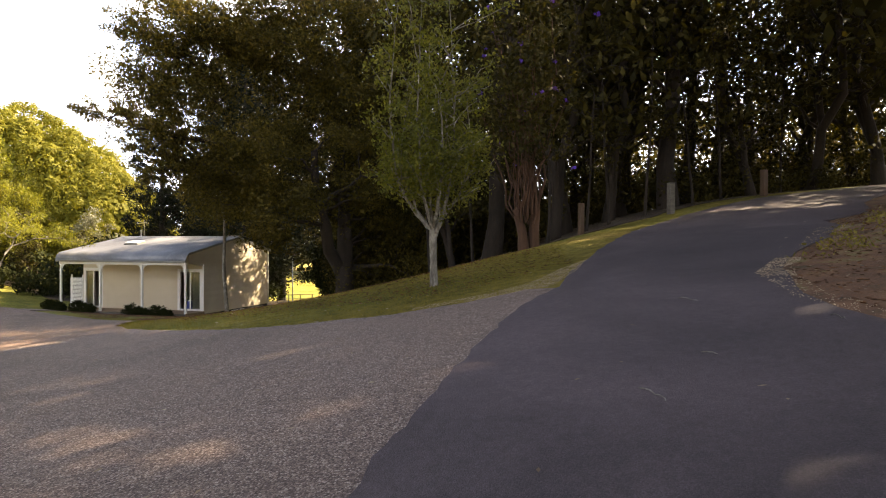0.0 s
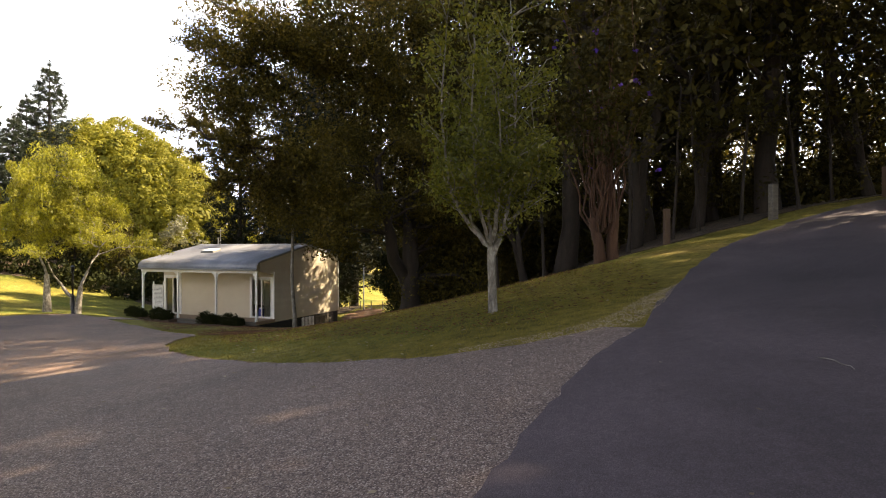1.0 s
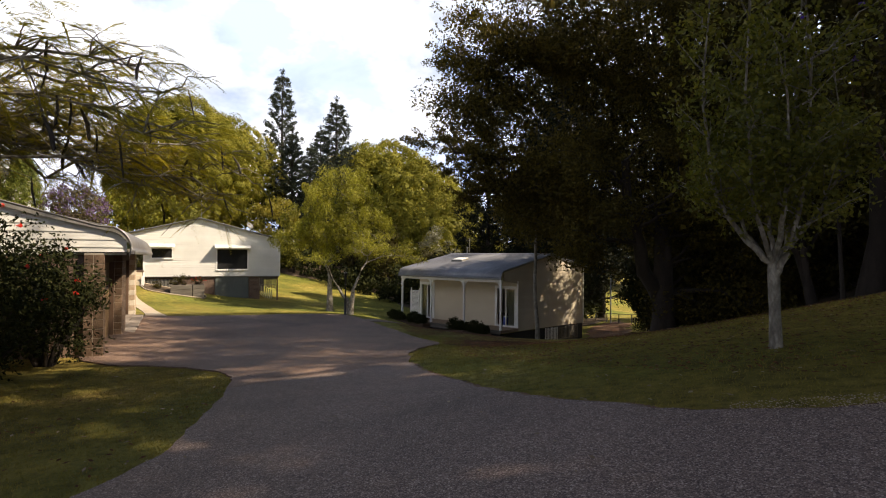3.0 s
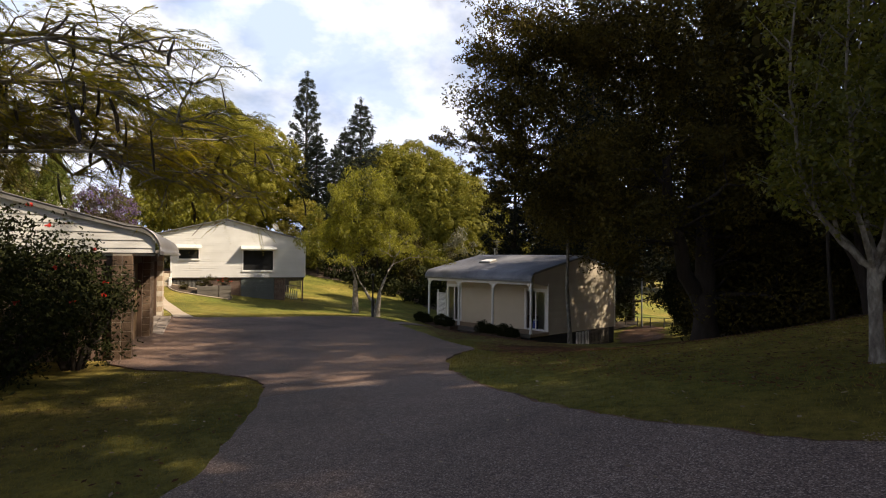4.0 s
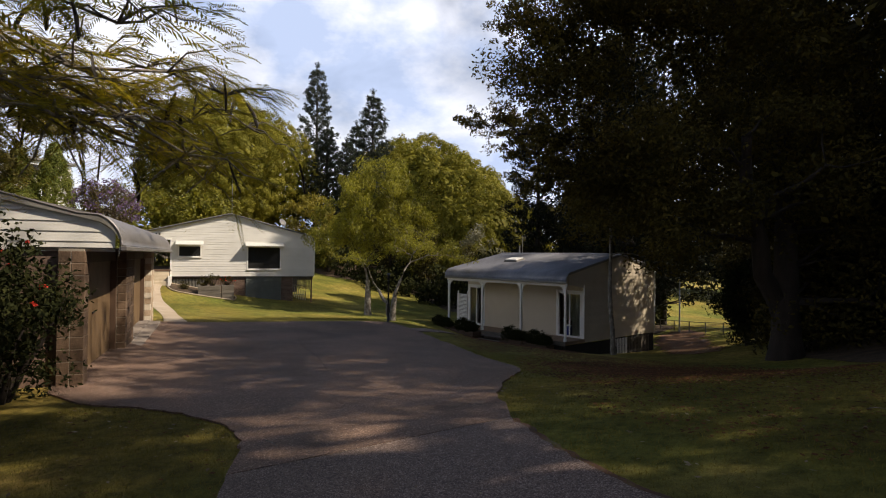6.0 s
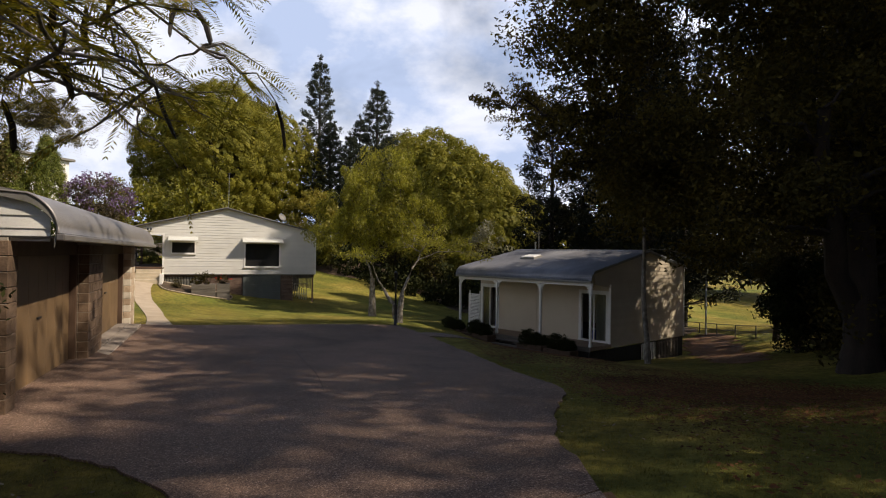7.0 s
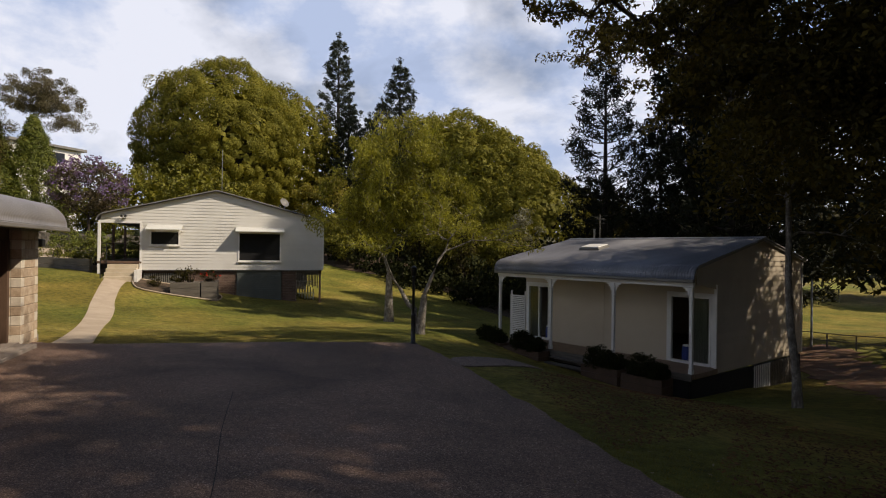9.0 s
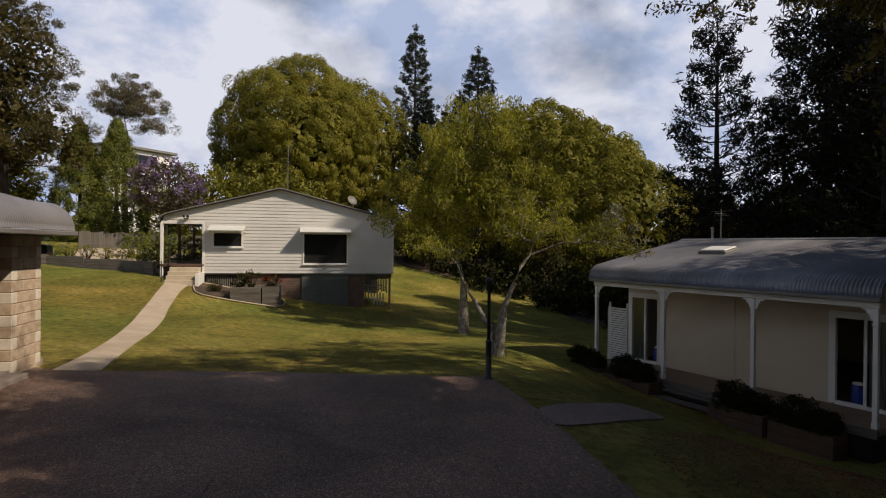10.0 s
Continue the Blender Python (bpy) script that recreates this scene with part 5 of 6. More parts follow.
# the young vase-shaped tree on the knoll
rng = np.random.default_rng(41)
cherry = thing("young_tree", pose(0.82, 8.1, gz(0.82, 8.1)), "slim young tree, pale mottled trunk, upright fresh green crown", "tree")
t = Tubes()
t.add([(0, 0, -0.2), (0.0, 0, 0.05), (-0.01, 0, 0.4), (-0.02, 0.01, 0.75), (-0.02, 0.01, 1.0)], [0.09, 0.068, 0.056, 0.062, 0.052], 10)
tips = []
for k in range(8):
    a = k * 2.4 + rng.uniform(-0.3, 0.3)
    d = np.array([math.cos(a), math.sin(a), 0.0])
    out, top = rng.uniform(0.28, 0.6), rng.uniform(2.9, 4.5)
    z0 = rng.uniform(0.72, 0.98)
    ctrl = [np.array([-0.02, 0, z0]), d * out * 0.55 + np.array([0, 0, z0 + 0.28]), d * out + np.array([0, 0, z0 + 0.75]), d * (out + 0.12) + np.array([0, 0, top * 0.62]), d * (out * 0.95) + np.array([0, 0, top])]
    s = np.linspace(0, 4, 15)
    p = np.array([ctrl[min(int(q), 3)] * (1 - (q - min(int(q), 3))) + ctrl[min(int(q), 3) + 1] * (q - min(int(q), 3)) for q in s])
    p[1:-1] = (p[:-2] + 2 * p[1:-1] + p[2:]) / 4
    p[1:] += rng.normal(0, 0.012, (14, 3))
    t.add(p, np.linspace(rng.uniform(0.026, 0.04), 0.005, 15), 7)
    for m in range(5, 15):
        for _ in range(2):
            e = p[m] + np.array([rng.normal(0, 0.24), rng.normal(0, 0.24), rng.uniform(0.1, 0.6)]) + d * rng.uniform(-0.25, 0.5)
            w = bend(p[m], e, rng, 5, 0.0, 0.15)
            t.add(w, np.linspace(0.011, 0.003, 5), 5)
            tips += [w[-1], w[-2], w[2], p[m] + rng.normal(0, 0.08, 3)]
place("trunk", t.mesh(), BARK_P, cherry, "pale grey mottled bark", smooth=True)
tips = np.array(tips)
place("crown", quads(*foliage(rng, tips, 29, 0.2, 0.062, 0.55, 0.35)), L_CHERRY, cherry)

# red-stemmed flowering tree with violet blossom
rng = np.random.default_rng(43)
red = thing("violet_tree", pose(2.8, 13.6, gz(2.8, 13.6)), "many-stemmed reddish tree with violet blossom and dark leaves", "tree")
t = Tubes()
t.add([(0, 0, -0.3), (-0.05, 0, 0.4), (-0.2, 0, 1.0)], [0.17, 0.12, 0.1], 9)
t.add([(0.25, 0.1, -0.3), (0.25, 0.1, 0.5), (0.3, 0.1, 1.1)], [0.17, 0.13, 0.11], 9)
tips = []
for k in range(34):
    a, out, top = rng.uniform(0, 2 * math.pi), rng.uniform(0.15, 1.4), rng.uniform(2.8, 6.5)
    b = np.array([rng.uniform(-0.25, 0.35), rng.uniform(-0.1, 0.15), rng.uniform(0.6, 1.1)])
    e = np.array([out * math.cos(a), out * math.sin(a), top])
    p = bend(b, e, rng, 8, 0.0, 0.16)
    t.add(p, np.linspace(rng.uniform(0.014, 0.038), 0.006, 8), 5)
    tips += [p[-1], p[-2] + rng.normal(0, 0.3, 3), p[-3] + rng.normal(0, 0.4, 3)]
place("trunk", t.mesh(), BARK_R, red, "peeling reddish stems", smooth=True)
tips = np.array([q for q in tips if q[2] > 2.0])
place("crown", quads(*foliage(rng, tips, 60, 0.5, 0.13, 0.5)), L_DARK, red)
fl = tips[rng.permutation(len(tips))[:26]] + rng.normal(0, 0.4, (26, 3)) + np.array([0, -0.4, 0])
place("blossom", quads(*foliage(rng, fl, 9, 0.07, 0.075, 0.9)), L_VIOLET, red, "violet flowers")

# the great dark tree that overhangs the cottage side
great = tree("great_tree", (-3.4, 21.8), 5.0, 0.42, [((-3.4, -1.2, 8.0), (3.5, 3.2, 4.3), 70), ((-3.2, -1.8, 10.8), (3.2, 3.0, 3.0), 54), ((0.8, 0.8, 10.2), (5.4, 4.6, 5.2), 130), ((2.0, 1.3, 2.4), (3.4, 2.6, 2.4), 44),
                                             ((-1.0, -1.4, 4.8), (4.8, 2.6, 2.4), 66), ((-5.0, -0.6, 5.3), (2.3, 2.0, 1.7), 30), ((-5.2, -3.1, 8.9), (2.1, 1.8, 2.6), 36)],
     380, 0.85, 0.12, L_BIG, BARK_D, "huge dark spreading tree with olive glossy leaves", 51, aspect=0.5, shell=0.3, core=500, core_size=0.28, fork=2.5)
# long boughs that stand clear of the crown, with leafy sprays along them
rng = np.random.default_rng(55)
for b, e in (((-4.5, 0.6, 5.4), (-11.6, 4.2, 8.3)), ((-5.0, 0.0, 5.6), (-9.8, -0.9, 7.5)), ((-4.0, -1.4, 6.0), (-7.0, -2.6, 5.9)), ((-4.2, -1.6, 8.6), (-7.4, -2.6, 10.0)), ((-4.0, -1.0, 9.5), (-6.9, -2.2, 11.6)), ((-3.6, -1.6, 5.0), (-6.9, -1.8, 4.9))):
    t, cl = Tubes(), []
    p = bend(b, e, rng, 14, 0.35, 0.35)
    t.add(p, np.linspace(0.095, 0.024, 14), 6)
    for m in range(4, 14):
        for _ in range(3 if np.linalg.norm(p[-1] - p[0]) < 6 else 5):
            q = p[m] + np.array([rng.normal(-0.25, 0.4), rng.normal(0, 0.45), rng.normal(0.1, 0.35)])
            w = bend(p[m], q, rng, 5, 0.05, 0.2)
            t.add(w, np.linspace(0.014, 0.004, 5), 4)
            cl += [w[-1], w[-2], w[2] + rng.normal(0, 0.05, 3)]
    place("bough", t.mesh(), BARK_D, great)
    place("spray", quads(*foliage(rng, np.array(cl), 34, 0.24, 0.12, 0.42, 0.3, 0.6, 0.3)), L_BIG, great)
# the slim tree before the boarded end wall
tree("slim_tree", (-9.05, 24.1), 5.6, 0.095, [((-0.2, 0.9, 5.8), (2.3, 2.4, 1.8), 32), ((1.6, 0.6, 3.9), (1.3, 1.3, 1.0), 8)], 150, 0.7, 0.17, L_BIG, BARK_G, "slim leaning tree beside the boarded wall", 52, lean=(-0.3, 0.35), wob=0.12)

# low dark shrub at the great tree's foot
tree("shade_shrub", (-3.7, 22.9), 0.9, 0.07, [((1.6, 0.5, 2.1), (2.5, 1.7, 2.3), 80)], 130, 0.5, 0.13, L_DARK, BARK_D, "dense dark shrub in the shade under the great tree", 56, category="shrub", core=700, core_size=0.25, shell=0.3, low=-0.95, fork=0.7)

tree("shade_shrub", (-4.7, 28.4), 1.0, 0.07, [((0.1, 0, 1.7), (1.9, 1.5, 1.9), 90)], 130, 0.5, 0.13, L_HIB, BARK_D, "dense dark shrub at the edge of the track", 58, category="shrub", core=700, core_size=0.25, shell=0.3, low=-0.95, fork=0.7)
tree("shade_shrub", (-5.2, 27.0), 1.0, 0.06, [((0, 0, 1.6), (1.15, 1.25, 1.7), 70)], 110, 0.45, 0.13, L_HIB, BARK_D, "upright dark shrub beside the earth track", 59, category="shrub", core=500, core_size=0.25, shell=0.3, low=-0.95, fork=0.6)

# forest on the right: three kinds, then copies
WOOD = dict(group="forest trees")
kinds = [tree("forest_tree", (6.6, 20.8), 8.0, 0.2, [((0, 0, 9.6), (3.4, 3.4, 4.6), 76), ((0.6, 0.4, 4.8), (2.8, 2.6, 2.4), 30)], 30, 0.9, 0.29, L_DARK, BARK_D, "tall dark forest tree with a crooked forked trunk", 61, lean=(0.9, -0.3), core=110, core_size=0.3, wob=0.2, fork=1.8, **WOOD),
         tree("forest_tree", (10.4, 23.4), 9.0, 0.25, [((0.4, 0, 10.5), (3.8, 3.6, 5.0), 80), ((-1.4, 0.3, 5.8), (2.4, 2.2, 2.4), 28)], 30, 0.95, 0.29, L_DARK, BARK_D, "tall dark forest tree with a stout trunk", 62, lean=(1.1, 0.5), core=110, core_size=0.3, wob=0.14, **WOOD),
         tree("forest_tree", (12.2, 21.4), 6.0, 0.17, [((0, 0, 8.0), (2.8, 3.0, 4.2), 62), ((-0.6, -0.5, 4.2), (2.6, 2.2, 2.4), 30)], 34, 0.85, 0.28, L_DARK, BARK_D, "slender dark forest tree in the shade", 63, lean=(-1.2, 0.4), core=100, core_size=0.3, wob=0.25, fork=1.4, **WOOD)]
# pattern for the added, mostly unseen trees that block light
far_kind = tree("forest_tree", (15.5, -2.5), 8.0, 0.28, [((0, 0, 9.6), (3.6, 3.6, 5.2), 60), ((0.6, 0.4, 4.8), (2.8, 2.6, 2.4), 16)], 32, 1.0, 0.42, L_DARK, BARK_D, "tall dark tree added to close the garden and screen off light", 64, lean=(0.6, -0.2), core=200, core_size=0.9, wob=0.15, **WOOD)
# added where its crown shades the cottage's end wall
airy = tree("forest_tree", (-3.0, 31.6), 7.0, 0.2, [((0, 0, 8.6), (3.4, 3.4, 4.4), 62), ((-0.5, -1.0, 5.0), (2.6, 2.4, 1.6), 26)], 100, 0.8, 0.22, L_DARK, BARK_D, "tall open-crowned tree, several copies added to cast shade", 65, core=900, core_size=0.3, wob=0.2, fork=1.6, **WOOD)
copy_thing(airy, pose(-1.6, 28.6, gz(-1.6, 28.6), 0, 0, 130) @ Matrix.Scale(1.05, 4))
copy_thing(airy, pose(-6.9, 36.0, gz(-6.9, 36.0), 0, 0, 70) @ Matrix.Scale(0.72, 4))
# outsize copies added to shade the front lawn and the island lawn
for x, y, a, s in ((-2.6, 27.6, 250, 1.6), (15.0, 14.4, 90, 1.9)):
    copy_thing(airy, pose(x, y, gz(x, y), 0, 0, a) @ Matrix.Scale(s, 4))
# two more, added to throw part shade on the boarded end wall
copy_thing(airy, pose(-3.9, 34.8, gz(-3.9, 34.8), 0, 0, 200) @ Matrix.Scale(0.72, 4))
copy_thing(airy, pose(-4.3, 29.8, gz(-4.3, 29.8), 0, 0, 20) @ Matrix.Scale(1.05, 4))
spots = [(4.4, 19.6), (8.8, 20.6), (15.0, 22.6), (17.4, 22.2), (19.5, 24.2), (1.0, 20.4), (3.0, 23.5), (-0.6, 25.5), (6.0, 25.0), (9.0, 27.5), (13.0, 26.5), (17.5, 27.5), (22.5, 26.5), (2.0, 29.5), (7.0, 31.5), (12.0, 31.5), (18, 33), (24, 31),
         (4.5, 28.0), (10.5, 36), (15.5, 29.5), (21, 29), (27, 27), (13.4, 11.2), (19.5, 13.5), (18.5, 16.5), (22, 20), (11.4, 7.4)]
# mostly out of view: trees added round the plot to block sky and sun
closing = [(11.6, 12.2), (13.5, 4.5), (17.5, 6.0), (10.5, -4.0), (24, 9), (22, 0), (18.5, 9.5), (28, 20),
           (-4.0, -15.0), (-14.0, -5.0), (-11.0, -10.0), (-18.0, -8.5), (-25.0, -7.0), (-33, -5), (11, -12), (0.5, -18), (-8, -19), (-16, -17), (-26, -16), (-40, -8), (-22.0, -3.0),
           (-23.5, 43.0), (-29.0, 45.0), (-34.5, 45.5), (-39.5, 46.0), (-44.5, 46.0), (-60.0, 55.5), (-55.5, 57.0)]
# enlarged forest copies, added so that their high crowns shade the pad
tall = {(2.2, 19.4): 1.25, (5.2, 21.2): 1.35, (7.6, 22.8): 1.4}
for k, (x, y) in enumerate(spots + list(tall) + closing):
    s = (1.1 if k < len(spots) else 0.9) + 0.35 * ((k * 37) % 10) / 10
    if (x, y) in ((13.4, 11.2), (11.4, 7.4)):
        s = 1.25
    s = tall.get((x, y), s)
    if (x, y) == (11.6, 12.2):
        s = 1.25
    if x < 2 and 19 < y < 40 and (x, y) not in tall:
        s = 0.85
    if y > 42 and x < -10:
        s *= 0.4
    copy_thing(kinds[k % 3] if k < len(spots) + len(tall) else far_kind, pose(x, y, gz(x, y), 0, 0, k * 77.0) @ Matrix.Scale(s, 4))
# thin bare saplings among them
for k, (x, y) in enumerate(((5.2, 17.8), (6.1, 18.4), (7.4, 18.9), (9.3, 19.6), (3.9, 17.2), (10.6, 20.4), (13.3, 21.6), (1.6, 17.6), (15.5, 22.9), (0.2, 18.4))):
    tree("sapling", (x, y), 4.5 + (k % 3), 0.05, [((0, 0, 5.5 + (k % 3)), (0.9, 0.9, 1.6), 7), ((0, 0, 2.6), (0.8, 0.8, 1.2), 5)], 60, 0.45, 0.12, L_DARK, BARK_D, "thin forest sapling with sparse leaves", 80 + k, lean=(0.3 * (-1) ** k, 0.2), group="saplings")
rng = np.random.default_rng(71)
pts = []
for _ in range(900):
    s = rng.uniform(0, 1)
    px = -4.5 + 36 * s
    py = 20.2 + 5.0 * abs(s - 0.3) + rng.uniform(0, 13) + (3.0 if s < 0.2 else 0)
    pts.append((px, py, gz(px, py) + rng.uniform(0.1, 3.4) * rng.uniform(0.2, 1.0)))
for _ in range(330):
    px = 1.0 + 9 * rng.uniform(0, 1)
    py = 27.0 + 0.12 * px + rng.uniform(0, 9)
    pts.append((px, py, gz(px, py) + rng.uniform(0.1, 8.0)))
for _ in range(260):
    px, py = rng.uniform(-4.0, 3.5), rng.uniform(22.0, 27.5)
    pts.append((px, py, gz(px, py) + rng.uniform(0.1, 4.6)))
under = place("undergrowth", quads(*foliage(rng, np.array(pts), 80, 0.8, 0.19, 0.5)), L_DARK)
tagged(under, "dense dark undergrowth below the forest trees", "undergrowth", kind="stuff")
pts = []
for _ in range(420):
    s = rng.uniform(0, 1)
    px = -50 + 36 * s
    py = 41.5 + 2.5 * abs(s - 0.5) + rng.uniform(0, 6)
    pts.append((px, py, gz(px, py) + rng.uniform(0.1, 3.0) * rng.uniform(0.2, 1.0)))
for _ in range(420):
    px = -25.5 + 12.5 * rng.uniform(0, 1)
    py = 37.5 - 0.25 * (px + 20) + rng.uniform(0, 6)
    pts.append((px, py, gz(px, py) + rng.uniform(0.1, 5.5) * rng.uniform(0.3, 1.0)))
for _ in range(420):
    px = -30 + 15 * rng.uniform(0, 1)
    py = 45.0 - 0.2 * (px + 20) + rng.uniform(0, 5)
    pts.append((px, py, gz(px, py) + rng.uniform(0.1, 4.5)))
# near-black leaves give the scrub its shade by colour
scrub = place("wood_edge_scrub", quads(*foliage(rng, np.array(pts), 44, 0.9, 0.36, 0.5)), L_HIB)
tagged(scrub, "scrub at the foot of the tall trees, shade put into its leaf colour", "undergrowth", kind="stuff")
pts = []
for _ in range(460):
    px, py = rng.uniform(8, 34), rng.uniform(36, 50)
    pts.append((px, py, gz(px, py) + rng.uniform(0.2, 9.0)))
for _ in range(260):
    a = rng.uniform(0, 1)
    px, py = 26 + rng.uniform(0, 8), 2 + 34 * a
    pts.append((px, py, gz(px, py) + rng.uniform(0.2, 8.0)))
far_w = place("far_woods", quads(*foliage(rng, np.array(pts), 110, 1.4, 0.3, 0.55)), L_BIG)
tagged(far_w, "olive woods closing the view behind the forest", "woods", kind="stuff")

pts = np.stack([rng.uniform(-52, 30, 900), 97 + rng.uniform(0, 12, 900), rng.uniform(0, 1, 900) ** 0.8 * 15 - 1.2], 1)
pts[:, 2] *= 0.75 + 0.25 * np.sin(pts[:, 0] * 0.35) * np.cos(pts[:, 0] * 0.13)
tagged(place("field_woods", quads(*foliage(rng, pts, 30, 2.2, 1.0, 0.6)), L_DARK), "dark line of trees beyond the playing field", "woods", kind="stuff")

# the pair of feathery trees on the lower lawn
tree("feathery_tree", (-25.6, 28.5), 2.1, 0.25, [((0.3, 0.3, 6.3), (3.2, 3.0, 2.9), 185), ((-1.4, -1.2, 5.0), (2.0, 1.8, 1.3), 16), ((1.9, 1.5, 4.9), (1.9, 1.7, 1.3), 16)], 320, 0.44, 0.16, L_FEATHER, BARK_P, "light green feathery tree with pale forked trunk on the lawn", 91, aspect=0.27, bias=0.2, droop=0.9, flat=1.25, shell=0.55, low=-0.9, thin=0.7)
tree("feathery_tree", (-19.9, 24.2), 1.3, 0.19, [((0.5, 0.5, 3.5), (0.9, 0.9, 0.5), 10), ((1.5, 1.6, 3.5), (1.3, 1.2, 0.45), 18), ((2.2, 2.2, 2.9), (0.9, 0.8, 0.2), 7), ((-1.0, -1.2, 2.9), (1.0, 0.9, 0.3), 9), ((0.3, 1.0, 4.2), (1.0, 1.0, 0.5), 12)], 78, 0.44, 0.15, L_FEATHER, BARK_P, "smaller flat-topped feathery tree with a pale leaning trunk", 92, aspect=0.2, bias=0.45, flat=0.5, droop=0.3, lean=(0.12, 0.15), thin=0.8, fork=0.8)

# clumped broad domes behind the house
def dome_tree(pos, rx, h, n, per, size, seed):
    """A broad closed crown of many bulging leaf clumps, each with its own shaded underside."""
    rng = np.random.default_rng(seed)
    ob = thing("dome_tree", pose(*pos, gz(*pos)), "huge rounded tree with clumped yellow-green foliage", "tree", "rounded trees")
    d = rng.normal(0, 1, (n * 3, 3))
    d /= np.linalg.norm(d, axis=1)[:, None]
    d = d[d[:, 2] > -0.75][:n]
    lump = 1 + 0.06 * np.sin(d[:, :1] * 5 + seed) * np.cos(d[:, 1:2] * 4) + rng.normal(0, 0.03, (len(d), 1))
    mid, r = np.array([0, 0, h * 0.5]), np.array([rx, rx, h * 0.5])
    c = mid + d * r * lump * 0.93
    cr = rng.uniform(0.55, 1.05, len(c)) * (1.0 - 0.25 * (d[:, 2] < 0))
    e = rng.normal(0, 1, (len(c) * per, 3))
    e /= np.linalg.norm(e, axis=1)[:, None]
    dd = np.repeat(d, per, 0)
    e = np.where((np.sum(e * dd, 1) < -0.25)[:, None], -e, e)
    pos_l = np.repeat(c, per, 0) + e * (np.repeat(cr, per)[:, None] * rng.uniform(0.82, 1.0, (len(e), 1))) * np.array([1, 1, 1.05])
    v, f = leaf_quads(pos_l, size, rng, 0.65, e, 0.75)
    inner = ball(rng, 3400, mid, r * 0.9, 0.9, -0.9)
    v2, f2 = leaf_quads(inner, 0.68, rng, 0.8, (inner - mid) / np.linalg.norm(inner - mid, axis=1)[:, None], 0.8)
    t = Tubes()
    t.add([(0, 0, -0.5), (0.1, 0, h * 0.2), (0, 0.1, h * 0.5)], [0.6, 0.45, 0.2], 9)
    for q in c[:: max(1, len(c) // 26)]:
        t.add(bend((0, 0, h * rng.uniform(0.15, 0.4)), q * np.array([0.9, 0.9, 0.95]), rng, 6, 0.5, 0.1), np.linspace(0.2, 0.04, 6), 5)
    place("trunk", t.mesh(), BARK_D, ob, smooth=True)
    place("crown", quads(np.concatenate([v, v2]), np.concatenate([f, f2 + len(v)])), L_DOME, ob)
    return ob


dome = dome_tree((-61.6, 40.6), 7.6, 17.0, 860, 200, 0.155, 101)
small_dome = dome_tree((-64.5, 48.5), 7.4, 15.8, 520, 70, 0.265, 102)
for k, (x, y, s) in enumerate(((-47.5, 61.5, 1.0), (-41.0, 59.5, 0.9), (-35.0, 57.0, 0.74), (-56.5, 67, 0.98), (-30.0, 58.0, 0.45), (-67.0, 44.0, 0.8))):
    copy_thing(small_dome, pose(x, y, gz(x, y) - 0.4, 0, 0, 50 + k * 73) @ Matrix.Scale(s, 4))
tree("yellow_tree", (-50.0, 45.0), 2.5, 0.2, [((0, 0, 4.5), (3.2, 3.2, 2.8), 60)], 90, 0.7, 0.28, L_YELLOW, BARK_D, "yellowing broad tree behind the house", 104, aspect=0.5)
low = tree("garden_tree", (-58.0, 31.5), 2.5, 0.18, [((0, 0, 4.0), (3.4, 3.4, 3.2), 70)], 90, 0.75, 0.24, L_CAMPHOR, BARK_D, "rounded leafy garden tree", 105, aspect=0.55, core=700, core_size=0.4, group="garden trees")
for k, (x, y, s) in enumerate(((-56, 36.0, 1.1), (-56.5, 28.6, 0.6), (-62.0, 28.6, 0.72), (-45, 43, 0.8), (-38, 47.5, 0.95), (-33, 50.5, 0.9), (-70, 14, 1.4), (-64, 8, 1.2), (-28, 51, 0.8), (-24, 54, 0.9), (-66, 18, 1.0))):
    copy_thing(low, pose(x, y, gz(x, y) - 0.2, 0, 0, k * 61) @ Matrix.Scale(s, 4))
tree("silver_tree", (-31.0, 49.0), 3.0, 0.15, [((0, 0, 5.0), (2.0, 2.0, 2.2), 34)], 80, 0.6, 0.2, L_GREY, BARK_G, "pale silvery shrub tree at the wood's edge", 106)


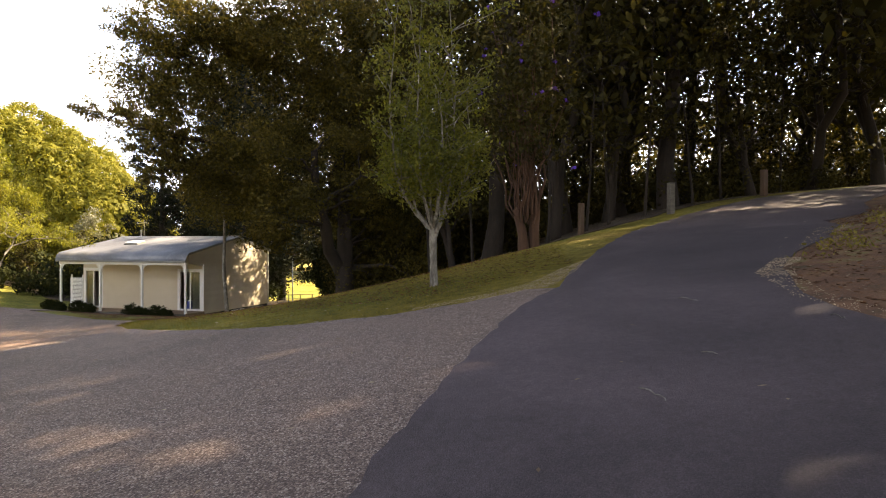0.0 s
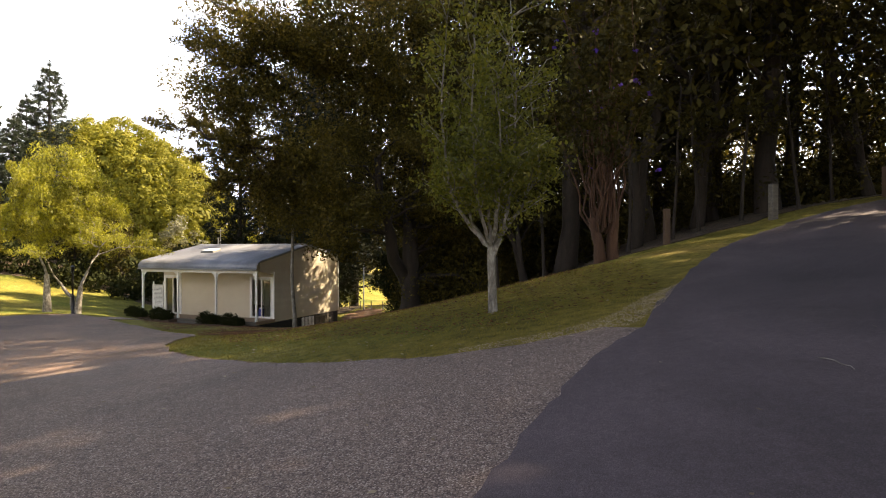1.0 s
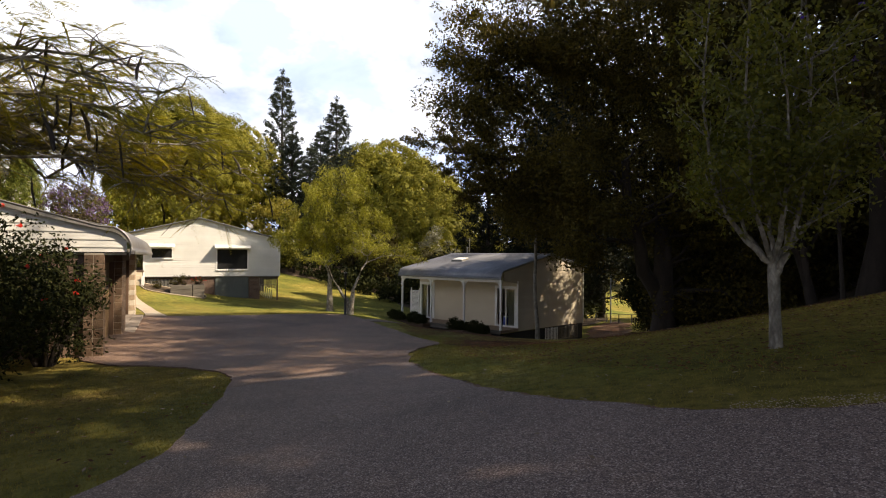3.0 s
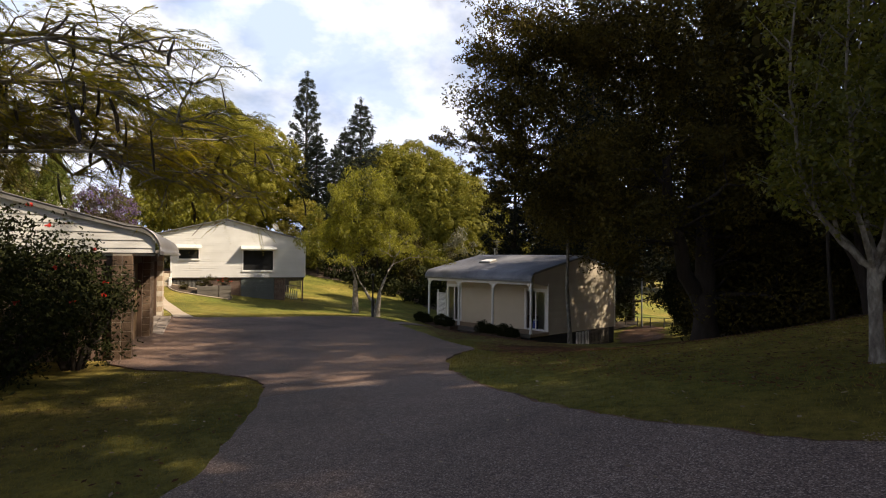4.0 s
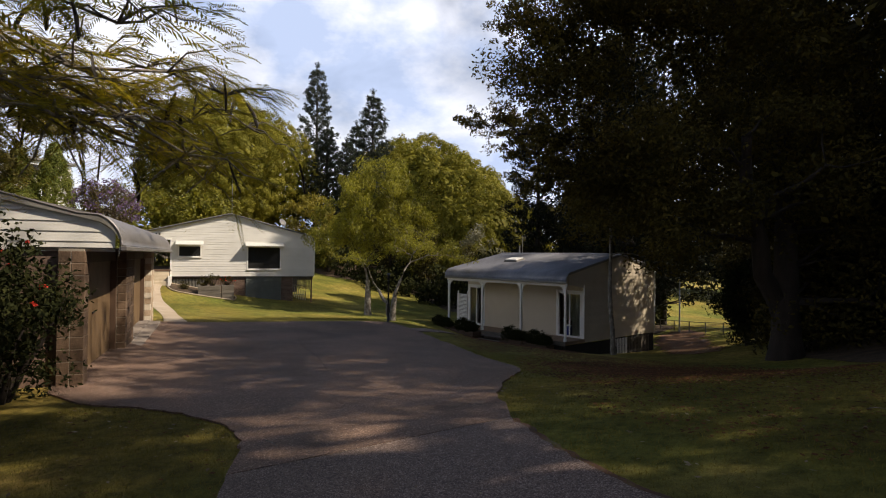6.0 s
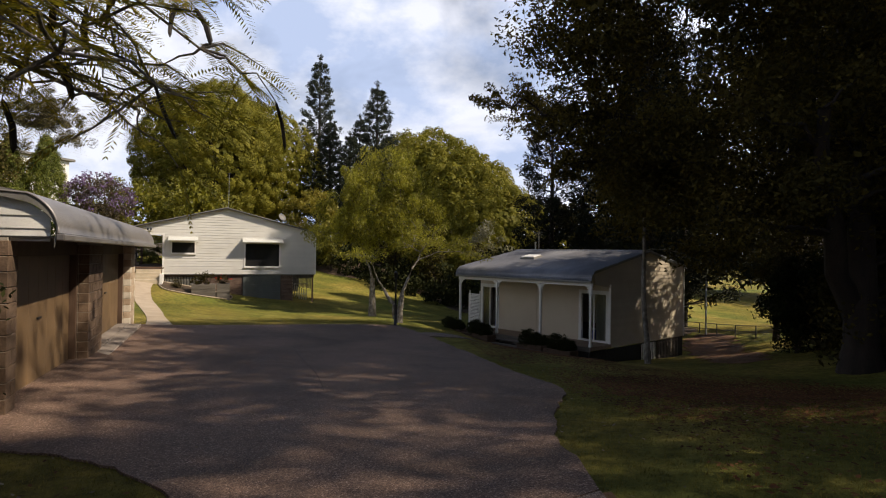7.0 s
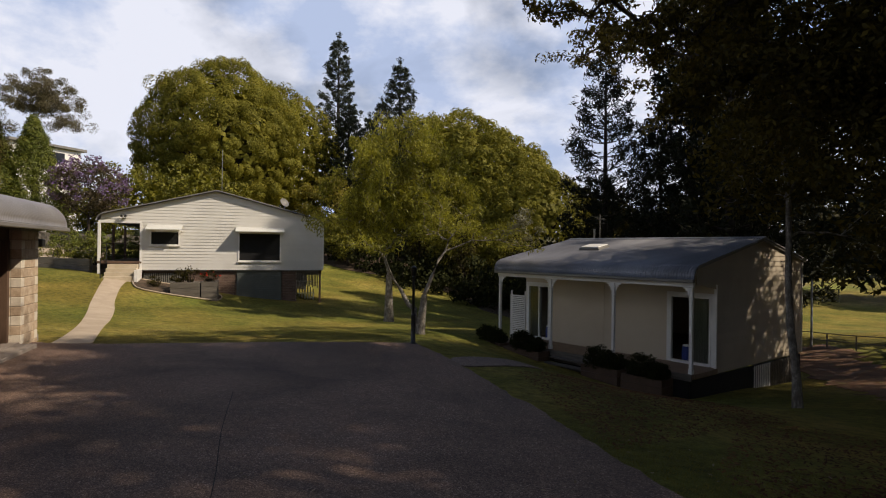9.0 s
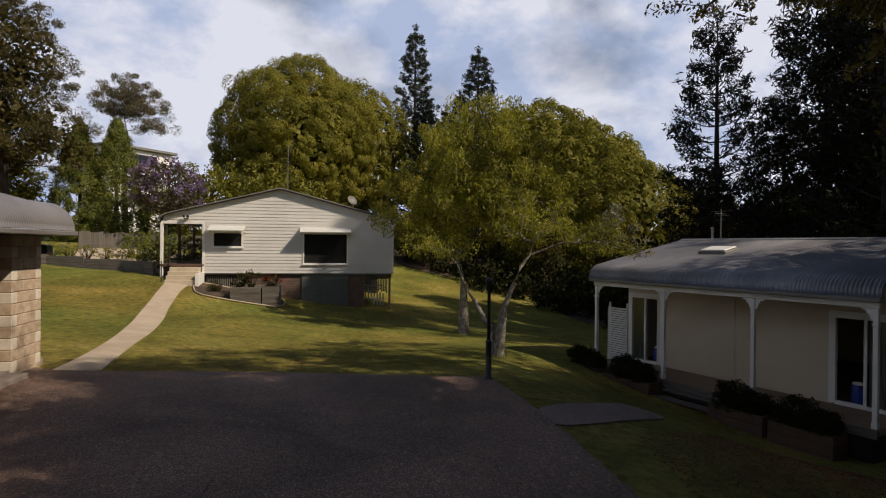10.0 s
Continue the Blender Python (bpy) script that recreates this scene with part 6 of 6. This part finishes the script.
def hoop_pine(name, pos, h, r, whorls, label, seed, leaf=L_PINE, group="", per=34, tuft=0.34, size=0.3, gap=0.12, rise=0.35, taper=0.62):
    """A tiered conifer: whorls of upswept branches with tufted ends and gaps between."""
    rng = np.random.default_rng(seed)
    ob = thing(name, pose(*pos, gz(*pos)), label, "conifer", group)
    t = Tubes()
    t.add([(0, 0, -0.4), (0.05, 0, h * 0.5), (0, 0, h)], [h * 0.015, h * 0.009, 0.02], 8)
    cl = [np.array([0, 0, h * s]) for s in (0.94, 0.965, 0.985, 1.0)]
    for k in range(whorls):
        z = h * (0.08 + 0.89 * (k + rng.uniform(-0.15, 0.15)) / whorls)
        f = 1 - (z / h)
        full = r * min(1.0, f ** taper * 1.12)
        for m in range(6):
            if rng.uniform() < gap:
                continue
            ln = full * rng.uniform(0.72, 1.12) + 0.15
            a = m * 1.047 + k * 0.6 + rng.uniform(-0.25, 0.25)
            e = np.array([ln * math.cos(a), ln * math.sin(a), z + ln * rise * rng.uniform(0.6, 1.3)])
            p = bend((0, 0, z), e, rng, 7, -0.12 * ln, 0.06)
            t.add(p, np.linspace(0.02 + 0.01 * ln, 0.008, 7), 4)
            for j in (6, 5, 4, 3)[: 2 + int(ln > 1.0) + int(ln > 2.0)]:
                cl.append(p[j] + np.array([0, 0, 0.08]) + rng.normal(0, 0.06 * ln, 3))
    place("trunk", t.mesh(), BARK_D, ob)
    place("crown", quads(*foliage(rng, np.array(cl), per, tuft, size, 0.22, 0.15, 0.75)), leaf, ob)
    return ob


hp = hoop_pine("hoop_pine", (-62.0, 56.0), 23.8, 4.3, 26, "tall narrow dark conifer above the other trees", 111, group="hoop pines", per=42, tuft=0.4, size=0.38, gap=0.03, taper=0.8, rise=0.55)
copy_thing(hp, pose(-50.0, 54.3, gz(-50, 54.3), 0, 0, 100) @ Matrix.Diagonal((1.0, 1.0, 0.845, 1)))
for k, (x, y, s) in enumerate(((-56.0, 52.5, 0.64), (-50.5, 50.5, 0.58), (-46.5, 51.5, 0.56), (-58.5, 60.0, 0.7))):
    copy_thing(hp, pose(x, y, gz(x, y), 0, 0, 40 + k * 70) @ Matrix.Diagonal((s * 1.25, s * 1.25, s, 1)))
dp = hoop_pine("dark_pine", (-21.4, 41.9), 16.4, 2.9, 17, "dark tufted conifer behind the cottage, shade put into its needle colour", 112, leaf=L_PINE_SHADE, group="dark pines", per=54, tuft=0.5, size=0.31, gap=0.22, rise=0.6)
# the pine at scale 1.95 is added to shade the house corner
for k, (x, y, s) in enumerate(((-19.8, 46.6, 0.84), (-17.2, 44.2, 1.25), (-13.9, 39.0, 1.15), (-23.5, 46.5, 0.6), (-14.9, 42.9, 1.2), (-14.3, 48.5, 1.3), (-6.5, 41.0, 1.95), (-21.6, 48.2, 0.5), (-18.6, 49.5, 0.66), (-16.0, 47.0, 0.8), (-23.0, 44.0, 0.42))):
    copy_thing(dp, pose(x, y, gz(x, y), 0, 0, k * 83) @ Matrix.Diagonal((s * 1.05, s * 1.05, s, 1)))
pn = tree("broad_pine", (-61.4, 17.3), 10.0, 0.4, [((0, 0, 13.4), (4.6, 4.6, 6.0), 150), ((0.3, 0.6, 7.6), (5.6, 5.6, 3.4), 100)], 200, 0.72, 0.27, L_PINE2, BARK_D, "large ragged olive pine with long needles", 121, aspect=0.2, shell=0.35, core=3600, core_size=0.4, group="broad pines")
for x, y, s in ((-66, 6.5, 1.0),):
    copy_thing(pn, pose(x, y, gz(x, y), 0, 0, x * 9) @ Matrix.Scale(s, 4))
tree("umbrella_gum", (-73.3, 28.1), 10.0, 0.3, [((0, 0, 12.6), (4.1, 4.1, 3.0), 150), ((2.2, 1.6, 10.2), (2.6, 2.6, 0.8), 16)], 190, 0.62, 0.17, L_GUM, BARK_D, "tall thin gum with a flat airy grey-green crown", 124, aspect=0.35, shell=0.25, low=-0.35)


def cypress(pos, h, r, seed):
    rng = np.random.default_rng(seed)
    ob = thing("cypress", pose(*pos, gz(*pos)), "upright cone-shaped green cypress", "conifer", "cypresses")
    t = Tubes()
    t.add([(0, 0, -0.3), (0, 0, h * 0.6), (0, 0, h * 0.95)], [0.18, 0.1, 0.02], 6)
    place("trunk", t.mesh(), BARK_D, ob)
    n = 560
    z = rng.uniform(0.02, 1, n) ** 1.2
    a = rng.uniform(0, 2 * math.pi, n)
    rr = r * (1 - z) ** 0.75 * np.minimum(1, 0.55 + z * 4) * rng.uniform(0.7, 1.05, n)
    c = np.stack([rr * np.cos(a), rr * np.sin(a), z * h], 1)
    place("crown", quads(*foliage(rng, c, 90, 0.36, 0.17, 0.4, 0.6, 1.4)), L_CYP, ob)
    return ob


cypress((-61.5, 22.0), 9.0, 2.8, 131)
cypress((-60.4, 24.3), 9.5, 2.9, 132)
tree("jacaranda", (-54.5, 26.2), 2.4, 0.16, [((0, 0, 4.4), (2.4, 2.4, 2.2), 60)], 80, 0.6, 0.2, L_MAUVE, BARK_D, "bronze garden tree with purple blossom", 135, aspect=0.6)
jac = bpy.data.objects["jacaranda"]
rng = np.random.default_rng(136)
bl = ball(rng, 90, (0, 0, 4.5), (2.6, 2.6, 2.4), 0.9, -0.4)
tagged(place("bloom", quads(*foliage(rng, bl, 30, 0.4, 0.17, 0.7)), L_PURPLE, jac), kind="stuff")


def shrub(name, m, r, h, n, per, size, leaf, label, seed, category="shrub", flowers=None, aspect=0.5, group=""):
    """A low many-stemmed bush; it stands on m."""
    rng = np.random.default_rng(seed)
    ob = thing(name, m, label, category, group)
    cl = ball(rng, n, (0, 0, h * 0.5), (r, r, h * 0.52), 0.5, -0.85)
    t = Tubes()
    for c in cl[:: max(1, n // 14)]:
        t.add(bend((c[0] * 0.15, c[1] * 0.15, -0.05), c, rng, 5, 0.05, 0.1), np.linspace(0.02 * h + 0.006, 0.004, 5), 5)
    place("branchwork", t.mesh(), BARK_D, ob)
    place("leaves", quads(*foliage(rng, cl, per, 0.28 * r + 0.03, size, aspect)), leaf, ob)
    if flowers:
        f = ball(rng, 8 if r < 1 else 16, (0, 0, h * 0.55), (r * 1.08, r * 1.08, h * 0.55), 0.95, -0.2)
        tagged(place("bloom", quads(*foliage(rng, f, 9, 0.045, 0.07, 0.9)), flowers, ob), kind="stuff")
    return ob


for k, (p, rr) in enumerate(((PLANTERS[0], 0.42), (PLANTERS[1], 0.45), (PLANTERS[2], 0.46), (PLANTERS[3], 0.46))):
    for q, grow in ((0.4, 0.88), (0.76, 0.66)):
        shrub("planter_shrub", COT @ Matrix.Translation((p[0] + (p[1] - p[0]) * q, -0.55, p[5] - 0.1)), rr * 1.02 * grow, 0.74 * grow, 60, 80, 0.055, L_HIB, "low dark rounded shrub in a planter box", 140 + k * 2 + int(q * 2), group="planter shrubs")
for k, (x, y) in enumerate(((-2.2, -2.0), (-1.7, -2.0), (-0.85, -2.0), (-3.3, -1.6))):
    v = HOU @ Vector((x, y, 0))
    shrub("garden_shrub", pose(v.x, v.y, max(gz(v.x, v.y), 1.17 if x > -2.6 else 0.0)), 0.4, 0.6 + 0.2 * (k == 1), 18, 40, 0.07, L_DARK, "small loose garden shrub before the house", 150 + k, flowers=L_RED if k == 2 else None, group="garden shrubs")
shrub("hibiscus_bush", pose(-11.6, 5.0, gz(-11.6, 5.0)), 1.75, 2.9, 170, 80, 0.085, L_HIB, "big dark hibiscus bush with red flowers against the garage", 155, flowers=L_RED)
shrub("hibiscus_bush", pose(-11.35, 6.25, gz(-11.35, 6.25)), 1.05, 2.35, 90, 80, 0.085, L_HIB, "dark leafy bush against the garage corner", 157)
shrub("hibiscus_bush", pose(-10.1, 4.4, gz(-10.1, 4.4)), 1.4, 2.4, 110, 80, 0.085, L_HIB, "dark leafy bush beside the garage", 156)
for k in range(9):
    x, y = -38.5 - k * 0.95, 21.0 - max(0, k - 3) * 0.62
    shrub("rose_bush", pose(x, y, gz(x, y) + 0.35), 0.5, 0.75, 14, 34, 0.08, L_CAMPHOR, "loose flowering bush behind the retaining wall", 160 + k, flowers=L_GREY, group="bed bushes")
for k in range(8):
    x, y = -46.5 + 0.3 * k, 22.2 + k * 1.15
    shrub("hedge_bush", pose(x, y, gz(x, y)), 0.9, 2.1, 50, 50, 0.13, L_CYP, "clipped green hedge behind the porch", 175 + k, category="hedge", group="hedge")


# ---------------------------------------------------------------- the poinciana over the island lawn
def frond(rng, at, way, ln, V, pairs=15):
    """A feathery twice-divided leaf: narrow leaflets in two rows, hanging at the end."""
    way = way / np.linalg.norm(way)
    side = np.cross(way, (0, 0, 1.0))
    side /= np.linalg.norm(side) + 1e-9
    for k in range(pairs):
        s = (k + 1) / pairs
        p = at + way * ln * s + np.array([0, 0, -0.35 * ln * s * s])
        w = ln * 0.21 * math.sin(math.pi * (0.15 + 0.8 * s)) + 0.02
        for sg in (-1, 1):
            e = p + side * sg * w + way * w * 0.45 + np.array([0, 0, -0.18 * w + rng.normal(0, 0.008)])
            n = np.cross(e - p, (0, 0, 1.0))
            n /= np.linalg.norm(n) + 1e-9
            m = (p + e) / 2
            V += [p, m + n * ln * 0.019, e, m - n * ln * 0.019]


rng = np.random.default_rng(201)
POI = np.array([-9.6, 0.6])
poin = thing("poinciana", pose(*POI, gz(*POI)), "spreading poinciana with feathery leaves and long dark pods", "tree")
t = Tubes()
t.add([(0, 0, -0.3), (0.1, 0.05, 0.9), (0.2, 0.08, 1.8), (0.3, 0.1, 2.6)], [0.34, 0.25, 0.23, 0.2], 10)
V, ends = [], []
AIM = [(-4.0, 3.5, 4.7), (-4.3, 4.2, 4.35), (-6.7, 6.8, 4.75), (-7.2, 7.4, 4.6), (-7.0, 6.2, 4.1), (-4.5, 3.0, 5.4), (-5.0, 4.4, 5.2), (-6.0, 5.4, 5.3), (-4.9, 2.2, 5.2), (-7.4, 6.2, 4.6), (-6.2, 2.6, 5.6), (-5.2, 1.4, 5.6),
       (-6.9, 6.9, 4.15), (-7.0, 6.6, 4.5), (-7.4, 7.0, 4.1), (-7.3, 6.3, 5.0), (-6.2, 6.1, 4.0), (-5.7, 5.3, 4.75), (-6.2, 4.9, 5.5), (-6.4, 5.6, 4.25), (-7.9, 6.6, 4.4), (-6.6, 4.6, 4.9), (-7.6, 4.6, 5.2), (-5.6, 4.9, 4.0), (-13.6, 3.6, 5.6), (-14.6, -1.4, 5.2), (-9.6, -4.4, 5.4), (-5.4, -2.2, 5.6), (-12, -4, 5.6), (-14, 1, 5.8)]
z0 = gz(*POI)
for ax, ay, az in AIM:
    e = np.array([ax - POI[0], ay - POI[1], az - z0])
    p = bend((0.3, 0.1, 2.5), e, rng, 12, 0.75, 0.3)
    t.add(p, np.linspace(rng.uniform(0.035, 0.075), 0.009, 12), 7)
    for m in range(4, 12):
        for _ in range((3 if m < 8 else 5) if ay > 1.3 and ax > -13 else 1):
            d = rng.normal(0, 1, 3) * np.array([1, 1, 0.35]) + (p[min(m + 1, 11)] - p[m - 1]) * 0.9
            q = p[m] + d / np.linalg.norm(d) * rng.uniform(0.3, 0.8)
            w = bend(p[m], q, rng, 5, 0.06, 0.2)
            t.add(w, np.linspace(0.012, 0.004, 5), 5)
            ends.append(q)
            for _ in range(6):
                dd = (q - p[m]) / np.linalg.norm(q - p[m]) + rng.normal(0, 0.6, 3) * np.array([1, 1, 0.4])
                frond(rng, w[rng.integers(1, 5)], dd, rng.uniform(0.22, 0.38), V)
place("trunk", t.mesh(), BARK_P, poin, "smooth pale grey crooked branches", smooth=True)
V = np.array(V)
place("crown", quads(V, np.arange(len(V)).reshape(-1, 4)), L_POIN, poin, "feathery yellow-green leaves")
ends = np.array(ends)
for k in range(90):
    q = ends[rng.integers(0, len(ends))]
    ln = rng.uniform(0.26, 0.42)
    bm = bmesh.new()
    prof = [(0.0, 0.004), (0.06, 0.014), (0.5, 0.021), (0.9, 0.018), (1.0, 0.004)]
    rings = []
    for s, w in prof:
        z, bx = -ln * s, 0.05 * math.sin(s * 2.2)
        rings.append([bm.verts.new((bx + w * a, 0.45 * w * b, z)) for a, b in ((1, 0), (0.5, 1), (-0.5, 1), (-1, 0), (-0.5, -1), (0.5, -1))])
    for a, b in zip(rings, rings[1:]):
        for m in range(6):
            bm.faces.new((a[m], a[(m + 1) % 6], b[(m + 1) % 6], b[m]))
    bm.faces.new(rings[0])
    bm.faces.new(rings[-1][::-1])
    o = part("seed_pod", bm, POD, poin)
    o.matrix_local = Matrix.Translation(q) @ pose(0, 0, 0, rng.uniform(-20, 20), rng.uniform(-20, 20), rng.uniform(0, 360))


# ---------------------------------------------------------------- small things on the ground
rng = np.random.default_rng(301)


def scatter(n, poly):
    poly = np.asarray(poly, float)
    lo, hi = poly.min(0), poly.max(0)
    out = np.zeros((0, 2))
    while len(out) < n:
        p = rng.uniform(lo, hi, (n * 2, 2))
        out = np.concatenate([out, p[inside(p[:, 0], p[:, 1], poly)]])
    return out[:n]


ISLE = np.concatenate([edge_isl_a, edge_isl_b[:60], [[-4.2, 0.5], [-8.5, 2.5], [-9.6, 5.6]]])
KNOLL = np.concatenate([edge_lawn, edge_tip[:40], [[-8.5, 17.0], [-4.5, 18.0], [0.5, 14.5], [3.4, 12.0], [2.9, 8.0], [2.5, 6.4]]])
FRONT = [(-22.2, 15.0), (-20.4, 16.8), (-18.5, 18.5), (-17.0, 20.6), (-20, 23), (-24, 22), (-26, 18.5)]


def blades(pts, size, rng):
    """Upright grass blades, each a narrow bent leaf."""
    n = len(pts)
    z = ground_z(pts[:, 0], pts[:, 1])
    a = rng.uniform(0, 2 * math.pi, n)
    w = np.stack([np.cos(a), np.sin(a), np.zeros(n)], 1) * 0.0035
    h = size * rng.uniform(0.5, 1.3, n)
    tip = np.stack([rng.normal(0, 0.5, n) * h, rng.normal(0, 0.5, n) * h, h], 1)
    b = np.stack([pts[:, 0], pts[:, 1], z - 0.004], 1)
    v = np.stack([b - w, b + w, b + tip * 0.6 + w * 0.8, b + tip], 1)
    return v.reshape(-1, 3), np.arange(4 * n).reshape(-1, 4)


near_isle = scatter(26000, ISLE)
near_knoll = scatter(52000, KNOLL)
front = scatter(9000, FRONT)
grass = place("grass", quads(*blades(np.concatenate([near_isle, near_knoll, front]), 0.032, rng)), L_GRASS)
tagged(grass, "short uneven grass blades on the lawn", "grass", kind="stuff")


def litter(pts, size, lift):
    n = len(pts)
    pos = np.stack([pts[:, 0], pts[:, 1], ground_z(pts[:, 0], pts[:, 1]) + lift], 1)
    up = np.tile([0.0, 0.0, 1.0], (n, 1))
    return leaf_quads(pos, size, rng, 0.5, up, 0.8)


BANK_NEAR = [(4.3, 4.9), (5.2, 5.9), (7.9, 9.9), (11, 13), (13, 11), (9, 3), (6.0, 0.5), (4.6, 2.2), (4.2, 3.2)]
lv = [litter(scatter(420, KNOLL), 0.055, 0.03), litter(scatter(150, ISLE), 0.055, 0.03), litter(scatter(160, upper), 0.045, 0.045), litter(scatter(120, np.concatenate([edge_asph, smooth_line(ROAD_LEFT[:5], False, 0.5), [[9.6, 11.6]], ROAD_RIGHT[4:]])), 0.045, 0.055),
      litter(scatter(2600, BANK_NEAR), 0.034, 0.04), litter(scatter(300, lower), 0.05, 0.04)]
off, vs, fs = 0, [], []
for v, f in lv:
    vs.append(v)
    fs.append(f + off)
    off += len(v)
tagged(place("fallen_leaves", quads(np.concatenate(vs), np.concatenate(fs)), L_TAN), "dry tan leaves scattered over lawn, bank and paving", "leaves", kind="stuff")
for k, (x, y, ln, a) in enumerate(((2.23, 2.18, 0.28, -1.39), (3.15, 4.14, 0.36, -1.5), (4.14, 3.5, 0.55, 0.78), (2.75, 2.65, 0.1, -0.8), (3.82, 3.12, 0.3, -1.85), (5.6, 5.2, 0.6, 0.2), (4.9, 4.4, 0.35, 0.9), (-6.4, 7.1, 0.5, -0.4), (-1.5, 9.6, 0.4, 0.6))):
    st = Tubes()
    p = bend((0, 0, 0.05), (ln * math.cos(a), ln * math.sin(a), 0.052), rng, 7, 0.004, 0.1)
    p[:, :2] += np.outer(np.sin(np.linspace(0, math.pi, 7)), (-math.sin(a), math.cos(a))) * ln * 0.09
    st.add(p, np.linspace(0.0042, 0.002, 7), 6)
    ob = place("stick", st.mesh(), BARK_G)
    ob.matrix_world = pose(x, y, gz(x, y))
    tagged(ob, "thin pale fallen stick on the ground", "stick", "fallen sticks")
# fallen leaves; the dense lawn patches also imitate deep shade by their dark colour
rust = scatter(7500, [(3.2, 11.5), (2.9, 7.6), (1.2, 6.6), (-1.0, 7.6), (-3.8, 9.4), (-5.6, 12.0), (-7.0, 15.6), (-4.0, 17.8), (0.5, 14.6)])
rust = np.concatenate([rust, scatter(700, TRACK), scatter(350, ISLE), scatter(9000, BANK_NEAR), scatter(9000, [(-7.6, 15.6), (-6.3, 13.6), (-4.0, 13.2), (-2.2, 17.0), (-4.6, 19.6), (-7.2, 18.2)]), scatter(11000, [(-8.6, 16.0), (-6.6, 13.0), (-4.4, 11.4), (-1.6, 12.5), (-1.2, 17.4), (-4.6, 20.4), (-9.2, 20.0)]), scatter(5500, [(-9.6, 16.0), (-8.6, 20.4), (-11.6, 23.6), (-13.4, 22.8), (-13.2, 19.6), (-11.0, 17.4)])])
tagged(place("rusty_leaves", quads(*litter(rust, 0.06, 0.03)), L_RUST), "rusty brown leaves on lawn, bank and track, densest where they darken shaded lawn", "leaves", kind="stuff")
# loose pale gravel where the bank meets the asphalt
rim = scatter(420, [(4.1, 4.75), (4.8, 5.5), (4.75, 5.15), (4.35, 4.5), (4.15, 3.7), (4.25, 2.9), (4.05, 2.9), (3.9, 3.7)])
heap = scatter(900, [(4.0, 4.3), (4.15, 4.8), (4.75, 5.5), (4.8, 5.2), (4.4, 4.6), (4.2, 4.0)])
rim = np.concatenate([rim, heap[np.sin(heap[:, 0] * 9.0 + 2.0 * np.sin(heap[:, 1] * 7.0)) > -0.35]])
rim = np.concatenate([rim, scatter(260, [(5.0, 5.7), (6.4, 7.6), (6.8, 7.4), (5.4, 5.6)])])
rim = np.concatenate([rim, scatter(1800, [(3.1, 7.6), (2.75, 6.6), (2.3, 5.65), (1.6, 5.5), (0.7, 5.5), (0.7, 5.68), (1.6, 5.85), (2.1, 6.15), (2.6, 7.0)])])
n = len(rim)
corner = np.array([(-1, -1, -1), (1, -1, -1), (1, 1, -1), (-1, 1, -1), (-0.6, -0.7, 1), (0.8, -0.5, 0.8), (0.5, 0.7, 1), (-0.7, 0.5, 0.7)], float)
side = np.array([(0, 3, 2, 1), (4, 5, 6, 7), (0, 1, 5, 4), (1, 2, 6, 5), (2, 3, 7, 6), (3, 0, 4, 7)])
at = np.stack([rim[:, 0], rim[:, 1], ground_z(rim[:, 0], rim[:, 1]) + 0.05], 1)
sz = rng.uniform(0.002, 0.005, (n, 1, 1)) * np.array([1.2, 0.9, 0.6])
gv = at[:, None] + corner[None] * sz * rng.uniform(0.7, 1.2, (n, 8, 3))
tagged(place("gravel", quads(gv.reshape(-1, 3), (side[None] + 8 * np.arange(n)[:, None, None]).reshape(-1, 4)), STONE), "loose pale gravel along the foot of the bank", "gravel", kind="stuff")
# weeds and low growth on the bank
pts = scatter(520, [(4.6, 4.9), (6.2, 6.6), (9.0, 9.8), (13, 13.5), (16, 9), (10, 0), (6.0, 1.0), (5.2, 3.4)])
cl = np.stack([pts[:, 0], pts[:, 1], ground_z(pts[:, 0], pts[:, 1]) + 0.08], 1)
weeds = place("bank_weeds", quads(*foliage(rng, cl, 40, 0.2, 0.06, 0.3, 0.2, 0.6)), L_GRASS)
tagged(weeds, "low weeds and creepers on the soil bank", "weeds", kind="stuff")
# the joint cut into the pad
joint = Tubes()
jp = smooth_line([(-14.9, 14.5), (-13.2, 13.35), (-11.5, 12.3), (-9.9, 11.1)], False, 0.6, 0.0)
joint.add([(x, y, gz(x, y) + 0.024) for x, y in jp], [0.006] * len(jp), 5)
tagged(place("pad_joint", joint.mesh(), DARK), "dark filled joint across the concrete pad", "joint", kind="structure")
